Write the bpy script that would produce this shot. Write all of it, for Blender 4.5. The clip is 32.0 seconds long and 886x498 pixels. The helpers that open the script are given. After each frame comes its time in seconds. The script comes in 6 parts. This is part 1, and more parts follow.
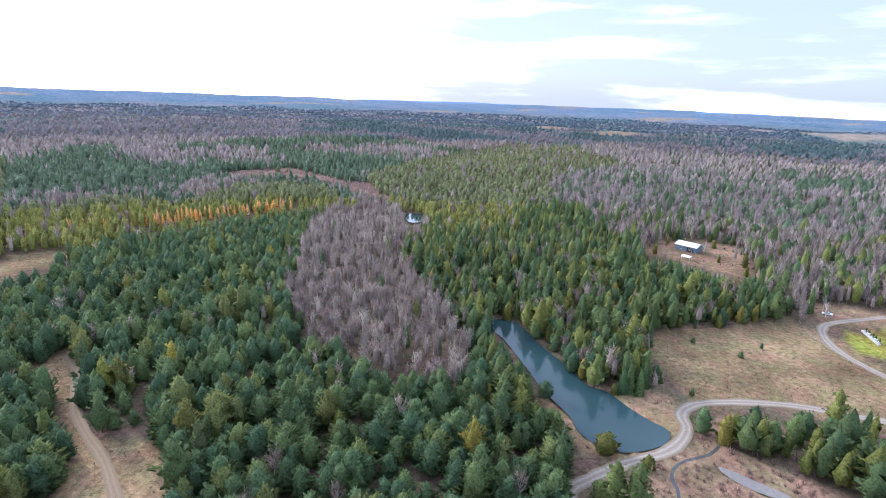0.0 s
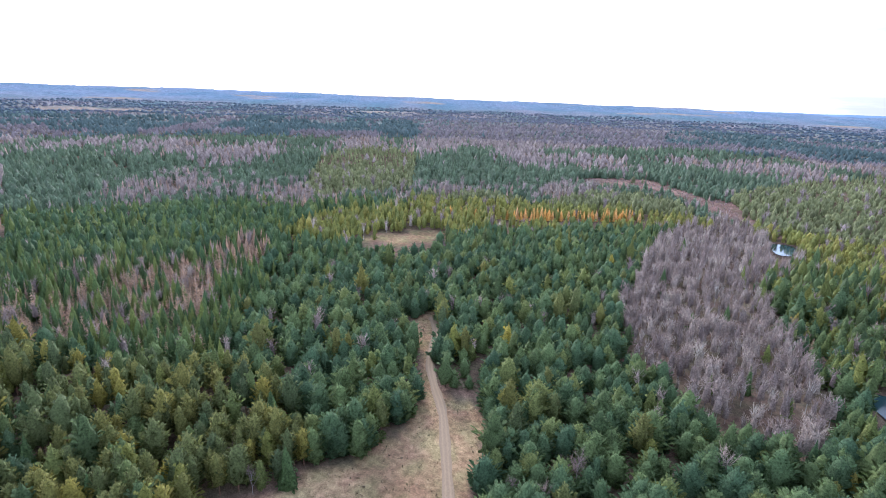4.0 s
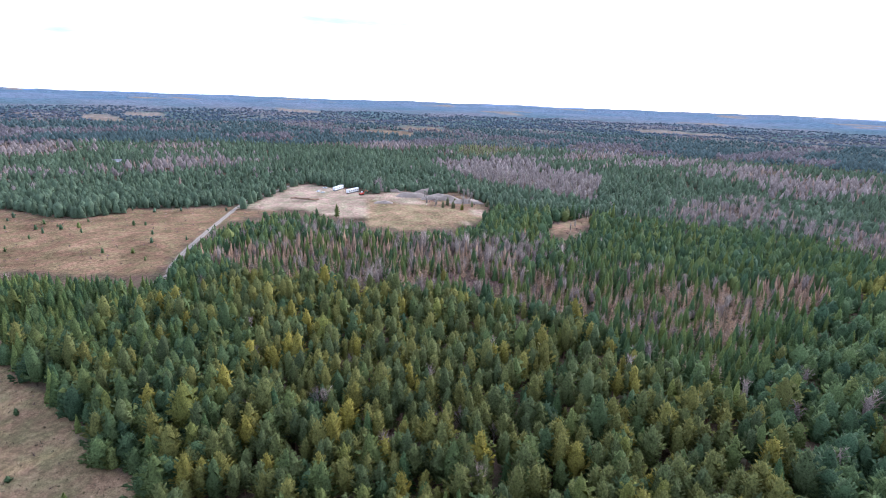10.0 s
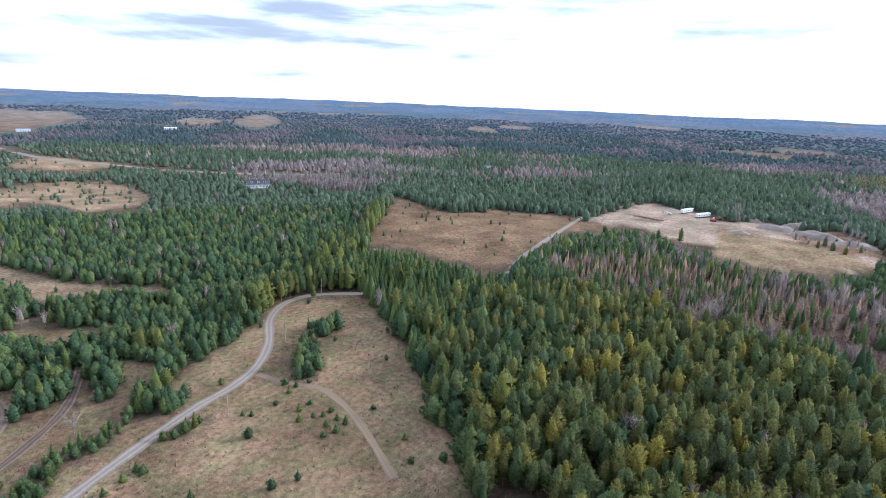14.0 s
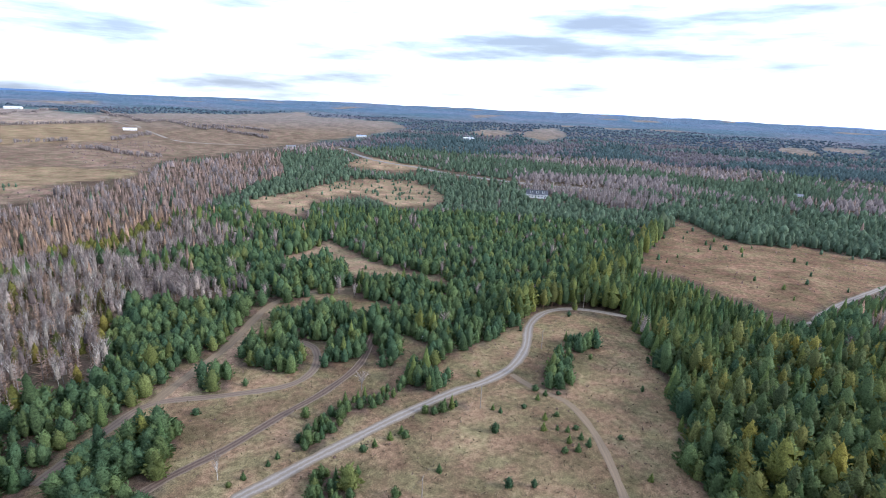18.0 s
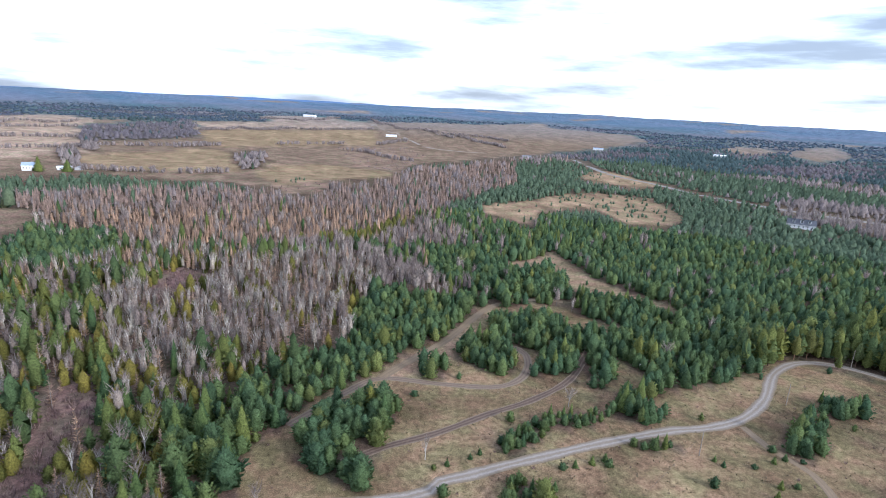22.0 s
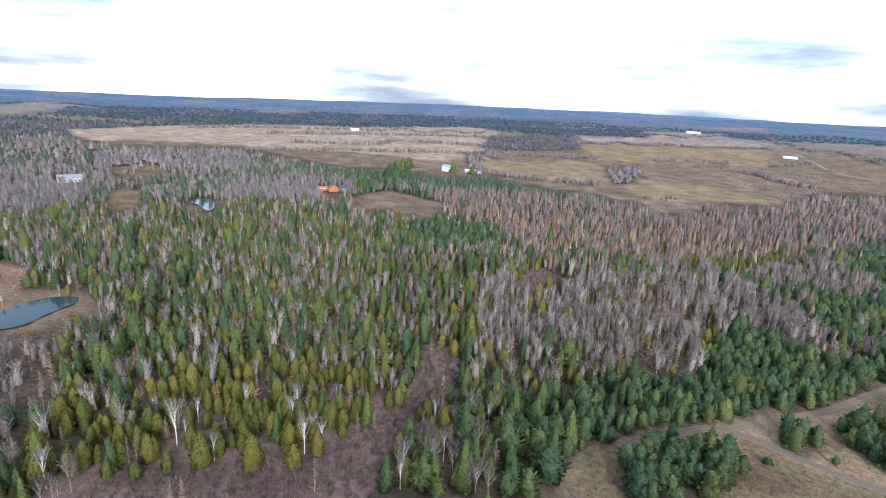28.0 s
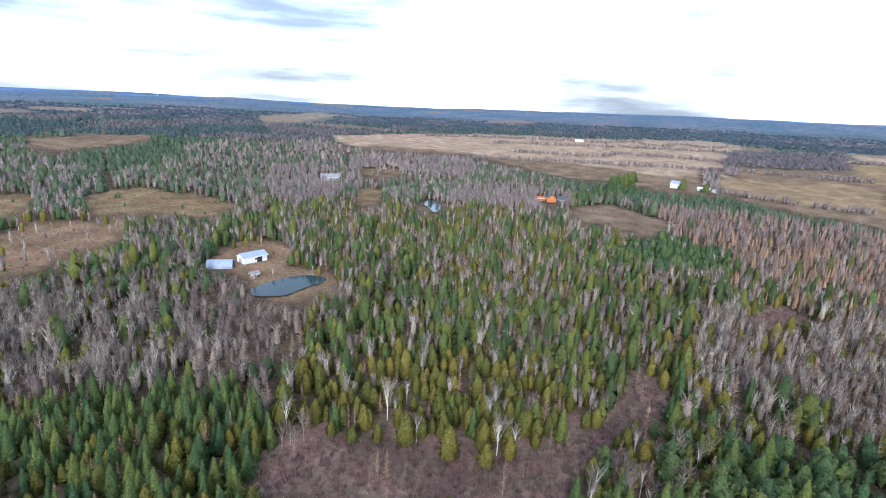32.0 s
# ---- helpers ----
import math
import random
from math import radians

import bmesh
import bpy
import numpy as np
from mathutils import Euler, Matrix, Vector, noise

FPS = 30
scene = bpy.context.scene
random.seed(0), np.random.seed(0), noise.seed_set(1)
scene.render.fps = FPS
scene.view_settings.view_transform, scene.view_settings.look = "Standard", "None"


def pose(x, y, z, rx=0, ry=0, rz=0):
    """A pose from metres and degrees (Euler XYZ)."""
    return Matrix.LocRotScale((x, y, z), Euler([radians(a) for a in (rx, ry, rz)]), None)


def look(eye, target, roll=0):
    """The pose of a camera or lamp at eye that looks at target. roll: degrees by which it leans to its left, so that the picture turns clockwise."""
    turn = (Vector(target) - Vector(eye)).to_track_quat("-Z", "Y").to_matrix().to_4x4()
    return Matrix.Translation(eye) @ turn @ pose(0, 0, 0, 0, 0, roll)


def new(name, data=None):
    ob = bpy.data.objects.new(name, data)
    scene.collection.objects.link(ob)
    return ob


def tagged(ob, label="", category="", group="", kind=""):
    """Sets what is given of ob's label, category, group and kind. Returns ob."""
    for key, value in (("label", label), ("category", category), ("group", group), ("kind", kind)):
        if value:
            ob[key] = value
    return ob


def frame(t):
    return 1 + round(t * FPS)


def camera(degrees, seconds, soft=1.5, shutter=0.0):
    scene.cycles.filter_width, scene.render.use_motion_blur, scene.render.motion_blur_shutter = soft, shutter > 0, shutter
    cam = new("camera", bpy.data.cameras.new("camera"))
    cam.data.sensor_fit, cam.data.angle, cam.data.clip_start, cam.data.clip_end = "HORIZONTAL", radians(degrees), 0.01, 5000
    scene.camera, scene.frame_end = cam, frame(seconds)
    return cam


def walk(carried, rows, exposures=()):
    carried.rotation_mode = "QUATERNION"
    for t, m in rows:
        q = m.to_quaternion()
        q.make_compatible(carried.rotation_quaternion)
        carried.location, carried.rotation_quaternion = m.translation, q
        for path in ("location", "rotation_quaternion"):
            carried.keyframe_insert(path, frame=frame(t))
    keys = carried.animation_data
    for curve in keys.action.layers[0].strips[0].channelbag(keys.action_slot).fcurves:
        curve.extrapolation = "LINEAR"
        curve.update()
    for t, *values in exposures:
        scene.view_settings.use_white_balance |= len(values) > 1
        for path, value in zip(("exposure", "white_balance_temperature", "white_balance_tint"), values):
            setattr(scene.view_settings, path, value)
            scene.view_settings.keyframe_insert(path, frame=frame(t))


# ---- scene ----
cam = camera(77.92, 32.0, soft=1.0)
H = 100.0
PATH = [
    (0.0, 74.201, -1.899, -0.293),
    (0.5, 74.153, -1.989, 3.562),
    (1.0, 74.144, -1.910, 7.596),
    (1.5, 74.128, -1.945, 12.108),
    (2.0, 74.094, -1.861, 16.757),
    (2.5, 74.045, -1.906, 21.433),
    (4.5, 74.030, -1.786, 40.641),
    (5.0, 74.073, -1.730, 45.770),
    (5.5, 74.160, -1.668, 50.702),
    (6.0, 74.212, -1.674, 55.412),
    (6.5, 74.282, -1.717, 59.941),
    (7.0, 74.384, -1.714, 64.175),
    (7.5, 74.491, -1.713, 68.172),
    (8.0, 74.498, -1.715, 72.441),
    (8.5, 74.553, -1.737, 76.834),
    (9.0, 74.568, -1.737, 81.369),
    (9.5, 74.623, -1.775, 85.939),
    (10.0, 74.697, -1.872, 90.581),
    (10.5, 74.756, -1.820, 95.018),
    (11.0, 74.753, -1.785, 99.366),
    (11.5, 74.801, -1.885, 104.000),
    (12.0, 74.849, -2.010, 108.706),
    (12.5, 74.904, -2.011, 113.102),
    (13.0, 74.966, -2.084, 117.461),
    (13.5, 74.990, -2.156, 121.745),
    (14.0, 75.023, -2.170, 125.860),
    (14.5, 75.071, -2.221, 129.734),
    (15.0, 75.110, -2.306, 133.484),
    (15.5, 75.122, -2.442, 137.277),
    (17.5, 75.161, -2.643, 151.375),
    (18.0, 75.213, -2.688, 154.488),
    (18.5, 75.229, -2.655, 157.562),
    (19.0, 75.257, -2.655, 160.173),
    (19.5, 75.251, -2.821, 162.844),
    (20.0, 75.276, -2.829, 165.704),
    (20.5, 75.266, -3.012, 168.772),
    (21.0, 75.249, -3.086, 171.838),
    (21.5, 75.210, -3.107, 175.110),
    (22.0, 75.156, -3.145, 178.461),
    (22.5, 75.092, -3.181, 181.792),
    (23.0, 75.023, -3.266, 185.273),
    (23.5, 74.963, -3.330, 188.747),
    (24.0, 74.952, -3.384, 191.983),
    (24.5, 74.913, -3.399, 195.051),
    (25.0, 74.898, -3.372, 198.175),
    (25.5, 74.788, -3.211, 201.328),
    (27.5, 74.663, -2.963, 213.101),
    (28.0, 74.665, -2.886, 215.906),
    (28.5, 74.648, -2.809, 218.989),
    (29.0, 74.644, -2.728, 221.909),
    (29.5, 74.641, -2.752, 224.799),
    (30.0, 74.650, -2.749, 227.462),
    (30.5, 74.652, -2.772, 230.304),
    (31.0, 74.622, -2.787, 233.335),
    (31.5, 74.611, -2.697, 236.093),
    (32.0, 74.639, -2.702, 238.606),
]
walk(cam, [(r[0], pose(0.0, 0.0, H, r[1], r[2], r[3])) for r in PATH],
     exposures=[(0.0, 1.05, 5830, 16), (4.0, 1.16, 5760, 17), (8.0, 1.06, 5740, 17), (12.0, 0.74, 5800, 15), (16.0, 0.61, 5790, 13), (25.0, 0.55, 5790, 12), (32.0, 0.53, 5860, 11)])

# ---- light ----
SUN_AZ, SUN_EL = 50.0, 24.0          # degrees counter-clockwise from +y, degrees up
world = bpy.data.worlds.new("world")
scene.world = world
world.use_nodes = True
wn, wl = world.node_tree.nodes, world.node_tree.links
wn.clear()
w_out = wn.new("ShaderNodeOutputWorld")
w_bg = wn.new("ShaderNodeBackground")
w_sky = wn.new("ShaderNodeTexSky")
w_sky.sky_type, w_sky.sun_disc = "NISHITA", False
w_sky.sun_elevation, w_sky.sun_rotation = radians(SUN_EL), radians(-SUN_AZ)
w_sky.altitude, w_sky.dust_density = 300, 2.0
w_co = wn.new("ShaderNodeTexCoord")
w_map = wn.new("ShaderNodeMapping")
w_map.inputs["Scale"].default_value = (1.2, 1.2, 9.0)
w_map.inputs["Location"].default_value = (3.1, 1.7, 0.4)
w_map.inputs["Rotation"].default_value = (0.0, 0.0, radians(60))
w_n = wn.new("ShaderNodeTexNoise")
w_n.inputs["Scale"].default_value, w_n.inputs["Detail"].default_value, w_n.inputs["Roughness"].default_value = 2.3, 7, 0.55
w_r = wn.new("ShaderNodeValToRGB")
w_r.color_ramp.elements[0].position, w_r.color_ramp.elements[0].color = 0.32, (0.31, 0.345, 0.40, 1)
w_r.color_ramp.elements[1].position, w_r.color_ramp.elements[1].color = 0.58, (0.92, 1.00, 1.12, 1)
w_r.color_ramp.interpolation = "EASE"
w_sc = wn.new("ShaderNodeVectorMath")
w_sc.operation = "SCALE"
w_sc.inputs["Scale"].default_value = 0.09
w_mul = wn.new("ShaderNodeVectorMath")
w_mul.operation = "SCALE"
w_mul.inputs["Scale"].default_value = 1.0
w_add = wn.new("ShaderNodeVectorMath")
w_add.operation = "ADD"
wl.new(w_co.outputs["Generated"], w_map.inputs["Vector"])
wl.new(w_map.outputs["Vector"], w_n.inputs["Vector"])
# a grey bank of cloud to the north-north-east, thin bright cloud round the sun
last_cloud = w_n.outputs["Fac"]
for (ax, ay, az), lo, hi, amount in (((0.40, 0.91, 0.12), 0.84, 0.985, -0.16), ((-0.70, 0.59, 0.40), 0.55, 0.95, 0.16)):
    w_dot = wn.new("ShaderNodeVectorMath")
    w_dot.operation = "DOT_PRODUCT"
    w_dot.inputs[1].default_value = Vector((ax, ay, az)).normalized()
    wl.new(w_co.outputs["Generated"], w_dot.inputs[0])
    w_mr = wn.new("ShaderNodeMapRange")
    w_mr.interpolation_type = "SMOOTHSTEP"
    w_mr.inputs["From Min"].default_value, w_mr.inputs["From Max"].default_value = lo, hi
    w_mr.inputs["To Min"].default_value, w_mr.inputs["To Max"].default_value = 0.0, amount
    wl.new(w_dot.outputs["Value"], w_mr.inputs["Value"])
    w_sum = wn.new("ShaderNodeMath")
    wl.new(last_cloud, w_sum.inputs[0])
    wl.new(w_mr.outputs["Result"], w_sum.inputs[1])
    last_cloud = w_sum.outputs[0]
wl.new(last_cloud, w_r.inputs["Fac"])
wl.new(w_sky.outputs["Color"], w_sc.inputs[0])
wl.new(w_r.outputs["Color"], w_mul.inputs[0])
w_veil = wn.new("ShaderNodeVectorMath")
w_veil.operation = "MULTIPLY"
wl.new(w_sc.outputs["Vector"], w_veil.inputs[0])
wl.new(w_r.outputs["Color"], w_veil.inputs[1])
wl.new(w_veil.outputs["Vector"], w_add.inputs[0])
wl.new(w_mul.outputs["Vector"], w_add.inputs[1])
wl.new(w_add.outputs["Vector"], w_bg.inputs["Color"])
wl.new(w_bg.outputs["Background"], w_out.inputs["Surface"])
w_bg.inputs["Strength"].default_value = 0.95
sun_data = bpy.data.lights.new("sun", "SUN")
sun_data.energy, sun_data.angle, sun_data.color = 2.7, radians(10), (1.0, 0.95, 0.87)
sun = new("sun", sun_data)
sun.matrix_world = look((0, 0, 300), (math.sin(radians(SUN_AZ)) * 400, -math.cos(radians(SUN_AZ)) * 400, 300 - 400 * math.tan(radians(SUN_EL))))


# ---- materials ----
def nodes_of(name):
    m = bpy.data.materials.new(name)
    m.use_nodes = True
    nt = m.node_tree
    return m, nt.nodes, nt.links, nt.nodes["Principled BSDF"]


def surface(name, a, b, scale=1.0, rough=0.9, bump=0.0, metallic=0.0, spec=0.2, fine=6.0):
    """Two-tone surface: broad patches and fine grain at real size."""
    m, n, l, p = nodes_of(name)
    g = n.new("ShaderNodeNewGeometry")
    t1, t2 = n.new("ShaderNodeTexNoise"), n.new("ShaderNodeTexNoise")
    t1.inputs["Scale"].default_value, t1.inputs["Detail"].default_value = scale, 5
    t2.inputs["Scale"].default_value, t2.inputs["Detail"].default_value = scale * fine, 3
    l.new(g.outputs["Position"], t1.inputs["Vector"])
    l.new(g.outputs["Position"], t2.inputs["Vector"])
    ad = n.new("ShaderNodeMath")
    ad.operation = "ADD"
    l.new(t1.outputs["Fac"], ad.inputs[0])
    l.new(t2.outputs["Fac"], ad.inputs[1])
    r = n.new("ShaderNodeValToRGB")
    r.color_ramp.elements[0].position, r.color_ramp.elements[0].color = 0.38, (*a, 1)
    r.color_ramp.elements[1].position, r.color_ramp.elements[1].color = 0.62, (*b, 1)
    hf = n.new("ShaderNodeMath")
    hf.operation = "MULTIPLY"
    hf.inputs[1].default_value = 0.5
    l.new(ad.outputs[0], hf.inputs[0])
    l.new(hf.outputs[0], r.inputs["Fac"])
    l.new(r.outputs["Color"], p.inputs["Base Color"])
    p.inputs["Roughness"].default_value, p.inputs["Metallic"].default_value = rough, metallic
    p.inputs["Specular IOR Level"].default_value = spec
    if bump:
        bp = n.new("ShaderNodeBump")
        bp.inputs["Strength"].default_value, bp.inputs["Distance"].default_value = bump, 0.05
        l.new(t2.outputs["Fac"], bp.inputs["Height"])
        l.new(bp.outputs["Normal"], p.inputs["Normal"])
    return m


def foliage(name, stops, joined, spread=0.25, through_light=0.38, grain=1.8, mottle=0.50):
    """Leaf or twig colour: one random tone a tree, with a smaller random shift a blade."""
    m, n, l, p = nodes_of(name)
    r = n.new("ShaderNodeValToRGB")
    while len(r.color_ramp.elements) < len(stops):
        r.color_ramp.elements.new(0.5)
    for e, (pos, c) in zip(r.color_ramp.elements, stops):
        e.position, e.color = pos, (*c, 1)
    if joined:
        a = n.new("ShaderNodeAttribute")
        a.attribute_name = "tint"
        l.new(a.outputs["Fac"], r.inputs["Fac"])
    else:
        a = n.new("ShaderNodeObjectInfo")
        l.new(a.outputs["Random"], r.inputs["Fac"])
    g = n.new("ShaderNodeNewGeometry")
    mr = n.new("ShaderNodeMapRange")
    mr.inputs["To Min"].default_value, mr.inputs["To Max"].default_value = 1 - spread, 1 + spread
    l.new(g.outputs["Random Per Island"], mr.inputs["Value"])
    mu = n.new("ShaderNodeVectorMath")
    mu.operation = "SCALE"
    l.new(r.outputs["Color"], mu.inputs[0])
    # needle tufts and twig ends: fine mottling and relief over each bough
    tf = n.new("ShaderNodeTexNoise")
    tf.inputs["Scale"].default_value, tf.inputs["Detail"].default_value, tf.inputs["Roughness"].default_value = grain, 4, 0.70
    l.new(g.outputs["Position"], tf.inputs["Vector"])
    t2 = n.new("ShaderNodeMapRange")
    t2.inputs["From Min"].default_value, t2.inputs["From Max"].default_value = 0.34, 0.66
    t2.inputs["To Min"].default_value, t2.inputs["To Max"].default_value = 1 - mottle, 1 + mottle
    l.new(tf.outputs["Fac"], t2.inputs["Value"])
    both = n.new("ShaderNodeMath")
    both.operation = "MULTIPLY"
    l.new(mr.outputs["Result"], both.inputs[0])
    l.new(t2.outputs["Result"], both.inputs[1])
    l.new(both.outputs[0], mu.inputs["Scale"])
    bp = n.new("ShaderNodeBump")
    bp.inputs["Strength"].default_value, bp.inputs["Distance"].default_value = 1.0 if grain > 1 else 0.35, 0.8 / grain
    l.new(tf.outputs["Fac"], bp.inputs["Height"])
    l.new(bp.outputs["Normal"], p.inputs["Normal"])
    l.new(mu.outputs["Vector"], p.inputs["Base Color"])
    p.inputs["Roughness"].default_value = 0.75
    p.inputs["Specular IOR Level"].default_value = 0.1
    tr = n.new("ShaderNodeBsdfTranslucent")
    l.new(mu.outputs["Vector"], tr.inputs["Color"])
    mix = n.new("ShaderNodeMixShader")
    mix.inputs["Fac"].default_value = through_light
    l.new(p.outputs["BSDF"], mix.inputs[1])
    l.new(tr.outputs["BSDF"], mix.inputs[2])
    l.new(mix.outputs["Shader"], n["Material Output"].inputs["Surface"])
    return m


LEAF = {
    "scots_pine": [(0.0, (0.058, 0.103, 0.055)), (0.45, (0.085, 0.134, 0.061)), (0.88, (0.116, 0.159, 0.059)), (1.0, (0.153, 0.174, 0.056))],
    "red_pine": [(0.0, (0.081, 0.108, 0.049)), (0.35, (0.116, 0.136, 0.050)), (0.85, (0.179, 0.172, 0.049)), (1.0, (0.242, 0.208, 0.042))],
    "spruce": [(0.0, (0.056, 0.101, 0.046)), (0.5, (0.089, 0.134, 0.047)), (1.0, (0.145, 0.172, 0.049))],
    "cedar": [(0.0, (0.099, 0.110, 0.031)), (0.6, (0.152, 0.143, 0.036)), (1.0, (0.209, 0.170, 0.041))],
    "larch": [(0.0, (0.240, 0.165, 0.124)), (0.6, (0.349, 0.237, 0.170)), (1.0, (0.442, 0.292, 0.193))],
    "golden_larch": [(0.0, (0.550, 0.300, 0.090)), (0.6, (0.680, 0.380, 0.110)), (1.0, (0.580, 0.360, 0.180))],
    "hardwood": [(0.0, (0.188, 0.146, 0.134)), (0.6, (0.269, 0.216, 0.191)), (1.0, (0.375, 0.314, 0.269))],
    "birch": [(0.0, (0.214, 0.172, 0.150)), (0.6, (0.295, 0.245, 0.210)), (1.0, (0.392, 0.345, 0.284))],
    "shrub": [(0.0, (0.152, 0.102, 0.101)), (0.6, (0.218, 0.148, 0.141)), (1.0, (0.284, 0.198, 0.164))],
    "white_pine": [(0.0, (0.068, 0.108, 0.050)), (0.6, (0.109, 0.143, 0.050)), (1.0, (0.165, 0.172, 0.043))],
    # yellow-green pines, lightened in colour to stand for a patch of sun
    "sunlit_pine": [(0.0, (0.150, 0.169, 0.053)), (0.6, (0.205, 0.211, 0.056)), (1.0, (0.260, 0.235, 0.064))],
}
CROWN = {k: foliage(k + "_needles", v, False) for k, v in LEAF.items()}
CROWN_J = {k: foliage(k + "_stand", v, True, 0.22) for k, v in LEAF.items()}
BARE = {"larch", "hardwood", "birch", "shrub"}
# the last woods before the skyline: distance haze mixed into the leaf colours
def hazed(k, share):
    """The stand's own mean colour, drawn by share towards the grey-blue of haze."""
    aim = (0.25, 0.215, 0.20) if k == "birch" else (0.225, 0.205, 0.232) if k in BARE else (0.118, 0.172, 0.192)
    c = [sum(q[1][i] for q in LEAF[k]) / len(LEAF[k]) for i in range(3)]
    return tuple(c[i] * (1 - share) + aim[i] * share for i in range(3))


def hazed_far(k):
    """Still farther: nearly one blue-grey, with more haze put into the colour."""
    return tuple(0.5 * a + 0.5 * b for a, b in zip(hazed(k, 0.95), (0.185, 0.235, 0.330)))


CROWN_OUTER = {k: foliage(k + "_outer", [(0.0, tuple(0.82 * q for q in hazed(k, 0.28))), (1.0, tuple(1.18 * q for q in hazed(k, 0.28)))], True, 0.2, 0.45, 0.45, 0.3) for k in LEAF}
CROWN_MID = {k: foliage(k + "_mid", [(0.0, tuple(0.88 * q for q in hazed(k, 0.85))), (1.0, tuple(1.12 * q for q in hazed(k, 0.85)))], True, 0.15, 0.65, 0.35, 0.16) for k in LEAF}
CROWN_FAR = {k: foliage(k + "_far", [(0.0, tuple(0.9 * q for q in hazed_far(k))), (1.0, tuple(1.1 * q for q in hazed_far(k)))], True, 0.05, 0.75, 0.16, 0.08) for k in LEAF}
BARK = {k: surface(k + "_bark", a, b, 3.0, 0.95, 0.4) for k, a, b in (
    ("dark", (0.06, 0.045, 0.035), (0.12, 0.09, 0.07)), ("red", (0.14, 0.075, 0.05), (0.22, 0.13, 0.09)),
    ("grey", (0.20, 0.178, 0.168), (0.34, 0.31, 0.295)), ("white", (0.44, 0.42, 0.39), (0.64, 0.61, 0.57)))}
BARK_OF = {"scots_pine": "red", "red_pine": "red", "spruce": "dark", "cedar": "dark", "larch": "grey", "golden_larch": "grey", "hardwood": "grey",
           "birch": "white", "shrub": "grey", "white_pine": "dark", "sunlit_pine": "red"}
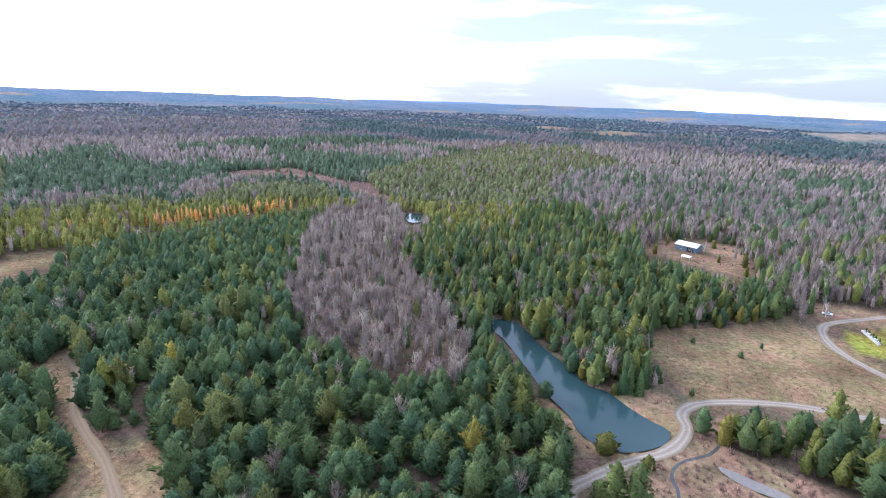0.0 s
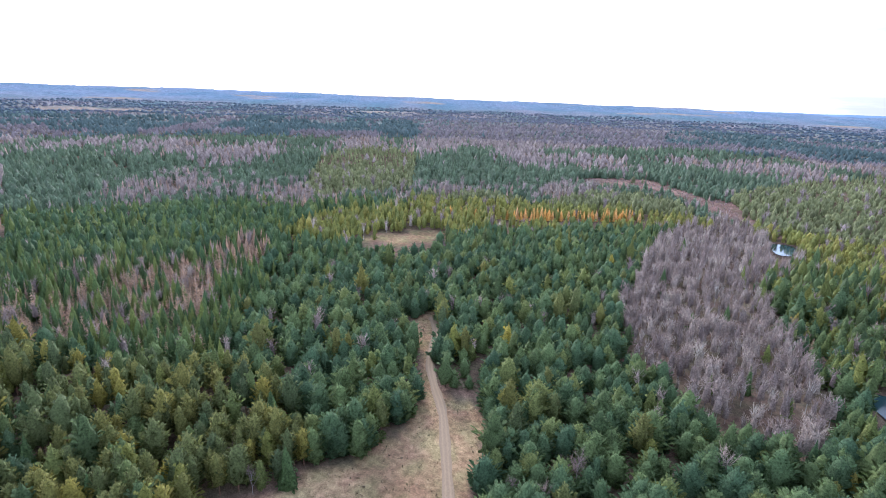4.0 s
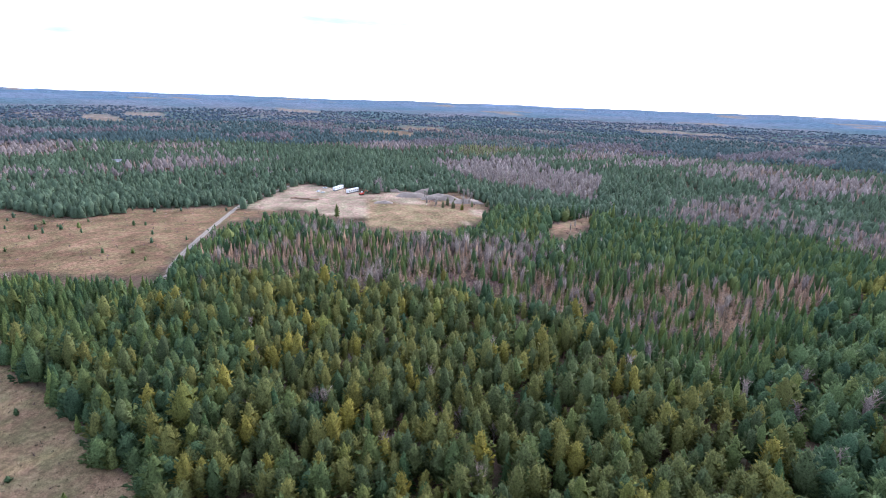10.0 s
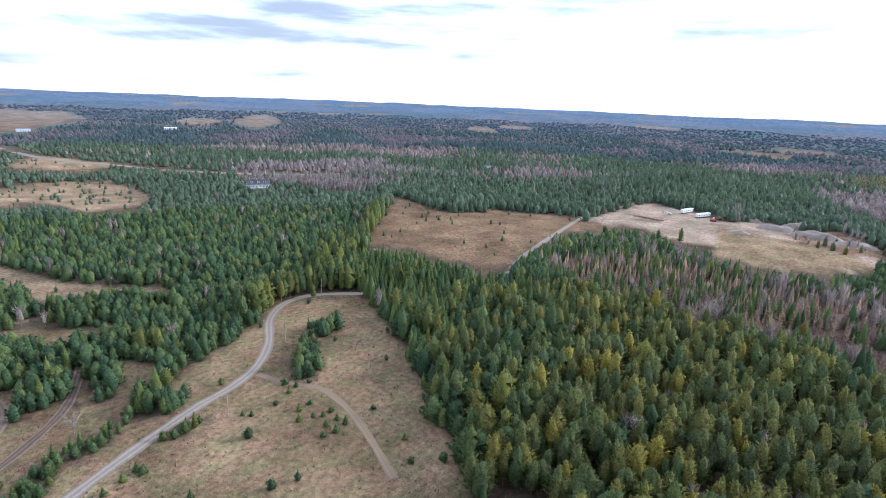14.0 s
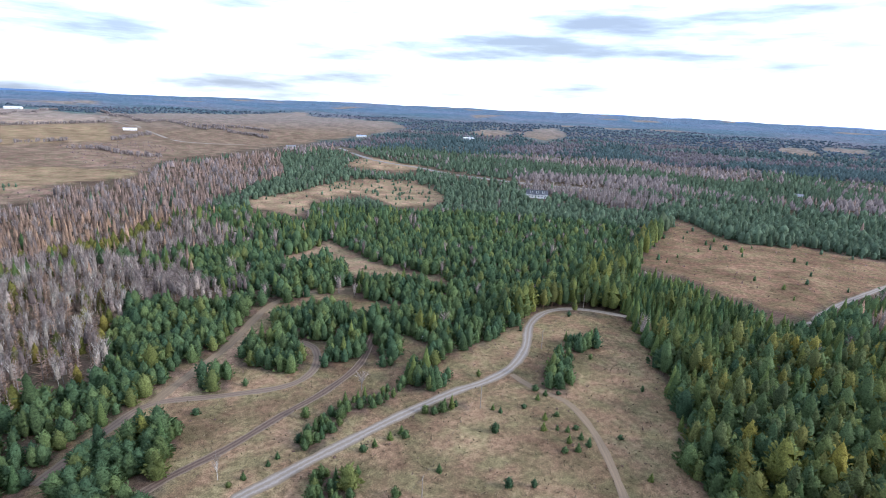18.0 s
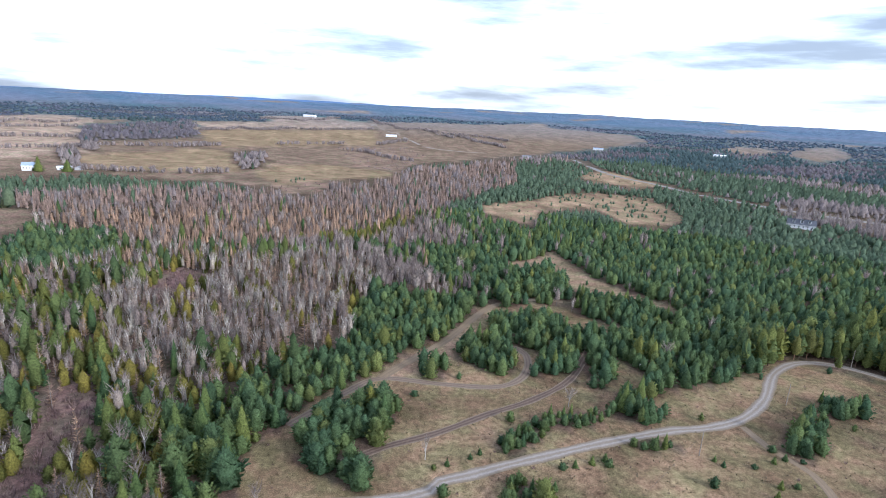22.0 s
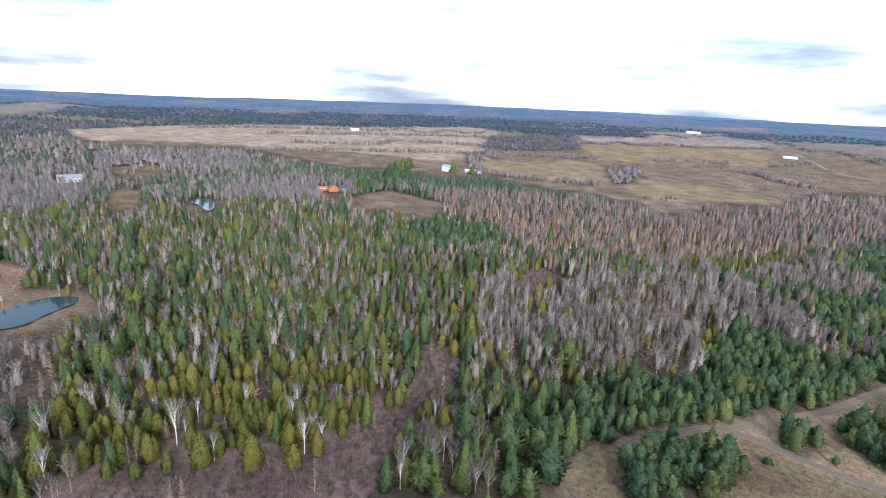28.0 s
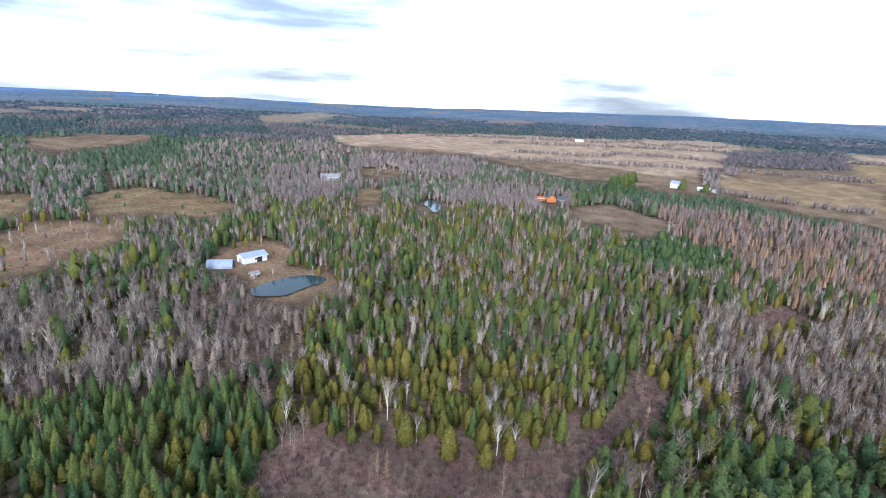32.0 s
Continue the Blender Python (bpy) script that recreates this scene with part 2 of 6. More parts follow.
# ---- the plan: stands, fields and clearings, as outlines on the level datum ----
PLAN = [
    ("mixedwood", [(104, 571), (545, 658), (205, 229), (177, 237), (202, 294), (214, 357), (206, 406), (147, 398), (121, 509)]),
    ("hillside", [(-31, 403), (-6, 470), (42, 454), (130, 548), (152, 409), (143, 360), (150, 322), (193, 304), (177, 244), (120, 233), (90, 213), (87, 192), (83, 167), (62.3, 169.7), (47, 216), (24, 232), (10, 278), (-10, 317)]),
    ("palepine", [(-85, 659), (-56, 722), (317, 1401), (304, 1091), (136, 578), (66, 499), (-6, 426), (-44, 509)]),
    ("darkpine", [(-251, 252), (-226, 272), (-216, 316), (-188, 378), (-116, 437), (-88, 391), (-75, 276), (-50, 218), (-27.2, 192.7), (-0.8, 180.6), (18.1, 186.1), (25.9, 162.5), (40.7, 143.9), (44.8, 133.3), (38.2, 119.1), (31.1, 100.4), (-109.3, 96.3)]),
    ("darkpine", [(-238, 158), (-231, 218), (-208, 301), (-163, 325), (-100, 345), (-78, 296), (-11.4, 224.6), (-0.4, 143.2), (-86.0, 49.6), (-98.5, 81.9), (-120.8, 100.2), (-144, 109), (-173, 104)]),
    ("hardwood", [(-73, 271), (-98, 442), (-78, 560), (-28, 505), (-6, 433), (-27, 358), (-10, 297), (15.7, 224.6), (13.6, 182.0), (-0.8, 176.9), (-26.6, 188.7), (-49, 214)]),
    ("palepine", [(-73, 574), (-58, 710), (42, 837), (177, 858), (126, 624), (78, 538), (49, 409), (12, 408), (-16, 454), (-46, 514)]),
    # lit band of bare wood: paler birch colour stands in for the sun
    ("birchpale", [(245, 1013), (385, 1189), (572, 1244), (583, 952), (474, 767), (412, 884), (278, 844)]),
    ("shrub", [(-121, 637), (-94, 680), (-45, 584), (-18, 510), (-46, 534), (-98, 574)]),
    ("spruce", [(-326, 54), (-361, 81), (-348, 144), (-291, 193), (-226, 163), (-188, 113), (-212, 85), (-286, 62)]),
    ("larch", [(-346, -160), (-405, -94), (-369, 2), (-299, 87), (-330, 236), (-281, 207), (-232, 126), (-244, 72), (-282, 20), (-306, -49), (-299, -115)]),
    ("redpine", [(-202, -122), (-248, -119), (-290, -116), (-258, -36), (-246, 33), (-213, 79), (-172, 107), (-127.7, 101.8), (-112.5, 94.8), (-94.4, 70.9), (-85.9, 59.4), (-101.5, -71.2), (-162, -114)]),
    ("redpine", [(-282, -125), (-295, -106), (-280, -24), (-254, 35), (-250, 66), (-138.0, 44.5), (-92.6, -35.2), (-109.5, -50.5), (-129.4, -80.1), (-160, -126), (-170, -155), (-196, -153), (-227, -135), (-257, -124)]),
    ("shrub", [(-320, -19), (-324, 28), (-303, 44), (-293, 22), (-303, -12)]),
    ("palepine", [(-329, 239), (-349, 327), (-310, 432), (-265, 470), (-176, 571), (-86, 533), (-72, 499), (-121, 455), (-202, 379), (-223, 321), (-263, 268)]),
    ("palepine", [(-477, 410), (-677, 631), (-714, 784), (-438, 674), (-346, 534), (-384, 442), (-398, 358)]),
    ("meadow", [(-262, 263), (-262, 286), (-226, 327), (-210, 318), (-232, 271)]),
    ("dirt", [(-463, 87), (-492, 125), (-460, 122), (-433, 98)]),
    ("farpine", [(-360, -1132), (-496, -1106), (-713, -1138), (-568, -480), (-538, -293), (-637, -179), (-757, -198), (-1035, -5), (-1301, 266), (-496, 112), (-452, 49), (-487, 41), (-704, -5), (-626, -99), (-617, -170), (-459, -179), (-402, -252), (-428, -362), (-413, -563), (-322, -730), (-251, -803)]),
    ("hardwood", [(-352, -664), (-461, -720), (-654, -710), (-726, -632), (-520, -539), (-413, -577)]),
    ("hardwood", [(-929, -30), (-1033, 91), (-799, 223), (-583, 152), (-668, 87), (-776, 6)]),
    ("youngpine", [(-130, -441), (-189, -440), (-221, -462), (-331, -495), (-398, -472), (-458, -403), (-302, -288), (-223, -223), (-179, -203), (-152, -216), (-164, -257), (-153, -307), (-124, -301), (-83, -299)]),
    ("youngpine", [(-2, -399), (-110, -409), (-153, -399), (-216, -473), (-322, -562), (-435, -546), (-461, -409), (-395, -341), (-249, -244), (-228, -227), (-146, -219), (-131, -252), (-110, -285), (-69, -335), (-30, -289), (-16, -325)]),
    ("youngpine", [(-45, -615), (-104, -700), (-322, -1193), (-432, -1136), (-471, -736), (-399, -568), (-295, -582), (-216, -690), (-137, -603), (-56, -513)]),
    ("larch", [(316, -607), (144, -610), (65, -709), (-110, -740), (-41, -566), (22, -427), (92, -370), (164, -297)]),
    ("cedarlarch", [(163, -375), (100, -406), (64, -465), (-5, -496), (25, -418), (68, -384), (91, -365)]),
    ("hardwood", [(139, -368), (97, -392), (57, -410), (20, -370), (-34, -305), (-27, -287), (0, -290), (33, -310), (82, -321)]),
    ("birch", [(165, -334), (84, -329), (70, -330), (33, -309), (23, -257), (26.0, -217.2), (37.0, -207.3), (56, -202), (78, -187)]),
    ("birchmix", [(777, 231), (987, 122), (1098, -104), (1349, -519), (950, -677), (525, -513), (334, -484), (186, -356), (196, -201), (260, -100), (313, -24), (334, 109)]),
    ("hardwood", [(657, -256), (914, -378), (1058, -557), (847, -581), (645, -452), (601, -330)]),
    ("hardwood", [(646, -161), (698, -224), (549, -191), (478, -138), (542, -134)]),
    ("birchpale", [(923, -258), (1089, -324), (1213, -503), (1010, -450), (879, -327)]),
    ("hardwood", [(502, -285), (537, -351), (550, -446), (471, -491), (407, -416), (399, -364), (427, -319)]),
    ("larchfar", [(413, -523), (186, -617), (-4, -889), (-201, -1190), (-134, -756), (36, -450), (174, -322), (218, -367)]),
    ("swampmix", [(552, -187), (478, -310), (394, -342), (300, -350), (195, -360), (44, -374), (25, -246), (57, -203), (81, -169), (67.9, -133.7), (43.0, -91.1), (163.6, -43.0)]),
    ("birch", [(156, -262), (137, -332), (43, -370), (24, -336), (24.4, -222.0), (58, -206), (86, -212), (117, -197)]),
    ("youngpine", [(268, -312), (297, -381), (271, -400), (213, -359), (190, -338), (221, -312)]),
    ("cedar", [(185.8, -43.1), (202, -68), (182, -115), (138, -140), (107.5, -115.9), (110.9, -96.1), (122.5, -83.3), (141.0, -53.9), (162.4, -37.2)]),
    ("sprucecedar", [(210, 50), (211.1, 35.8), (204.2, 4.2), (184.9, -35.0), (152.6, -34.7), (127.5, -25.5), (104.6, -16.6), (133.6, 36.6)]),
    ("birchpale", [(341, 143), (324, 48), (303, -24), (249, -27), (196.2, -12.8), (211.1, 35.6), (221, 99)]),
    ("shrub", [(108.2, -20.9), (134.9, -25.6), (148.4, -33.5), (145.4, -55.6), (126.3, -86.0), (114.3, -99.2), (109.5, -118.5), (113, -138), (131, -177), (119, -190), (101, -161), (93.1, -121.4), (89.4, -101.5), (73.7, -84.4)]),
    ("shrub", [(148, -292), (149, -334), (124, -307), (118, -269), (134, -268)]),
    ("hardwood", [(-1708, 2210), (-1501, 2805), (-656, 2758), (-293, 1195), (-419, 1123), (-494, 907), (-634, 805)]),
    ("farpine", [(-546, 690), (-579, 895), (-470, 893), (-323, 809), (-267, 685), (-278, 582), (-326, 572), (-337, 522), (-353, 438)]),
    ("shrub", [(-280, 698), (-203, 784), (-144, 705), (-83, 633), (-76, 557), (-161, 665), (-242, 641)]),
    ("birchpale", [(-272, 555), (-237, 608), (-214, 653), (-213, 582), (-241, 530)]),
    ("palepine", [(-234, 467), (-229, 533), (-205, 579), (-161, 632), (-102, 566), (-90, 495), (-134, 499), (-196, 453)]),
    ("palepine", [(-349, 432), (-319, 473), (-260, 508), (-242, 478), (-241, 399), (-269, 364), (-288, 352)]),
    ("mixedwood", [(138, 702), (315, 888), (446, 820), (709, 863), (799, 846), (354, 357), (235, 417), (185, 401), (148, 396), (144, 509)]),
    ("palepine", [(-94, 711), (-26, 911), (193, 1303), (323, 1220), (324, 913), (158, 737), (107, 536), (36, 403), (-6, 457), (-45, 547)]),
    # sunlit tan hardwoods, planted with pale birch in place of sunlight
    ("birchpale", [(386, 1433), (557, 1397), (719, 1202), (923, 1132), (1034, 1104), (842, 893), (590, 894), (417, 825), (336, 950), (302, 1136)]),
    ("farpine", [(521, 785), (646, 812), (547, 689), (458, 680)]),
    ("palepine", [(-1460, 25), (-1612, 184), (-1361, 225), (-1080, 83), (-1089, 20)]),
    ("farpine", [(-1132, 351), (-1359, 650), (-1029, 502), (-900, 296)]),
    ("hardwood", [(-826, 80), (-837, 181), (-711, 195), (-594, 159), (-700, 122)]),
    ("farpine", [(999, 31), (1099, -10), (1072, -119), (889, -93), (773, -19), (706, 26)]),
    ("hardwood", [(797, -199), (780, -269), (628, -252), (501, -191), (523, -135), (632, -141)]),
    ("birchpale", [(1205, -345), (1300, -517), (1103, -460), (915, -293), (950, -277)]),
    ("youngpine", [(292, -366), (306, -423), (258, -396), (220, -400), (196, -354), (218, -337), (251, -326)]),
    ("meadow", [(-9.4, -128.0), (7.5, -131.0), (37.3, -143.3), (32.0, -165.3), (11.2, -194.7), (-17.4, -223.5), (-42, -264), (-62, -275), (-96, -246), (-112, -196), (-154, -210), (-177, -212), (-202, -194), (-175, -149), (-155, -119), (-133.9, -99.3), (-124.9, -80.8), (-107.7, -63.9), (-76.7, -49.2), (-20.8, -48.1), (7.4, -85.7)]),
    ("meadow", [(33.1, -93.8), (43.8, -112.7), (48.1, -140.7), (27.6, -179.9), (10.1, -207.1), (-11.5, -222.5), (-36, -259), (-65, -259), (-99, -207), (-75.9, -144.3), (-12.7, -103.9)]),
    ("sandy", [(-57, -350), (-98, -378), (-104, -330), (-116, -300), (-141, -272), (-134, -265), (-97, -287), (-83, -308), (-60, -327)]),
    ("sandy", [(7.7, -189.3), (9.5, -198.3), (-17.7, -226.3), (-33, -251), (-40, -264), (-41, -256), (-23.1, -215.7), (-15.4, -202.8), (-2.9, -189.4)]),
    ("sandy", [(-65, -550), (-144, -633), (-217, -691), (-274, -674), (-271, -541), (-221, -484), (-189, -508), (-180, -575), (-127, -559), (-100, -486), (-70, -509)]),
    ("sandy", [(-238, -833), (-284, -939), (-322, -959), (-351, -806), (-295, -774), (-263, -810)]),
    ("oldfield", [(-274, -268), (-321, -307), (-424, -377), (-441, -366), (-419, -288), (-438, -262), (-459, -237), (-484, -195), (-418, -177), (-337, -164), (-295, -157), (-282, -176), (-292, -228)]),
    ("pit", [(-491, -186), (-626, -172), (-608, -119), (-569, -82), (-610, -44), (-565, 0), (-502, 39), (-443, 18), (-441, -52), (-467, -103), (-478, -147)]),
    ("sandy", [(-211, -541), (-246, -566), (-266, -551), (-259, -516), (-230, -498), (-212, -493)]),
    ("oldfield", [(-457, -271), (-472, -242), (-478, -180), (-477, -154), (-421, -173), (-371, -201), (-369, -239)]),
    ("clearing", [(-136, 173), (-144, 187), (-138, 200), (-126, 186), (-115, 160), (-98.2, 141.1), (-79.1, 134.9), (-72.8, 133.1), (-61.9, 106.6), (-52.4, 86.1), (-91.1, 44.0), (-110.0, 51.2), (-101.6, 72.8), (-95.5, 91.8), (-92.1, 109.5), (-98.4, 127.6), (-103.5, 140.7), (-118, 156)]),
    ("meadow", [(92, 219), (119, 234), (152, 242), (176, 240), (178, 231), (179, 194), (199, 145), (150, 101), (148, 128), (146, 151), (137, 162), (112, 168), (87, 167), (87, 176), (88, 193)]),
    ("lawn", [(183, 231), (205, 239), (240, 245), (220, 206), (192, 194), (184, 211), (179, 218)]),
    ("dirt", [(199, 268), (237, 266), (300, 260), (270, 231), (238, 243), (192, 240), (192, 252)]),
    ("dirt", [(142, 367), (172, 394), (219, 395), (204, 343), (209, 326), (181, 312), (156, 336)]),
    ("reeds", [(40.5, 104.8), (52.9, 122.3), (62.5, 131.8), (77.7, 142.8), (89.2, 158.3), (102, 161), (114, 150), (121, 134), (127.4, 118.6), (121.9, 107.2)]),
    ("bank", [(63.0, 174.1), (66.3, 175.1), (82.2, 166.6), (80.9, 156.3), (76.9, 147.0), (68.8, 139.7), (57.2, 135.4), (46.7, 138.8), (41.8, 147.0), (18.5, 161.7), (17.4, 172.6), (39.6, 173.7), (47.8, 174.1)]),
    ("dirt", [(331, -41), (365, -56), (375, -90), (349, -95), (313, -85), (281, -104), (267, -102), (259, -87), (254, -68), (265, -54), (291, -58), (309, -52)]),
    ("dirt", [(458, 64), (489, 48), (464, 5), (480, -10), (415, -5), (383, 24), (353, 38), (348, 74), (436, 89)]),
    ("meadow", [(604, 9), (612, -24), (567, -65), (531, -84), (494, -73), (517, -40), (490, -10), (532, 9)]),
    ("meadow", [(589, 148), (609, 80), (587, 55), (527, 64), (499, 128)]),
    ("field", [(1062, 110), (1195, 99), (1294, -12), (1204, -76), (1088, -17), (975, 63)]),
    ("dirt", [(709, -297), (727, -367), (640, -357), (643, -293)]),
    ("meadow", [(523, -219), (570, -253), (513, -253), (475, -217)]),
    ("field", [(1024, -283), (974, -438), (879, -582), (552, -567), (388, -652), (186, -619), (134, -701), (-4, -936), (-201, -1186), (-550, -1659), (-883, -2200), (-1026, -2726), (-562, -3342), (266, -2654), (780, -2723), (1155, -1861), (1135, -868), (1052, -699), (1010, -455)]),
    ("palefield", [(1299, -472), (1379, -740), (1399, -1047), (1233, -1253), (1156, -1991), (506, -842), (551, -744), (731, -704), (816, -613), (982, -566), (1068, -422)]),
    ("strawfield", [(492, -805), (367, -994), (250, -731), (325, -698), (412, -687)]),
    ("strawfield", [(581, -1463), (173, -1926), (108, -1284), (214, -1188), (315, -1103), (414, -1041)]),
    ("palefield", [(730, -1755), (260, -2673), (196, -2022), (602, -1490)]),
    ("palefield", [(764, -2703), (475, -3034), (404, -2572), (594, -2114)]),
    ("strawfield", [(443, -989), (341, -953), (248, -713), (316, -696)]),
    ("wetfield", [(183, -1183), (47, -1281), (-9, -1084), (30, -802), (94, -864), (136, -971)]),
    ("strawfield", [(228, -752), (209, -825), (118, -842), (44, -808), (33, -752), (127, -687), (180, -652), (208, -695)]),
    ("sandy", [(180, -656), (156, -679), (119, -688), (118, -667), (157, -639), (174, -633)]),
    ("wetfield", [(168, -632), (122, -662), (99, -649), (115, -586), (148, -585)]),
    ("field", [(1230, 35), (1285, -66), (1208, -93), (1127, -52), (1013, 31)]),
    ("strawfield", [(2279, -545), (2838, -1005), (2257, -841), (1894, -568), (1860, -454)]),
    ("meadow", [(603, 17), (607, -23), (572, -27), (518, 0), (484, 10), (540, 20)]),
    ("meadow", [(581, -42), (583, -61), (494, -92), (471, -65), (492, -38), (481, -18), (497, -6), (526, -32)]),
    ("meadow", [(544, -224), (545, -265), (492, -243), (469, -198)]),
    ("dirt", [(-461, 81), (-497, 129), (-475, 130), (-420, 85)]),
    ("meadow", [(-256, 310), (-227, 330), (-215, 323), (-228, 294), (-236, 285)]),
    ("field", [(1461, 2200), (1808, 2249), (2036, 2205), (1724, 1862), (1288, 1768)]),
    ("field", [(-1243, -1880), (-1771, -2490), (-1881, -2475), (-1444, -1840), (-1092, -1510)]),
    ("hardwood", [(902, -1478), (821, -2026), (491, -1237), (592, -1028), (499, -866), (512, -851)]),
    ("hardwood", [(598, -917), (580, -949), (418, -688), (442, -691)]),
    ("hardwood", [(343, -957), (306, -1064), (243, -871), (230, -744), (248, -736)]),
    ("farpine", [(2842, -3151), (2676, -3293), (2060, -3523), (1547, -3373), (938, -3277), (583, -2107), (822, -1813), (948, -1677), (1458, -1981), (1644, -1874)]),
    ("farpine", [(1292, -2462), (952, -3349), (606, -2163), (761, -1916), (915, -1735)]),
    ("field", [(386, -384), (386, -445), (308, -442), (286, -381), (338, -362)]),
    ("strawfield", [(-535, -85), (-533, -18), (-479, 35), (-428, 2), (-420, -66)]),
    ("dirt", [(-566, -28), (-597, 11), (-533, 49), (-499, 14), (-523, -21)]),
    ("sandy", [(16.0, -186.7), (7.7, -193.4), (-5.7, -206.4), (-17.1, -220.7), (-28.9, -225.4), (-19.8, -206.2), (-8.7, -193.6), (0.8, -183.6), (7.7, -180.9)]),
    ("clump", [(57.9, -184.1), (55, -196), (49, -209), (35, -217), (13.6, -224.5), (1.9, -209.9), (7.6, -193.7), (18.9, -182.3), (30.0, -173.2), (36.5, -161.4), (45.2, -150.3), (50.8, -146.2)]),
    ("clump", [(34.0, -145.8), (31.0, -159.2), (21.3, -173.0), (7.5, -172.7), (2.9, -162.6), (6.0, -151.9), (10.0, -136.0), (10.9, -123.9), (33.1, -133.1)]),
    ("clump", [(26.5, -218.9), (30, -267), (23, -296), (0, -298), (-30, -289), (-40, -267), (-18.2, -230.6), (-0.0, -209.2), (7.6, -202.5)]),
    ("clump", [(-17.5, -202.8), (-21.2, -217.5), (-36, -224), (-42, -210), (-40.2, -194.5), (-30.1, -190.8)]),
    ("clump", [(-35, -231), (-40, -251), (-59, -261), (-73, -232), (-70, -206), (-59.5, -187.4), (-50, -213), (-42, -222)]),
    ("clump", [(-81, -215), (-97, -249), (-133, -256), (-149, -223), (-150, -210), (-124, -193), (-92, -184)]),
    ("clump", [(-64.1, -162.5), (-67.7, -172.2), (-80, -180), (-84.6, -163.6), (-77.1, -157.5)]),
    ("clump", [(-26.5, -141.9), (-27.9, -148.9), (-35.6, -152.5), (-41.8, -151.8), (-39.3, -146.1), (-31.1, -140.6)]),
    ("clump", [(-113, -148), (-122, -159), (-138, -170), (-145, -167), (-134, -150), (-124, -144)]),
    ("clump", [(-147, -176), (-166, -177), (-162, -169), (-146, -169)]),
    ("clump", [(-3.9, -189.4), (-5.4, -198.6), (-13.1, -198.6), (-14.2, -189.9), (-10.1, -186.2)]),
    ("clump", [(-21.8, -118.6), (-27.4, -124.3), (-35.8, -127.1), (-35.3, -119.9), (-29.6, -115.4)]),
    ("clump", [(-49, -303), (-62, -335), (-85, -342), (-88, -302), (-74, -285), (-55, -285)]),
    ("clump", [(-62.5, -186.3), (-69, -203), (-78, -206), (-73, -190), (-67, -184)]),
    ("clump", [(-74, -265), (-91, -290), (-114, -275), (-133, -256), (-121, -239), (-96, -247)]),
    ("bush", [(-26.1, -146.7), (-34.7, -156.3), (-47.0, -163.7), (-49.0, -159.1), (-39.5, -146.7), (-31.0, -140.3), (-26.9, -142.5)]),
    ("bush", [(-45.4, -161.2), (-52.9, -166.3), (-65.2, -171.1), (-65.7, -165.6), (-54.8, -158.4), (-46.9, -155.1)]),
    ("clump", [(-63.5, -166.5), (-71.9, -179.5), (-79.7, -181.7), (-82.1, -173.2), (-90.3, -169.2), (-83.3, -159.9), (-72.8, -160.0)]),
    ("clump", [(-83.4, -177.8), (-90.3, -190.4), (-103.9, -197.5), (-120.8, -207.7), (-137.0, -214.0), (-154.9, -215.9), (-145.6, -201.2), (-129.2, -195.1), (-114.5, -190.0), (-97.8, -184.2), (-87.2, -175.3)]),
    ("bush", [(-147.4, -180.1), (-154.7, -183.4), (-173.5, -182.2), (-169.0, -174.4), (-152.1, -175.3)]),
    ("bush", [(-22.3, -121.0), (-27.1, -128.4), (-33.9, -132.1), (-35.6, -128.0), (-32.6, -120.2), (-27.1, -115.7)]),
    ("clump", [(-3.7, -198.7), (-14.6, -200.7), (-14.2, -187.2), (-5.1, -188.6)]),
    ("clump", [(-69.1, -203.8), (-78.6, -207.8), (-74.6, -188.8), (-65.5, -186.9)]),
    ("clump", [(-45.5, -191.7), (-57.7, -231.7), (-77.4, -235.9), (-92.9, -236.9), (-80.8, -212.1), (-65.8, -206.2), (-55.8, -188.9)]),
    ("bush", [(-67.8, -145.9), (-78.5, -150.9), (-91.3, -150.4), (-78.8, -146.1), (-68.8, -142.6)]),
    ("bigpine", [(-142, -220), (-166, -217), (-192, -204), (-215, -205), (-274, -259), (-421, -361), (-428, -378), (-284, -286), (-202, -244), (-158, -238)]),
    ("sprucerow", [(-265, -260), (-283, -222), (-277, -173), (-289, -156), (-261, -148), (-223, -175), (-197, -183), (-201, -194)]),
    ("sprucerow", [(-195, -187), (-213, -210), (-241, -196), (-265, -155), (-250, -142), (-205, -165)]),
    ("pineedge", [(-190, -176), (-210, -169), (-254, -143), (-278, -115), (-182, -68), (-136.1, -66.9), (-118.0, -74.4), (-130.2, -94.7), (-152, -113), (-169, -143)]),
    ("bogpine", [(90.3, 146.1), (104, 156), (112, 147), (129, 157), (138, 151), (137, 134), (121.8, 116.1), (106.8, 119.7), (103.3, 133.2), (94.5, 138.0)]),
    ("bogpine", [(42.1, 115.8), (42.3, 122.0), (53.6, 129.1), (56.0, 122.5), (51.0, 112.2)]),
    ("bogpine", [(15.1, 169.0), (29.4, 190.6), (38.8, 170.2), (43.4, 147.0), (40.8, 135.8), (32.1, 133.0), (23.4, 140.5)]),
]
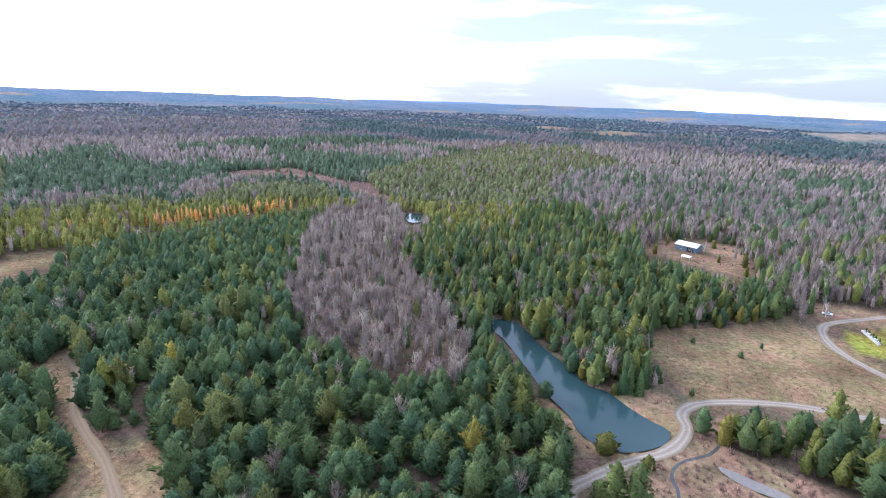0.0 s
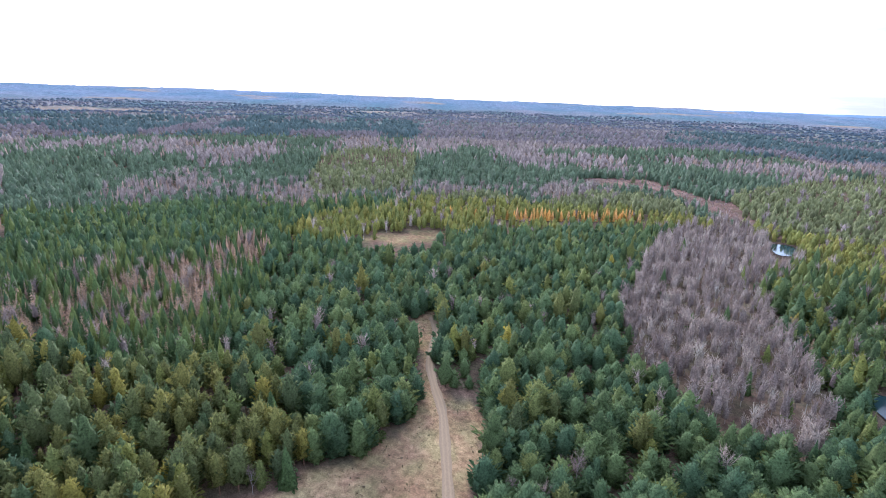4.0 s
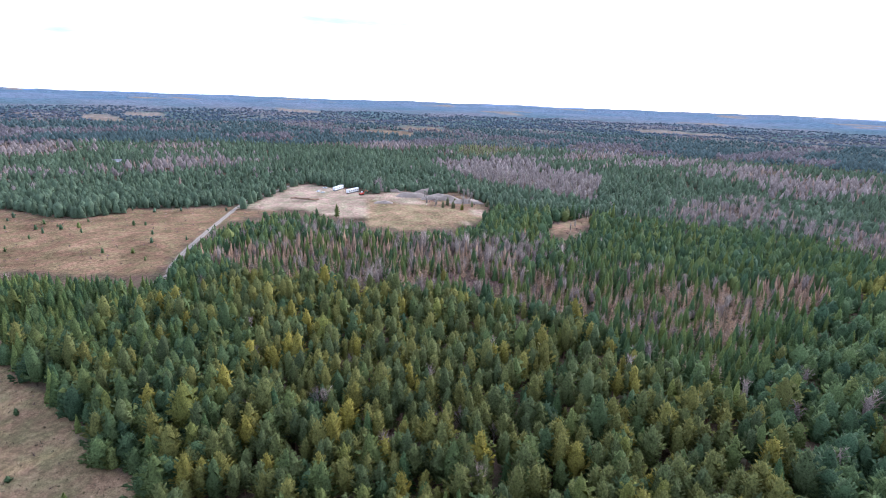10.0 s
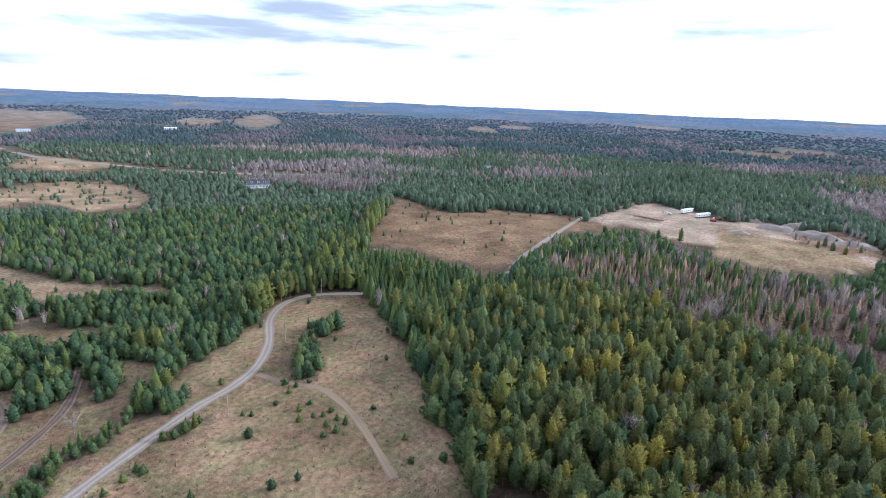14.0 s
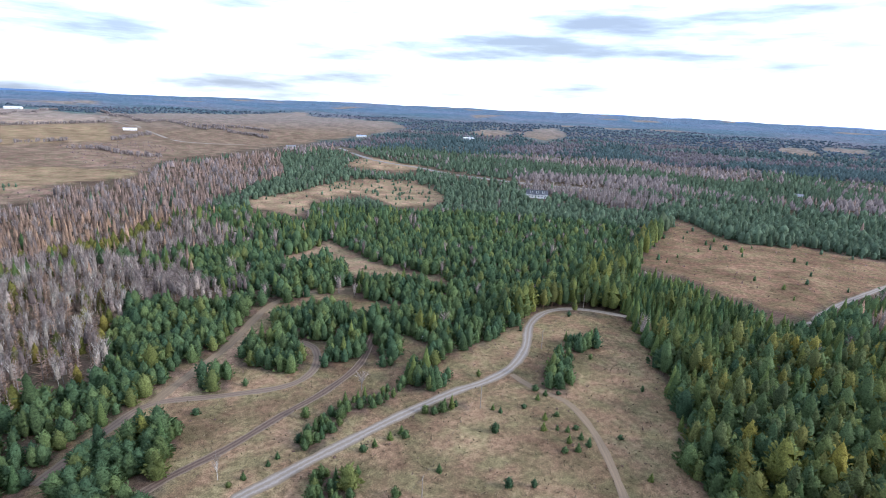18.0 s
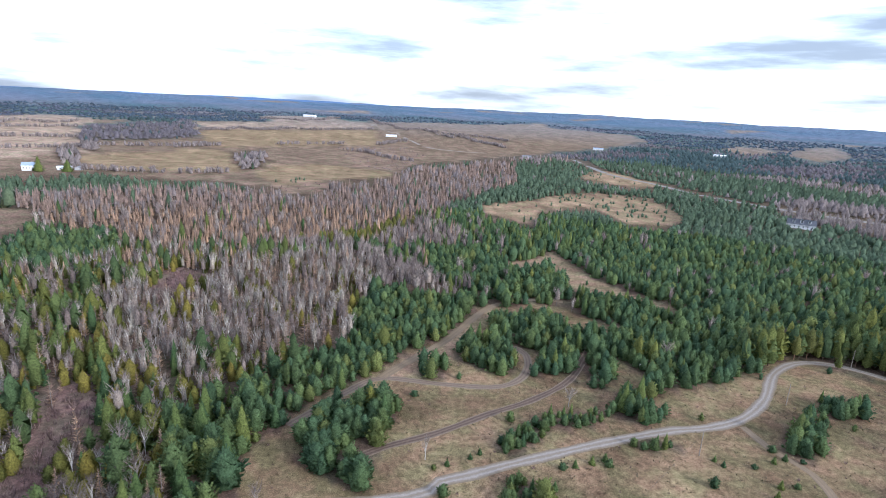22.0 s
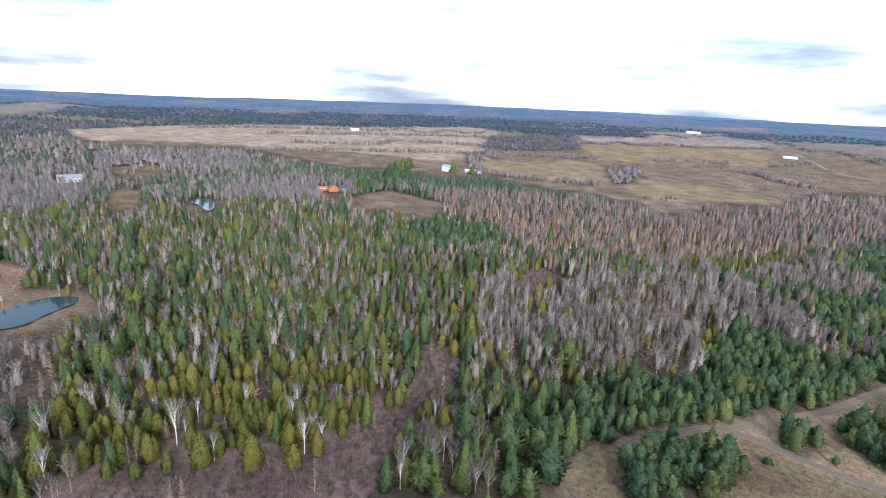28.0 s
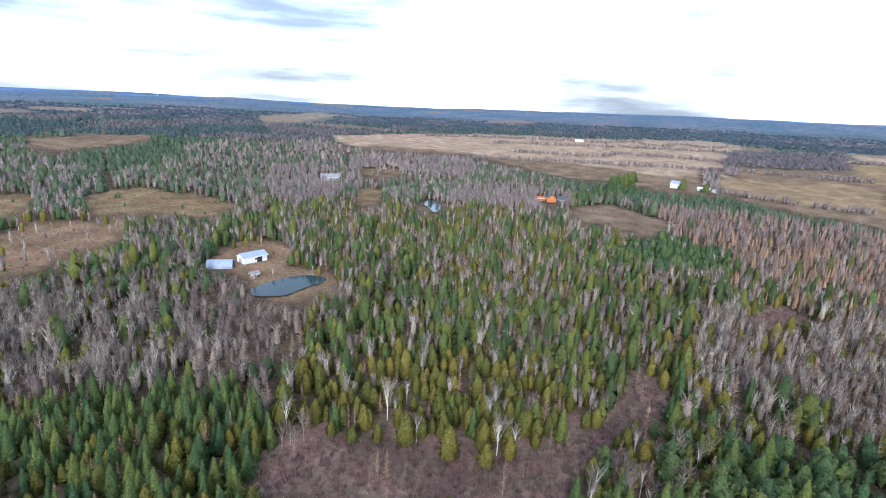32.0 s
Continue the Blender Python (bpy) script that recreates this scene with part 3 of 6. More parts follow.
ROAD = [(-634.8, -174.1), (-562.0, -181.1), (-504.2, -187.9), (-429.5, -179.9), (-344.4, -167.5), (-299.5, -157.3), (-290.6, -153.4), (-236.9, -158.6), (-218.4, -176.0), (-202.1, -191.8), (-191.9, -203.4), (-180.2, -211.6), (-164.2, -211.9), (-147.2, -200.7), (-130.7, -179.9), (-114.8, -166.2), (-99.4, -159.7), (-83.6, -156.7), (-58.9, -148.6), (-37.8, -140.5), (-26.9, -136.3), (-15.4, -131.2), (-8.1, -128.6), (0.2, -122.2), (45.0, -112.0), (78.0, -82.0), (92.0, -25.0), (84.0, 40.0), (58.0, 90.0), (36.8, 117.6), (45.3, 127.6)]
ROAD_EAST = [(45.3, 127.6), (56.8, 134.1), (70.5, 139.8), (78.7, 147.1), (82.3, 153.2), (83.2, 159.7), (89.7, 165.9), (103.9, 168.7), (125.1, 167.6), (141.2, 162.4), (151.5, 158.9), (169.3, 150.9)]
DRIVE = [(183.4, 166.1), (176.3, 190.1), (173.4, 207.0), (175.2, 221.7), (182.1, 235.6), (193.0, 243.6), (226.1, 252.9)]
TRACK_MEADOW = [(-98.6, -83.1), (-110.4, -105.7), (-116.9, -122.5), (-118.8, -137.0), (-113.9, -147.4), (-111.4, -160.9)]
TRACK_DARK = [(20.0, -135.1), (7.6, -143.7), (-7.2, -151.2), (-25.3, -163.4), (-42.9, -174.3), (-60.7, -191.3), (-76.8, -221.6)]
TRACK_LOOP = [(39.0, -152.8), (32.9, -161.6), (23.2, -175.5), (12.7, -185.4), (-9.7, -182.7), (-28.5, -181.8), (-38.6, -187.0), (-44.5, -197.2), (-46.0, -210.4), (-41.7, -217.8)]
TRACK_SAND = [(12.7, -185.4), (7.7, -193.4), (-12.9, -222.2), (-37.3, -265.2), (-62.9, -279.2), (-77.9, -277.3)]
TRACK_CLEARING = [(-61.2, 93.6), (-78.7, 116.3), (-89.7, 130.0), (-102.2, 142.2), (-113.2, 154.8), (-127.0, 177.0), (-138.2, 189.6)]
HIGHWAY = [(-314.4, -1163.6), (-312.1, -930.2), (-349.0, -813.3), (-374.0, -722.2), (-437.0, -623.2), (-514.3, -552.6)]
FARM_ROAD = [(234.7, -2353.0), (63.5, -1610.2), (-24.0, -1260.8), (-217.2, -1223.3)]
POND = [(25.7, 234.9), (36.2, 235.0), (41.2, 224.6), (45.8, 208.0), (49.7, 198.1), (53.2, 189.0), (56.7, 177.4), (62.6, 173.0), (66.7, 164.0), (71.4, 155.9), (75.2, 151.4), (74.4, 146.9), (69.9, 142.5), (62.0, 139.4), (55.1, 139.2), (49.5, 143.0), (46.0, 150.1), (45.7, 156.3), (39.6, 173.7), (36.0, 190.3), (30.1, 215.1), (26.0, 223.6)]
POND_SMALL = [(277.3, -58.1), (286.3, -71.1), (290.7, -88.0), (283.9, -98.8), (275.8, -97.6), (269.5, -84.4), (262.6, -70.6), (268.2, -58.0)]
POND_FAR = [(456.3, -258.9), (466.8, -274.5), (455.5, -280.9), (426.6, -262.2), (419.3, -251.8), (444.6, -258.6)]
POND_HIDDEN = [(-27.6, 457.9), (-13.2, 460.0), (-11.0, 434.3), (-21.3, 428.9)]
POND_ICE = [(82.4, 133.1), (85.2, 132.2), (91.6, 126.4), (96.5, 121.7), (95.0, 119.8), (88.6, 123.0), (83.6, 128.6)]
STREAM = [(87.8, 143.2), (82.7, 138.7), (74.8, 136.0), (69.4, 132.1), (67.1, 127.3), (66.8, 122.8), (64.4, 116.5)]

# ---- terrain ----
def smooth(v):
    v = np.clip(v, 0, 1)
    return v * v * (3 - 2 * v)


def inside(px, py, poly):
    q = np.array(poly, float)
    hit = np.zeros(px.shape, bool)
    box_in = (px >= q[:, 0].min()) & (px <= q[:, 0].max()) & (py >= q[:, 1].min()) & (py <= q[:, 1].max())
    if not box_in.any():
        return hit
    ax, ay = px[box_in], py[box_in]
    res = np.zeros(ax.shape, bool)
    for (x0, y0), (x1, y1) in zip(q, np.roll(q, -1, axis=0)):
        if y0 != y1:
            res ^= ((y0 > ay) != (y1 > ay)) & (ax < (x1 - x0) * (ay - y0) / (y1 - y0) + x0)
    hit[box_in] = res
    return hit


def near_line(px, py, line):
    """Distance from each point to a polyline."""
    best = np.full(px.shape, 1e9)
    for (x0, y0), (x1, y1) in zip(line[:-1], line[1:]):
        ex, ey = x1 - x0, y1 - y0
        k = np.clip(((px - x0) * ex + (py - y0) * ey) / (ex * ex + ey * ey + 1e-9), 0, 1)
        best = np.minimum(best, np.hypot(px - x0 - k * ex, py - y0 - k * ey))
    return best


def spline(pts, step, closed=False):
    """Evenly spaced points on a smooth line through pts."""
    q = [Vector((a, b)) for a, b in pts]
    n, res = len(q), []
    for i in range(n if closed else n - 1):
        a, b, c, d = (q[(i + k) % n] if closed else q[min(max(i + k, 0), n - 1)] for k in (-1, 0, 1, 2))
        m = max(2, int((c - b).length / step))
        for j in range(m):
            t = j / m
            res.append(0.5 * ((2 * b) + (c - a) * t + (2 * a - 5 * b + 4 * c - d) * t * t + (3 * b - a - 3 * c + d) * t ** 3))
    if not closed:
        res.append(q[-1])
    return [(v.x, v.y) for v in res]


def swell(x, y):
    return (np.sin(x * 0.011 + 1.3) * np.cos(y * 0.009 - 0.4) + 0.6 * np.sin(x * 0.023 - y * 0.017) + 0.4 * np.sin(y * 0.041 + x * 0.013 + 2.0)) / 2.0


def skyline(x, y):
    """Slope up to the horizon from the eye, which stands higher to the south-west."""
    r = np.hypot(x, y) + 1e-6
    return np.tan(np.radians(-0.60 - 0.22 * x / r - 0.20 * y / r - 0.40 * np.exp(-((np.degrees(np.arctan2(-x, y)) % 360 - 242) / 16) ** 2)))


def height(x, y):
    """Bare ground: gentle swells, rising to low ridges at the skyline."""
    r = np.hypot(x, y)
    az = np.arctan2(-x, y)
    z = swell(x, y) * (0.3 + 5.2 * smooth((r - 220) / 600))
    z = z + (H + 4900 * skyline(x, y)) * smooth((r - 1200) / 3700) ** 0.9
    z = z + 8.0 * smooth((r - 1500) / 2500) * (np.sin(az * 7 + r * 0.0021) * np.sin(r * 0.0043 + az * 3) + 0.35 * np.sin(az * 31 + r * 0.004))
    return z


def to_plan(x, y, lift=0.0):
    """Ground place, or a point above it -> the same spot on the level datum of the plan."""
    k = H / np.maximum(H - height(x, y) - lift, 6.0)
    return x * k, y * k


def from_plan(u, v):
    x, y = np.array(u, float), np.array(v, float)
    u, v = x.copy(), y.copy()
    for _ in range(8):
        k = (H - height(x, y)) / H
        x, y = u * k, v * k
    return x, y


def spot(u, v, lift=0.0):
    x, y = from_plan(u, v)
    return Vector((float(x), float(y), float(height(x, y)) + lift))


NAMES = ["wild"] + sorted({c for c, _ in PLAN})
KIND = {c: i for i, c in enumerate(NAMES)}
WATERS = {"pond": POND, "pond_small": POND_SMALL, "pond_far": POND_FAR, "pond_hidden": POND_HIDDEN, "pond_ice": POND_ICE}
SHORE = {k: spline(v, 2.0, True) for k, v in WATERS.items()}
LANES = {"brook": (STREAM, 0.36), "road": (ROAD, 1.75), "road_east": (ROAD_EAST, 1.75), "drive": (DRIVE, 1.7), "track_meadow": (TRACK_MEADOW, 1.0), "track_dark": (TRACK_DARK, 1.2),
         "track_loop": (TRACK_LOOP, 1.3), "track_sand": (TRACK_SAND, 1.5), "track_clearing": (TRACK_CLEARING, 1.2), "highway": (HIGHWAY, 4.0), "farm_road": (FARM_ROAD, 3.5)}
LANE_LINE = {k: spline(v[0], 3.0) for k, v in LANES.items()}


def cover(x, y, lift=0.0):
    """Index into NAMES of what grows at each place."""
    u, v = to_plan(x, y, lift)
    rr = np.hypot(u, v)
    amp = np.clip(rr * 0.012, 0.4, 8)
    u2 = u + amp * np.sin(v * 0.31 / np.clip(rr / 150, 1, 9) + 1.0)
    v2 = v + amp * np.sin(u * 0.27 / np.clip(rr / 150, 1, 9))
    res = np.zeros(x.shape, int)
    for c, poly in PLAN:
        res[inside(u2, v2, poly)] = KIND[c]
    # open fields among the unmapped woods, long way off
    gap = np.sin(x * 0.0061 + 1.9 * np.sin(y * 0.0031)) + np.sin(y * 0.0068 + 1.6 * np.sin(x * 0.0027) + 1.0) + 0.35 * np.sin(x * 0.021 - y * 0.017)
    res[(res == 0) & (rr > 1300) & (gap > 1.70)] = KIND["field"]
    return res


# ground colours by what lies there
TONE = {
    "wild": (0.092, 0.072, 0.060), "meadow": (0.150, 0.115, 0.078), "clearing": (0.172, 0.128, 0.088), "sandy": (0.205, 0.155, 0.115), "oldfield": (0.150, 0.106, 0.076),
    "pit": (0.245, 0.198, 0.170), "field": (0.148, 0.113, 0.093), "palefield": (0.262, 0.205, 0.174), "strawfield": (0.196, 0.150, 0.107), "wetfield": (0.167, 0.125, 0.105),
    "lawn": (0.163, 0.167, 0.046), "dirt": (0.158, 0.112, 0.086), "reeds": (0.174, 0.125, 0.097), "bank": (0.174, 0.125, 0.088), "shrub": (0.120, 0.086, 0.082),
}
OPEN_LAND = {"meadow", "clearing", "sandy", "oldfield", "pit", "field", "palefield", "strawfield", "wetfield", "lawn", "dirt", "reeds", "bank"}


def make_ground():
    rings, spokes = 190, 460
    rad = np.concatenate([[0.0], 30.0 * (4930 / 30.0) ** (np.arange(rings) / (rings - 1))])
    th = np.arange(spokes) * 2 * np.pi / spokes
    rr, tt = np.meshgrid(rad[1:], th, indexing="ij")
    x, y = rr * np.cos(tt), rr * np.sin(tt)
    z = height(x, y)
    u, v = to_plan(x, y)
    for k, line in SHORE.items():
        m = inside(u, v, line)
        z = z - np.where(m, 0.35 if k == "pond_ice" else 0.9, 0.0)
    c = cover(x, y)
    rng = np.random.default_rng(3)
    tone = np.array([TONE.get(nm, TONE["wild"]) for nm in NAMES])[c]
    # litter under the woods varies from brown to grey; grass patches vary from straw to rust
    patch = 0.5 + 0.5 * np.sin(x * 0.09 + 2 * np.sin(y * 0.05)) * np.cos(y * 0.075 + 1.5 * np.sin(x * 0.043))
    tone = tone * np.array((1.04, 0.99, 0.95)) * (0.80 + 0.40 * patch + 0.10 * rng.random(patch.shape))[..., None]
    # woodland ground turns blue-grey with distance: haze mixed into its colour
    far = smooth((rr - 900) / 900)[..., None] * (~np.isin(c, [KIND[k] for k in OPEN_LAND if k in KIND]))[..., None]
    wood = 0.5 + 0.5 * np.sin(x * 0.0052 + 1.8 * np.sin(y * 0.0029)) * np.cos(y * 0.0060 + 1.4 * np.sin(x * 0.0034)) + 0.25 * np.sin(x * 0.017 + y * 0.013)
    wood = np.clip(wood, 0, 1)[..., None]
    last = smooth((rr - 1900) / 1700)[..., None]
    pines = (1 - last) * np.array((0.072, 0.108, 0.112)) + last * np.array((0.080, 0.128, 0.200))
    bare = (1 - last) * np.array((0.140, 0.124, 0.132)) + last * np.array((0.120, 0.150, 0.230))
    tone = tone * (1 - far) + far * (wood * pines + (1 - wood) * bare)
    # pale stubble among the last woods, its colour also faded by painted haze
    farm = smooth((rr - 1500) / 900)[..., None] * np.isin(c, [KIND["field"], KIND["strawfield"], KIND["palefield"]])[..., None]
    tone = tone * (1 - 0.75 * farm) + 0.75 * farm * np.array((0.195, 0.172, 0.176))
    verts = np.concatenate([[[0, 0, 0.0]], np.stack([x, y, z], -1).reshape(-1, 3)])
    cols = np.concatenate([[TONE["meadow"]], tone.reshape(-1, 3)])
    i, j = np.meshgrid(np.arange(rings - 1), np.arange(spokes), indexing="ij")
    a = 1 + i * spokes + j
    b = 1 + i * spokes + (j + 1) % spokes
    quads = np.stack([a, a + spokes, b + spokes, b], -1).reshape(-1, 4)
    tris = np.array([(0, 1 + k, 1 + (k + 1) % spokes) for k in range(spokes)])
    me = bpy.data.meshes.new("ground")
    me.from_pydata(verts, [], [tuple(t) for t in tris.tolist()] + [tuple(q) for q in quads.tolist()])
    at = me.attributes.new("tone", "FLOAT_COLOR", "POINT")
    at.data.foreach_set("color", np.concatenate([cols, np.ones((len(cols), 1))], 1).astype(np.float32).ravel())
    me.polygons.foreach_set("use_smooth", np.ones(len(me.polygons), bool))
    return me


def ground_material():
    m, n, l, p = nodes_of("ground_cover")
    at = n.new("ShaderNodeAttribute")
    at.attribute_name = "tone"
    g = n.new("ShaderNodeNewGeometry")
    tex = []
    for s, d in ((0.045, 4), (0.5, 5), (2.6, 4)):
        t = n.new("ShaderNodeTexNoise")
        t.inputs["Scale"].default_value, t.inputs["Detail"].default_value, t.inputs["Roughness"].default_value = s, d, 0.6
        l.new(g.outputs["Position"], t.inputs["Vector"])
        tex.append(t)
    last = at.outputs["Color"]
    for t, lo, hi in zip(tex, (0.66, 0.58, 0.56), (1.34, 1.42, 1.44)):
        mr = n.new("ShaderNodeMapRange")
        mr.inputs["From Min"].default_value, mr.inputs["From Max"].default_value = 0.3, 0.7
        mr.inputs["To Min"].default_value, mr.inputs["To Max"].default_value = lo, hi
        l.new(t.outputs["Fac"], mr.inputs["Value"])
        mu = n.new("ShaderNodeVectorMath")
        mu.operation = "SCALE"
        l.new(last, mu.inputs[0])
        l.new(mr.outputs["Result"], mu.inputs["Scale"])
        last = mu.outputs["Vector"]
    # rust-brown and straw-green drifts through the grass
    t = n.new("ShaderNodeTexNoise")
    t.inputs["Scale"].default_value, t.inputs["Detail"].default_value = 0.11, 4
    l.new(g.outputs["Position"], t.inputs["Vector"])
    r = n.new("ShaderNodeValToRGB")
    r.color_ramp.elements[0].position, r.color_ramp.elements[0].color = 0.38, (0.90, 1.00, 0.82, 1)
    r.color_ramp.elements[1].position, r.color_ramp.elements[1].color = 0.62, (1.08, 0.96, 0.92, 1)
    l.new(t.outputs["Fac"], r.inputs["Fac"])
    mx = n.new("ShaderNodeVectorMath")
    mx.operation = "MULTIPLY"
    l.new(last, mx.inputs[0])
    l.new(r.outputs["Color"], mx.inputs[1])
    l.new(mx.outputs["Vector"], p.inputs["Base Color"])
    bp = n.new("ShaderNodeBump")
    bp.inputs["Strength"].default_value, bp.inputs["Distance"].default_value = 0.6, 0.25
    l.new(tex[2].outputs["Fac"], bp.inputs["Height"])
    l.new(bp.outputs["Normal"], p.inputs["Normal"])
    p.inputs["Roughness"].default_value, p.inputs["Specular IOR Level"].default_value = 1.0, 0.0
    return m


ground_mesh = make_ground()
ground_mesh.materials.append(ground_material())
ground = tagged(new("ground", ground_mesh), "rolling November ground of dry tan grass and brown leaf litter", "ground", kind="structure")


# ---- water ----
def water_material():
    m, n, l, p = nodes_of("pond_water")
    p.inputs["Base Color"].default_value = (0.020, 0.045, 0.052, 1)
    p.inputs["Roughness"].default_value, p.inputs["IOR"].default_value, p.inputs["Specular IOR Level"].default_value = 0.10, 1.33, 0.5
    t = n.new("ShaderNodeTexNoise")
    t.inputs["Scale"].default_value, t.inputs["Detail"].default_value = 1.6, 3
    bp = n.new("ShaderNodeBump")
    bp.inputs["Strength"].default_value, bp.inputs["Distance"].default_value = 0.08, 0.05
    g = n.new("ShaderNodeNewGeometry")
    l.new(g.outputs["Position"], t.inputs["Vector"])
    l.new(t.outputs["Fac"], bp.inputs["Height"])
    l.new(bp.outputs["Normal"], p.inputs["Normal"])
    return m


WATER = water_material()
BROOK = surface("brook_water", (0.022, 0.024, 0.026), (0.060, 0.058, 0.056), 0.8, 0.22, 0.2, spec=0.4)
ICE = surface("pond_ice", (0.115, 0.102, 0.094), (0.185, 0.172, 0.164), 0.9, 0.4, 0.05, spec=0.4)
WORDS = {"pond": "long dark teal farm pond with still water", "pond_small": "small round teal pond below the barns", "pond_far": "small blue pond among distant woods",
         "pond_hidden": "narrow dark pool glimpsed between bare trees", "pond_ice": "shallow boggy pool skinned with pale grey ice"}
for key, line in SHORE.items():
    bm = bmesh.new()
    lvl = max(spot(a, b).z for a, b in line) + 0.05
    ring = []
    for a, b in line:
        s = spot(a, b)
        ring.append(bm.verts.new((s.x, s.y, lvl)))
    bm.faces.new(ring)
    bmesh.ops.triangulate(bm, faces=bm.faces[:], ngon_method="EAR_CLIP")
    me = bpy.data.meshes.new("water")
    bm.to_mesh(me)
    bm.free()
    me.materials.append(ICE if key == "pond_ice" else WATER)
    tagged(new("water_" + key, me), WORDS[key], "pond", kind="structure")
# ---- roads and tracks ----
def lane_material(name, verge, bed, rut, rough=0.95):
    """Packed gravel with two paler wheel tracks and a ragged grassy edge, across u."""
    m, n, l, p = nodes_of(name)
    uv = n.new("ShaderNodeUVMap")
    sp = n.new("ShaderNodeSeparateXYZ")
    l.new(uv.outputs["UV"], sp.inputs[0])
    g = n.new("ShaderNodeNewGeometry")
    t = n.new("ShaderNodeTexNoise")
    t.inputs["Scale"].default_value, t.inputs["Detail"].default_value = 0.9, 6
    l.new(g.outputs["Position"], t.inputs["Vector"])
    mr = n.new("ShaderNodeMapRange")
    mr.inputs["To Min"].default_value, mr.inputs["To Max"].default_value = -0.13, 0.13
    l.new(t.outputs["Fac"], mr.inputs["Value"])
    ad = n.new("ShaderNodeMath")
    l.new(sp.outputs["X"], ad.inputs[0])
    l.new(mr.outputs["Result"], ad.inputs[1])
    r = n.new("ShaderNodeValToRGB")
    e = r.color_ramp.elements
    e[0].position, e[0].color = 0.06, (*verge, 1)
    e[1].position, e[1].color = 0.94, (*verge, 1)
    for pos, c in ((0.2, bed), (0.3, rut), (0.42, bed), (0.5, tuple(0.5 * (a + b) for a, b in zip(verge, bed))), (0.58, bed), (0.7, rut), (0.8, bed)):
        k = e.new(pos)
        k.color = (*c, 1)
    l.new(ad.outputs[0], r.inputs["Fac"])
    t2 = n.new("ShaderNodeTexNoise")
    t2.inputs["Scale"].default_value, t2.inputs["Detail"].default_value = 3.5, 4
    l.new(g.outputs["Position"], t2.inputs["Vector"])
    m2 = n.new("ShaderNodeMapRange")
    m2.inputs["To Min"].default_value, m2.inputs["To Max"].default_value = 0.7, 1.3
    l.new(t2.outputs["Fac"], m2.inputs["Value"])
    mu = n.new("ShaderNodeVectorMath")
    mu.operation = "SCALE"
    l.new(r.outputs["Color"], mu.inputs[0])
    l.new(m2.outputs["Result"], mu.inputs["Scale"])
    l.new(mu.outputs["Vector"], p.inputs["Base Color"])
    p.inputs["Roughness"].default_value, p.inputs["Specular IOR Level"].default_value = rough, 0.1
    return m


GRAVEL = lane_material("gravel_road", (0.165, 0.128, 0.090), (0.205, 0.172, 0.142), (0.270, 0.235, 0.205))
DARK_TRACK = lane_material("muddy_track", (0.170, 0.130, 0.095), (0.115, 0.080, 0.062), (0.075, 0.052, 0.042))
SAND_TRACK = lane_material("sandy_track", (0.172, 0.128, 0.088), (0.176, 0.130, 0.088), (0.215, 0.156, 0.102))
BROWN_TRACK = lane_material("brown_track", (0.175, 0.140, 0.10), (0.17, 0.125, 0.095), (0.125, 0.088, 0.068))
TARMAC = lane_material("worn_tarmac", (0.22, 0.18, 0.13), (0.17, 0.165, 0.165), (0.21, 0.205, 0.20))
LANE_LOOK = {"brook": (BROOK, "dark narrow brook winding through dry reeds"), "road": (GRAVEL, "pale gravel lane curving through dry meadow"), "road_east": (GRAVEL, "pale gravel lane along the pond and meadow"),
             "drive": (GRAVEL, "curved gravel driveway round a green lawn"), "track_meadow": (SAND_TRACK, "faint two-rut grass track through the meadow"),
             "track_dark": (DARK_TRACK, "dark muddy vehicle track in dry grass"), "track_loop": (BROWN_TRACK, "brown looping dirt track between young pines"),
             "track_sand": (SAND_TRACK, "bare sandy track winding between pines"), "track_clearing": (SAND_TRACK, "two-rut sandy track through a forest clearing"),
             "highway": (TARMAC, "grey country highway between distant pines"), "farm_road": (GRAVEL, "straight pale farm road between open fields")}


def make_lane(key):
    line, half = LANE_LINE[key], LANES[key][1]
    mat, words = LANE_LOOK[key]
    half *= 1.3
    bm = bmesh.new()
    uvl = bm.loops.layers.uv.new("UVMap")
    prof = ((-1.0, 0.03), (-0.55, 0.10), (-0.4, 0.06), (0.0, 0.12), (0.4, 0.06), (0.55, 0.10), (1.0, 0.03))
    pts = [spot(a, b) for a, b in line]
    rows = []
    for i, s in enumerate(pts):
        d = (pts[min(i + 1, len(pts) - 1)] - pts[max(i - 1, 0)]).normalized()
        side = Vector((d.y, -d.x, 0)).normalized()
        w = half * (1 + 0.10 * math.sin(i * 0.9) + 0.06 * math.sin(i * 2.3))
        row = []
        for k, h in prof:
            q = s + side * (k * w)
            row.append(bm.verts.new((q.x, q.y, float(height(q.x, q.y)) + h)))
        rows.append(row)
    for i in range(len(rows) - 1):
        for k in range(len(prof) - 1):
            f = bm.faces.new((rows[i][k], rows[i][k + 1], rows[i + 1][k + 1], rows[i + 1][k]))
            f.smooth = True
            for lp, (a, b) in zip(f.loops, ((i, k), (i, k + 1), (i + 1, k + 1), (i + 1, k))):
                lp[uvl].uv = ((prof[b][0] + 1) / 2, a * 0.3)
    me = bpy.data.meshes.new(key)
    bm.to_mesh(me)
    bm.free()
    me.materials.append(mat)
    return tagged(new(key, me), words, "brook" if key == "brook" else "road", kind="structure")


for key in LANES:
    make_lane(key)


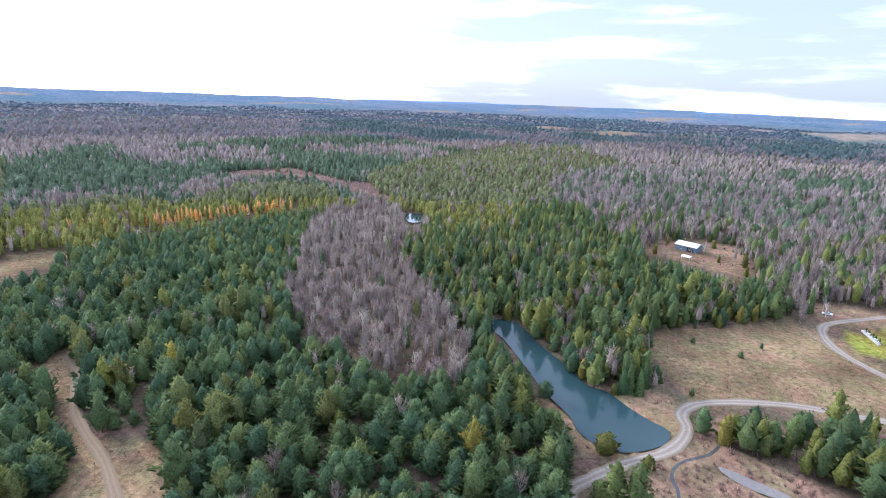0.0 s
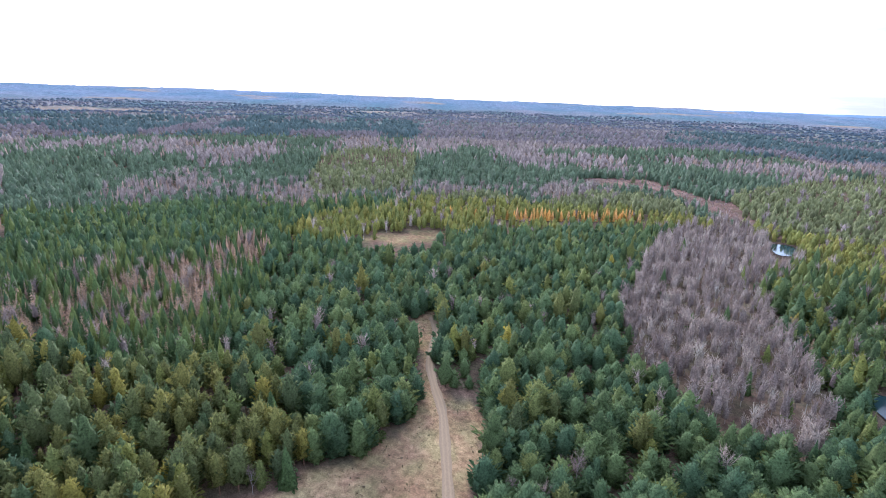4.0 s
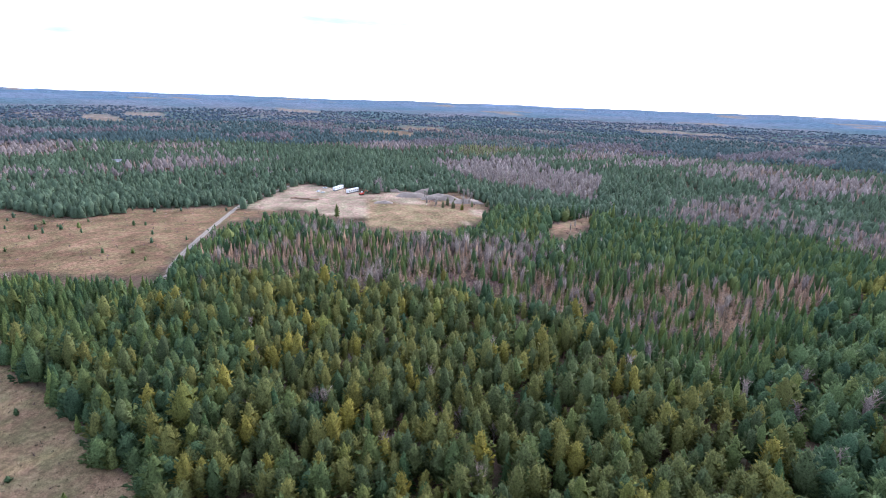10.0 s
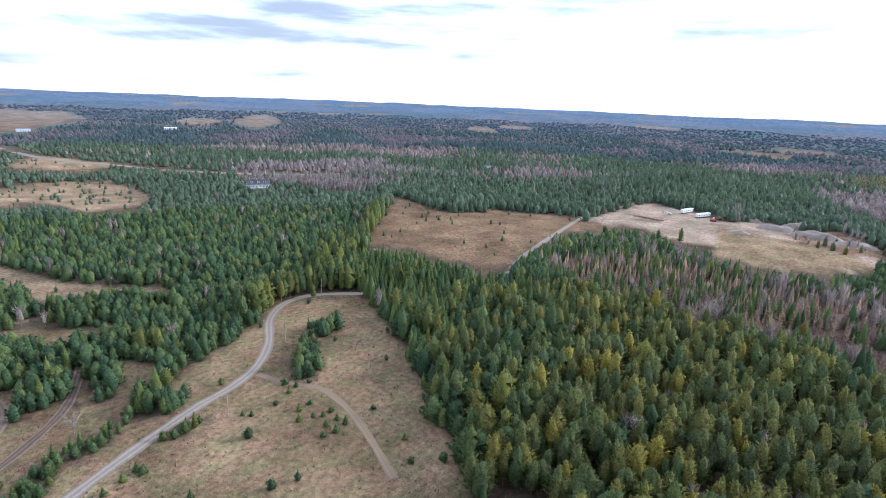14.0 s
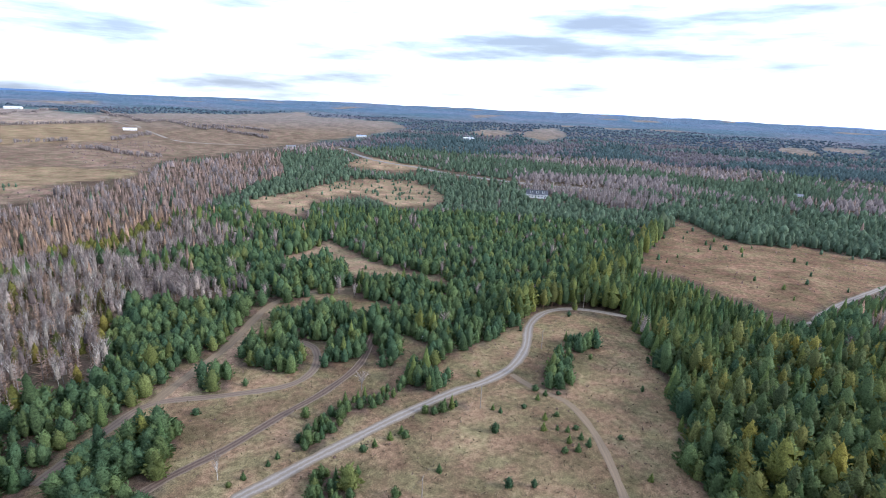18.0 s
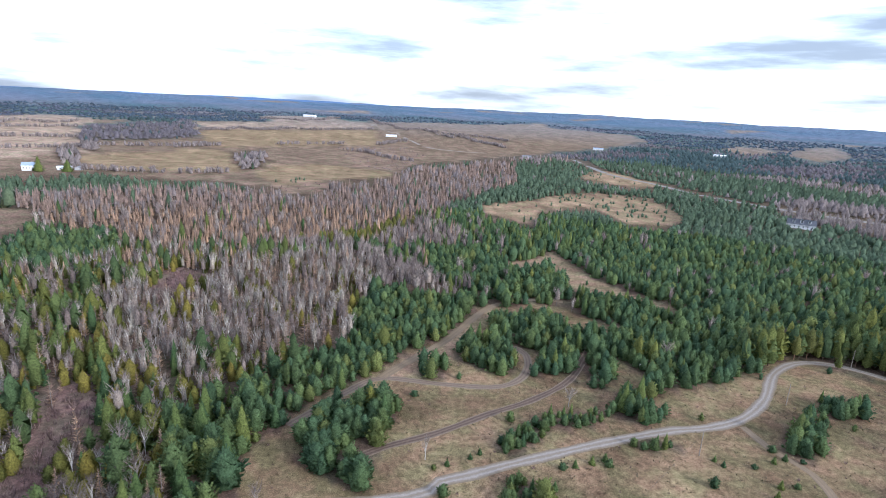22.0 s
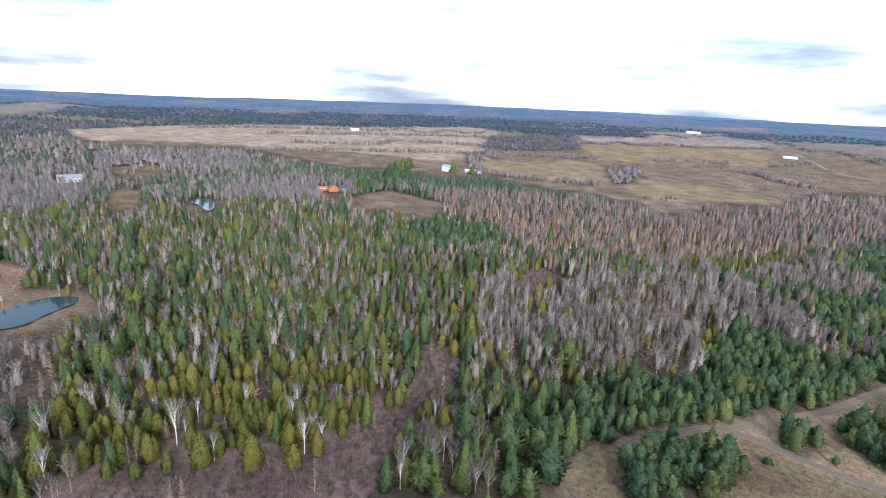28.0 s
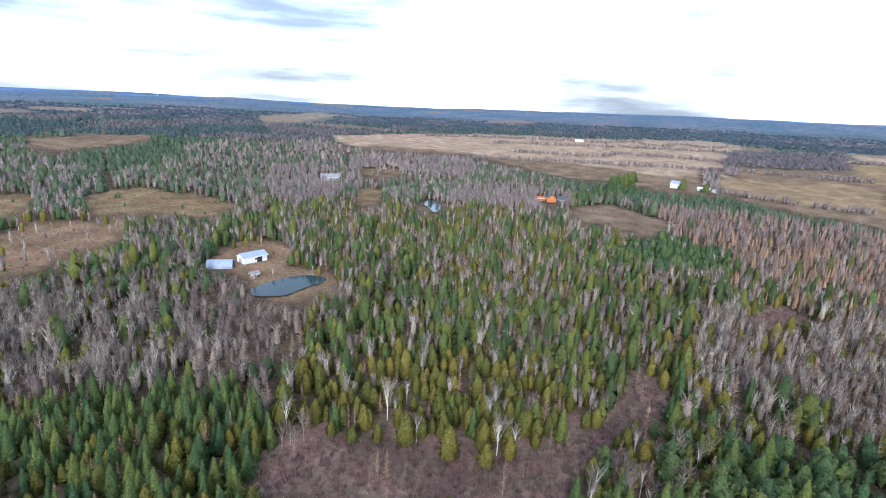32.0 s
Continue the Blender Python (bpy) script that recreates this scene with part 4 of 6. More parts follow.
# ---- trees ----
class Shape:
    """Triangles of bark (0) and leaf or twig (1)."""

    def __init__(self):
        self.v, self.f, self.m = [], [], []

    def tri(self, a, b, c, m=1):
        k = len(self.v)
        self.v += [a, b, c]
        self.f.append((k, k + 1, k + 2))
        self.m.append(m)

    def kite(self, base, tip, width, lift=0.0, m=1, roll=0.9, belly=0.58):
        d = tip - base
        side = d.cross(Vector((0, 0, 1)))
        side = side.normalized() if side.length > 1e-4 else Vector((1, 0, 0))
        side = Matrix.Rotation(rnd.uniform(-roll, roll), 3, d.normalized()) @ side
        mid = base + d * belly + Vector((0, 0, lift))
        k = len(self.v)
        self.v += [base, mid + side * width * 0.5, tip, mid - side * width * 0.5]
        self.f += [(k, k + 1, k + 2), (k, k + 2, k + 3)]
        self.m += [m, m]

    def tube(self, a, b, ra, rb, m=0, sides=3):
        d = (b - a).normalized()
        u = d.orthogonal().normalized()
        w = d.cross(u)
        k = len(self.v)
        for q, r in ((a, ra), (b, rb)):
            for i in range(sides):
                t = 2 * math.pi * i / sides
                self.v.append(q + (u * math.cos(t) + w * math.sin(t)) * r)
        for i in range(sides):
            j = (i + 1) % sides
            self.f += [(k + i, k + j, k + sides + j), (k + i, k + sides + j, k + sides + i)]
            self.m += [m, m]

    def blade(self, a, b, width, m=1):
        d = b - a
        side = d.cross(Vector((rnd.uniform(-1, 1), rnd.uniform(-1, 1), rnd.uniform(-0.3, 0.3))))
        side = side.normalized() * width * 0.5 if side.length > 1e-4 else Vector((width * 0.5, 0, 0))
        self.tri(a - side, a + side, b, m)

    def arrays(self):
        """Corners, triangles, materials, and soft outward normals that let a crown shade as one volume."""
        v, f, m = np.array([tuple(q) for q in self.v]), np.array(self.f), np.array(self.m)
        leaf = np.zeros(len(v), bool)
        leaf[f[m == 1].ravel()] = True
        leaf |= not leaf.any()
        lo, hi = v[leaf, 2].min(), v[leaf, 2].max()
        wide = np.hypot(v[leaf, 0], v[leaf, 1]).max() + 1e-3
        nrm = np.stack([v[:, 0] / wide, v[:, 1] / wide, np.where(leaf, (v[:, 2] - lo) / (hi - lo + 1e-3) * 0.9 - 0.12, 0.0)], -1)
        nrm[:, :2] += 1e-4
        tri = v[f]
        flat = np.cross(tri[:, 1] - tri[:, 0], tri[:, 2] - tri[:, 0])
        flat /= np.linalg.norm(flat, axis=1, keepdims=True) + 1e-9
        out = nrm[f].mean(1)
        turn = (flat * out).sum(1) < 0
        f[turn] = f[turn][:, ::-1]
        flat[turn] *= -1
        own = np.zeros_like(v)
        for k in range(3):
            np.add.at(own, f[:, k], flat)
        own /= np.linalg.norm(own, axis=1, keepdims=True) + 1e-9
        nrm = nrm / (np.linalg.norm(nrm, axis=1, keepdims=True) + 1e-9) * 0.75 + own * 0.65
        nrm /= np.linalg.norm(nrm, axis=1, keepdims=True) + 1e-9
        return v, f, m, nrm


rnd = random.Random(7)


def ring(a, r, z):
    return Vector((math.cos(a) * r, math.sin(a) * r, z))


def far_bare(lod, h, r, share=1.0):
    """A leafless crown seen from hundreds of metres: a soft dome of twigs round a dusky heart."""
    s = Shape()
    n = (0, 0, 20, 2)[lod]
    core(s, h * (0.86 if lod == 2 else 0.9), 0.22, lambda f: r * 0.8 * (1 - f ** 2.2) ** 0.8, 5 if lod == 2 else 4, 2 if lod == 2 else 1, 0.42 if lod == 2 else 1.0, Vector((0, 0, 0)))
    for k in range(n):
        a = k * 2.39996 + rnd.uniform(-0.4, 0.4)
        f = rnd.uniform(0.1, 1.0)
        b = ring(a, 0.35 * r * f, h * rnd.uniform(0.3, 0.62))
        tip = ring(a + rnd.uniform(-0.3, 0.3), r * f, h * (1.05 - 0.40 * f * f) * rnd.uniform(0.85, 1.05))
        s.blade(tip * 0.3 + b * 0.7, tip, (0.30 if lod == 2 else 0.7) * share)
    if lod == 2:
        s.blade(Vector((0, 0, -0.3)), Vector((0, 0, h * 0.95)), 0.36, 0)
        for k in range(4):
            a = k * 1.7 + rnd.uniform(-0.5, 0.5)
            s.blade(ring(a, 0.05, h * rnd.uniform(0.3, 0.5)), ring(a, r * rnd.uniform(0.5, 0.9), h * rnd.uniform(0.8, 1.02)), 0.30, 0)
    return s.arrays()


def core(s, h, low, env, sides, levels, share, lean, lump=None):
    """Dense heart of a crown, uneven round the edge and closed underneath by shade."""
    k = len(s.v)
    for i in range(levels):
        f = (i + 0.25 * (i > 0)) / levels
        for j in range(sides):
            a = 2 * math.pi * (j + 0.5 * (i % 2) + rnd.uniform(-0.2, 0.2)) / sides
            e = env(f) * share * (lump(a, f) if lump else 1.0) * rnd.uniform(0.88, 1.12)
            s.v.append(ring(a, e, h * (low + (1 - low) * f) + rnd.uniform(-0.025, 0.025) * h) + lean * f)
    s.v.append(Vector((0, 0, h * 0.98)) + lean)
    top = len(s.v) - 1
    for i in range(levels - 1):
        for j in range(sides):
            p, q = k + i * sides + j, k + i * sides + (j + 1) % sides
            s.f += [(p, q, p + sides), (q, q + sides, p + sides)]
            s.m += [1, 1]
    for j in range(sides):
        s.f.append((k + (levels - 1) * sides + j, k + (levels - 1) * sides + (j + 1) % sides, top))
        s.m.append(1)


def evergreen(lod, h, r, low, env, tufts, rise, lift, width, heart, trunk, bumpy=0.16):
    """Evergreen: a full, uneven crown set all round with short tufts that roughen its outline."""
    s = Shape()
    lean = Vector((rnd.uniform(-0.03, 0.03), rnd.uniform(-0.03, 0.03), 0)) * h
    if lod < 2:
        s.tube(Vector((0, 0, -0.4)), Vector((0, 0, h * (low + 0.35))), trunk, trunk * 0.6, 0, 4 if lod == 0 else 3)
    ph = [rnd.uniform(0, 6.28) for _ in range(3)]
    lump = lambda a, f: 1 + bumpy * (math.sin(3 * a + ph[0] + 5 * f) + math.sin(2 * a - 9 * f + ph[1]) + 0.7 * math.sin(17 * f + ph[2])) * 0.6
    shape = lambda f: r * env(f)
    core(s, h * 0.97, low, shape, *((8, 6), (6, 4), (5, 2), (4, 1))[lod], heart * (1.0, 1.0, 1.05, 1.25)[lod], lean, lump)
    n = tufts[lod]
    for i in range(n):
        f = 1 - ((i + rnd.random()) / n) ** 0.62
        a = i * 2.39996 + rnd.uniform(-0.5, 0.5)
        e = (shape(f) * lump(a, f) + 0.05 * r) * rnd.uniform(0.92, 1.18)
        z = h * (low + (0.96 - low) * f)
        up = rise + lift * f + rnd.uniform(-0.15, 0.25)
        root = ring(a, e * 0.55, z - up * e * 0.20) + lean * f
        tip = ring(a + rnd.uniform(-0.2, 0.2), e, z + up * e * 0.40 + 0.04 * r) + lean * f
        s.kite(root, tip, width[lod] * (0.62 + 0.45 * e / r) * rnd.uniform(0.75, 1.25), 0.05 * e + 0.06, 1, 0.9, 0.66)
    s.blade(Vector((0, 0, h * 0.86)) + lean, Vector((0, 0, h * 1.04)) + lean, width[lod] * 0.6)
    return s.arrays()


def spruce_shape(lod, h=11.4, r=2.75):
    """Crisp dark cone with slightly drooping branches."""
    return evergreen(lod, h, r, 0.02, lambda f: (1 - f) ** 0.92 + 0.02, (110, 30, 5, 0), -0.24, 0.25, (0.55, 0.9, 1.5, 2.2), 0.78, 0.15, 0.10)


def cedar_shape(lod, h=8.2, r=2.4):
    """Dense flame-shaped cedar with upright sprays."""
    return evergreen(lod, h, r, 0.0, lambda f: (0.75 + 0.9 * f * (1 - f)) * (1 - f ** 2.0) ** 0.85, (95, 26, 4, 0), 0.5, 0.7, (0.55, 0.9, 1.5, 2.0), 0.86, 0.13, 0.14)


def larch_shape(lod, h=10.4, r=2.1, fat=1.0):
    """Leafless larch: a soft, dense cone of ascending twigs; needled when golden."""
    if fat > 2:
        return evergreen(lod, h, r, 0.06, lambda f: (1 - f) ** 0.85, (110, 40, 10, 3), 0.0, 0.4, (0.55, 0.9, 1.4, 2.0), 0.72, 0.13)
    s = Shape()
    for _ in range(2):
        s.blade(Vector((0, 0, -0.3)), Vector((0, 0, h)), (0.22, 0.22, 0.3, 0.5)[lod], 0)
    if lod > 1:
        core(s, h * 0.96, 0.1, lambda f: r * 0.62 * (1 - f) ** 0.8, 4, 1, 1.0, Vector((0, 0, 0)))
    n = (200, 64, 12, 3)[lod]
    for i in range(n):
        f = 1 - ((i + rnd.random()) / n) ** 0.7
        a = i * 2.39996 + rnd.uniform(-0.4, 0.4)
        out = r * ((1 - f) ** 0.8 + 0.06) * rnd.uniform(0.5, 1.1)
        z = h * (0.05 + 0.88 * f)
        s.blade(ring(a, 0.1 * out, z), ring(a, out, z + out * rnd.uniform(0.1, 0.9)), (0.15, 0.30, 0.6, 1.2)[lod])
    return s.arrays()


def round_pine(power, belly):
    return lambda f: (belly + (1 - belly) * min(1.0, f * 3.2)) * (1.0 - f ** power) ** 0.72


def scots_pine_shape(lod, h=9.2, r=3.6):
    """Bushy pine, rounded when old and blunt-coned when young."""
    k = rnd.uniform(1.15, 2.2)
    return evergreen(lod, h, r, 0.06, round_pine(k, 0.8), (150, 42, 6, 0), 0.14, 0.55, (0.60, 0.95, 1.8, 3.0), 0.74, 0.17, 0.28)


def red_pine_shape(lod, h=13.2, r=3.1, low=0.24):
    """Tall plantation pine on a bare stem."""
    k = rnd.uniform(1.0, 1.8)
    return evergreen(lod, h, r, low, round_pine(k, 0.6), (150, 42, 6, 0), 0.18, 0.60, (0.58, 0.90, 1.7, 2.6), 0.68, 0.19, 0.30)


def white_pine_shape(lod, h=13.6, r=3.6):
    """Old pine with level, uneven plates of branches."""
    return evergreen(lod, h, r, 0.14, lambda f: (0.6 + 0.4 * min(1, f * 3)) * (1 - f ** 1.5) ** 0.8, (120, 32, 5, 0), 0.02, 0.45, (0.85, 1.3, 2.0, 3.2), 0.70, 0.26, 0.42)


def bare_shape(lod, h=10.4, r=3.5, fork=0.26, limbs=10, trunk=0.13, steep=1.0, fine=1.0, limb=0.7):
    """Leafless broadleaf tree: forking limbs that end in sprays of fine twigs."""
    if lod > 1:
        return far_bare(lod, h, r, fine)
    s = Shape()
    if lod == 1:
        core(s, h * 0.84, 0.34, lambda f: r * 0.8 * (1 - f ** 2.2) ** 0.8, 5, 2, 0.40, Vector((0, 0, 0)))
    top = Vector((rnd.uniform(-0.5, 0.5), rnd.uniform(-0.5, 0.5), h * 0.8))
    s.tube(Vector((0, 0, -0.4)), top, trunk, trunk * 0.3, 0, 4 if lod == 0 else 3)
    m = (limbs, limbs - 1)[lod]
    tw = (24, 9)[lod]
    for i in range(m):
        f = i / m
        a = i * 2.39996 + rnd.uniform(-0.4, 0.4)
        z0 = h * (fork + (0.72 - fork) * f)
        b = top * (z0 / top.z)
        out = r * rnd.uniform(0.5, 1.0) * (1 - 0.4 * f)
        e = b + ring(a, out * 0.75, (h * 1.02 - z0) * rnd.uniform(0.45, 0.8) * steep)
        s.blade(b, e, trunk * limb * (2.2 if lod == 0 else 3.2), 0)
        for k in range(tw):
            t = rnd.uniform(0.15, 1.0)
            c = b + (e - b) * t
            tip = c + ring(a + rnd.uniform(-1.3, 1.3), rnd.uniform(0.12, 0.42) * r, rnd.uniform(0.15, 1.0) * h * 0.17)
            s.blade(c, tip, (0.09, 0.19)[lod] * fine)
    for k in range(tw):
        s.blade(top - Vector((0, 0, 0.8)), top + ring(rnd.uniform(0, 6.28), 0.25 * r, h * rnd.uniform(0.08, 0.24)), (0.09, 0.20)[lod] * fine)
    return s.arrays()


def birch_shape(lod):
    return bare_shape(lod, 10.8, 2.9, 0.30, 11, 0.13, 1.05, 0.75, 0.75)


def shrub_shape(lod, h=2.4, r=1.5):
    s = Shape()
    n = (34, 12, 5, 3)[lod]
    for i in range(n):
        a = rnd.uniform(0, 6.28)
        b = ring(a, r * rnd.uniform(0, 0.6), -0.1)
        s.blade(b, b + ring(a + rnd.uniform(-0.6, 0.6), r * rnd.uniform(0.1, 0.6), h * rnd.uniform(0.55, 1.05)), (0.13, 0.3, 0.8, 1.3)[lod])
    return s.arrays()


def golden_shape(lod):
    return larch_shape(lod, 12.0, 2.3, 2.6)


SPECIES = {"scots_pine": scots_pine_shape, "red_pine": red_pine_shape, "spruce": spruce_shape, "cedar": cedar_shape, "larch": larch_shape, "golden_larch": golden_shape,
           "hardwood": bare_shape, "birch": birch_shape, "shrub": shrub_shape, "white_pine": white_pine_shape,
           "sunlit_pine": lambda lod: red_pine_shape(lod, 9.0, 2.8, 0.12)}
SHAPES = {k: [[fn(lod) for _ in range((5, 4, 4, 4)[lod])] for lod in range(4)] for k, fn in SPECIES.items()}

# what grows in each stand: spacing in metres, species shares, mean size
STAND = {
    "wild": (4.8, (("scots_pine", 5.5), ("hardwood", 4), ("spruce", 2.2), ("larch", 1.3)), 1.0),
    "hardwood": (5.0, (("hardwood", 10), ("birch", 1), ("spruce", 0.3)), 1.0),
    "mixedwood": (4.2, (("hardwood", 10), ("scots_pine", 1.6), ("white_pine", 1.8), ("spruce", 0.6), ("birch", 0.5)), 1.05),
    "birchmix": (4.4, (("hardwood", 4.6), ("birch", 1.8), ("cedar", 1.6), ("spruce", 1.3), ("white_pine", 1.3), ("scots_pine", 2.0)), 0.95),
    "hillside": (4.2, (("cedar", 3), ("white_pine", 3.5), ("spruce", 2), ("hardwood", 1.2), ("scots_pine", 3)), 1.0),
    "palepine": (3.6, (("sunlit_pine", 10), ("hardwood", 0.7)), 1.0),
    "darkpine": (4.9, (("scots_pine", 12), ("red_pine", 0.4), ("white_pine", 0.5), ("hardwood", 0.35)), 1.05),
    "larchfar": (3.9, (("larch", 9), ("hardwood", 2.5), ("spruce", 0.4)), 0.95),
    "spruce": (3.6, (("spruce", 8), ("larch", 2), ("hardwood", 0.8)), 1.0),
    "larch": (3.6, (("larch", 6.5), ("spruce", 2.6), ("hardwood", 1.0)), 0.9),
    "redpine": (4.3, (("red_pine", 8), ("white_pine", 1.2), ("scots_pine", 1.2), ("spruce", 0.9), ("hardwood", 0.25)), 0.95),
    "farpine": (4.0, (("scots_pine", 8), ("spruce", 2), ("hardwood", 1.4)), 1.05),
    "youngpine": (4.5, (("scots_pine", 10), ("hardwood", 0.3)), 0.82),
    "cedarlarch": (3.8, (("cedar", 7), ("larch", 2)), 1.0),
    "birch": (4.1, (("birch", 4.6), ("larch", 5.2), ("hardwood", 2.2), ("cedar", 1.3)), 0.98),
    "birchpale": (4.1, (("birch", 5), ("hardwood", 4), ("cedar", 0.8), ("white_pine", 0.5)), 1.0),
    "swampmix": (4.0, (("cedar", 4.0), ("birch", 2.3), ("larch", 2.8), ("spruce", 1.7), ("hardwood", 1.8), ("white_pine", 1.5)), 0.92),
    "cedar": (3.9, (("cedar", 8), ("birch", 1.4), ("spruce", 0.9), ("larch", 0.7)), 0.95),
    "sprucecedar": (3.6, (("spruce", 7), ("cedar", 2), ("larch", 1.0)), 0.85),
    "shrub": (2.3, (("shrub", 30), ("cedar", 0.25), ("larch", 0.5)), 0.95),
    "clump": (3.6, (("scots_pine", 9), ("white_pine", 0.4), ("spruce", 0.5)), 0.74),
    "bush": (2.5, (("scots_pine", 8), ("spruce", 2)), 0.40),
    "bigpine": (3.8, (("white_pine", 8), ("red_pine", 2)), 1.05),
    "sprucerow": (2.6, (("spruce", 9), ("white_pine", 0.6)), 0.85),
    "pineedge": (3.8, (("scots_pine", 5), ("spruce", 2), ("white_pine", 3), ("red_pine", 2.5)), 0.95),
    "bogpine": (4.2, (("white_pine", 6), ("scots_pine", 2), ("cedar", 1), ("spruce", 0.6), ("shrub", 4)), 0.92),
    "meadow": (13.0, (("shrub", 6), ("scots_pine", 1.2)), 0.36),
    "oldfield": (13.0, (("scots_pine", 1.6), ("shrub", 7)), 0.42),
    "sandy": (13.0, (("scots_pine", 3), ("shrub", 3)), 0.4),
    "reeds": (2.8, (("shrub", 12), ("larch", 0.25)), 0.7),
    "bank": (7.0, (("shrub", 5), ("cedar", 1)), 0.5),
    "dirt": (11.0, (("shrub", 3), ("birch", 2), ("cedar", 1)), 0.8),
    "wetfield": (16.0, (("shrub", 5),), 0.8),
}
# clear ground round buildings and in their yards: plan x, y, radius
KEEP_OUT = [(425, -248, 14), (440, -262, 16), (455, -270, 14), (405, -238, 14), (178, 370, 13), (170, 356, 10), (160, 335, 9), (329, -71, 13), (316, -68, 10), (324, -52, 12), (311, -51, 11), (298, -65, 5), (428, -401, 17), (413, -387, 16), (400, -375, 13),
            (454, -645, 16), (427, -660, 16), (440, -630, 14), (-376, -523, 17), (-366, -509, 13), (-588, -112, 24), (199, 226, 16), (216, 227, 16), (628, -230, 15), (612, -225, 14),
            (-751, -450, 12), (-207, -1127, 16), (-475, -1519, 22), (-800, -1483, 22), (100, -1609, 24), (-740, -443, 12), (262, -78, 13), (258, -66, 11), (250, -72, 9), (266, -92, 9), (425, -255, 18), (408, -246, 12),
            (-207, 379, 10), (-193, 391, 10), (-178, 403, 10), (-163, 415, 10), (-148, 428, 10), (-133, 441, 10), (-122, 452, 9), (-199, 366, 9), (-171, 392, 9), (-142, 418, 9), (-118, 440, 9),
            (585, -2832, 60), (388, -364, 14), (376, -352, 12), (444, -612, 14), (436, -590, 12)]


TALL = {"scots_pine": 9.6, "red_pine": 13.2, "spruce": 11.4, "cedar": 8.2, "larch": 10.4, "golden_larch": 12.0, "hardwood": 10.4, "birch": 10.8, "shrub": 2.4, "white_pine": 13.6, "sunlit_pine": 9.0}


def scatter(r0, r1, step, grow, seed, deep=1.0):
    """Jittered grid of trees between two distances; grow widens the step with distance, deep stretches it outwards."""
    rng = np.random.default_rng(seed)
    if grow:
        n = int((math.log(r1 / r0)) / (grow * deep))
        spokes = int(2 * np.pi / grow)
        i, j = np.meshgrid(np.arange(n), np.arange(spokes), indexing="ij")
        rr = r0 * np.exp((i + rng.random(i.shape)) * grow * deep).ravel()
        th = ((j + rng.random(j.shape)) * grow).ravel()
        x, y = rr * np.cos(th), rr * np.sin(th)
        base = rr * grow
    else:
        g = np.arange(-r1, r1, step)
        x, y = (a.ravel() for a in np.meshgrid(g, g))
        x = x + rng.uniform(-0.46, 0.46, x.shape) * step
        y = y + rng.uniform(-0.46, 0.46, y.shape) * step
        rr = np.hypot(x, y)
        m = (rr >= r0) & (rr < r1)
        x, y = x[m], y[m]
        base = np.full(x.shape, step)
    u, v = to_plan(x, y)
    ok = np.ones(x.shape, bool)
    for k, line in SHORE.items():
        ok &= ~inside(u, v, line)
    for k, line in LANE_LINE.items():
        ok &= near_line(u, v, line) > LANES[k][1] + {"track_dark": 1.0, "track_loop": 1.0, "highway": 15.0, "farm_road": 9.0}.get(k, 1.6)
    for bx, by, br in KEEP_OUT:
        ok &= np.hypot(u - bx, v - by) > br
    ok &= np.hypot(x, y) > 14
    x, y, base = x[ok], y[ok], base[ok]
    c = cover(x, y)
    over = cover(x, y, 7.0)
    # crowns of a mapped wood reach as far as its outline, wherever their feet stand
    wooded = np.array([nm in STAND and nm not in OPEN_LAND for nm in NAMES])
    c = np.where(wooded[c] & wooded[over], over, c)
    # beyond the mapped stands the woods come in drifts
    r = np.hypot(x, y)
    sel = np.full(x.shape, -1)
    size = np.ones(x.shape)
    roll = rng.random(x.shape)
    names = list(SPECIES)
    drift = 0.7 * np.sin(x * 0.0135 + 2.0 * np.sin(y * 0.008)) + 0.7 * np.cos(y * 0.0155 + 1.7 * np.sin(x * 0.0095)) + 0.5 * np.sin(x * 0.0037 - y * 0.0046 + 0.7) + 0.45 * np.sin(x * 0.036 + y * 0.029)
    drift = drift * np.where(r > 1000, 2.2, 1.0)
    for nm in NAMES:
        if nm not in STAND:
            continue
        m = c == KIND[nm]
        if not m.any():
            continue
        gap, mix, big = STAND[nm]
        keep = rng.random(m.sum()) < np.minimum(1, deep * (base[m] / gap) ** 2)
        w = np.array([q for _, q in mix], float)
        ww = np.repeat(w[None], m.sum(), 0)
        if nm in ("wild", "farpine"):
            for k, (sp, _) in enumerate(mix):
                if sp in ("hardwood", "larch", "birch"):
                    ww[:, k] *= np.exp(np.clip(2.0 * (drift[m] - 0.60), -8, 8))
                else:
                    ww[:, k] *= np.exp(np.clip(-2.0 * (drift[m] - 0.60), -8, 8))
        cum = np.cumsum(ww, 1)
        cum /= cum[:, -1:]
        pick = (rng.random(m.sum())[:, None] > cum).sum(1)
        ids = np.array([names.index(sp) for sp, _ in mix])[np.minimum(pick, len(mix) - 1)]
        sel[m] = np.where(keep, ids, -1)
        size[m] = big * np.clip(rng.normal(1.0, 0.2, m.sum()), 0.5, 1.55)
    # no crown stands in front of open land, a lane or water that lies clear behind it
    tall = np.array([TALL[nm] for nm in names])[np.maximum(sel, 0)] * size
    bare_land = np.array([nm in OPEN_LAND for nm in NAMES])
    clear = np.ones(x.shape, bool)
    small = np.isin(c, [KIND[k] for k in ("clump", "bush", "bogpine", "bigpine")])
    for part_up in (0.45, 0.9):
        clear &= ~(bare_land[cover(x, y, tall * part_up)] & ~bare_land[c] & ~small)
        u, v = to_plan(x, y, tall * part_up)
        for k, line in SHORE.items():
            clear &= ~inside(u, v, line)
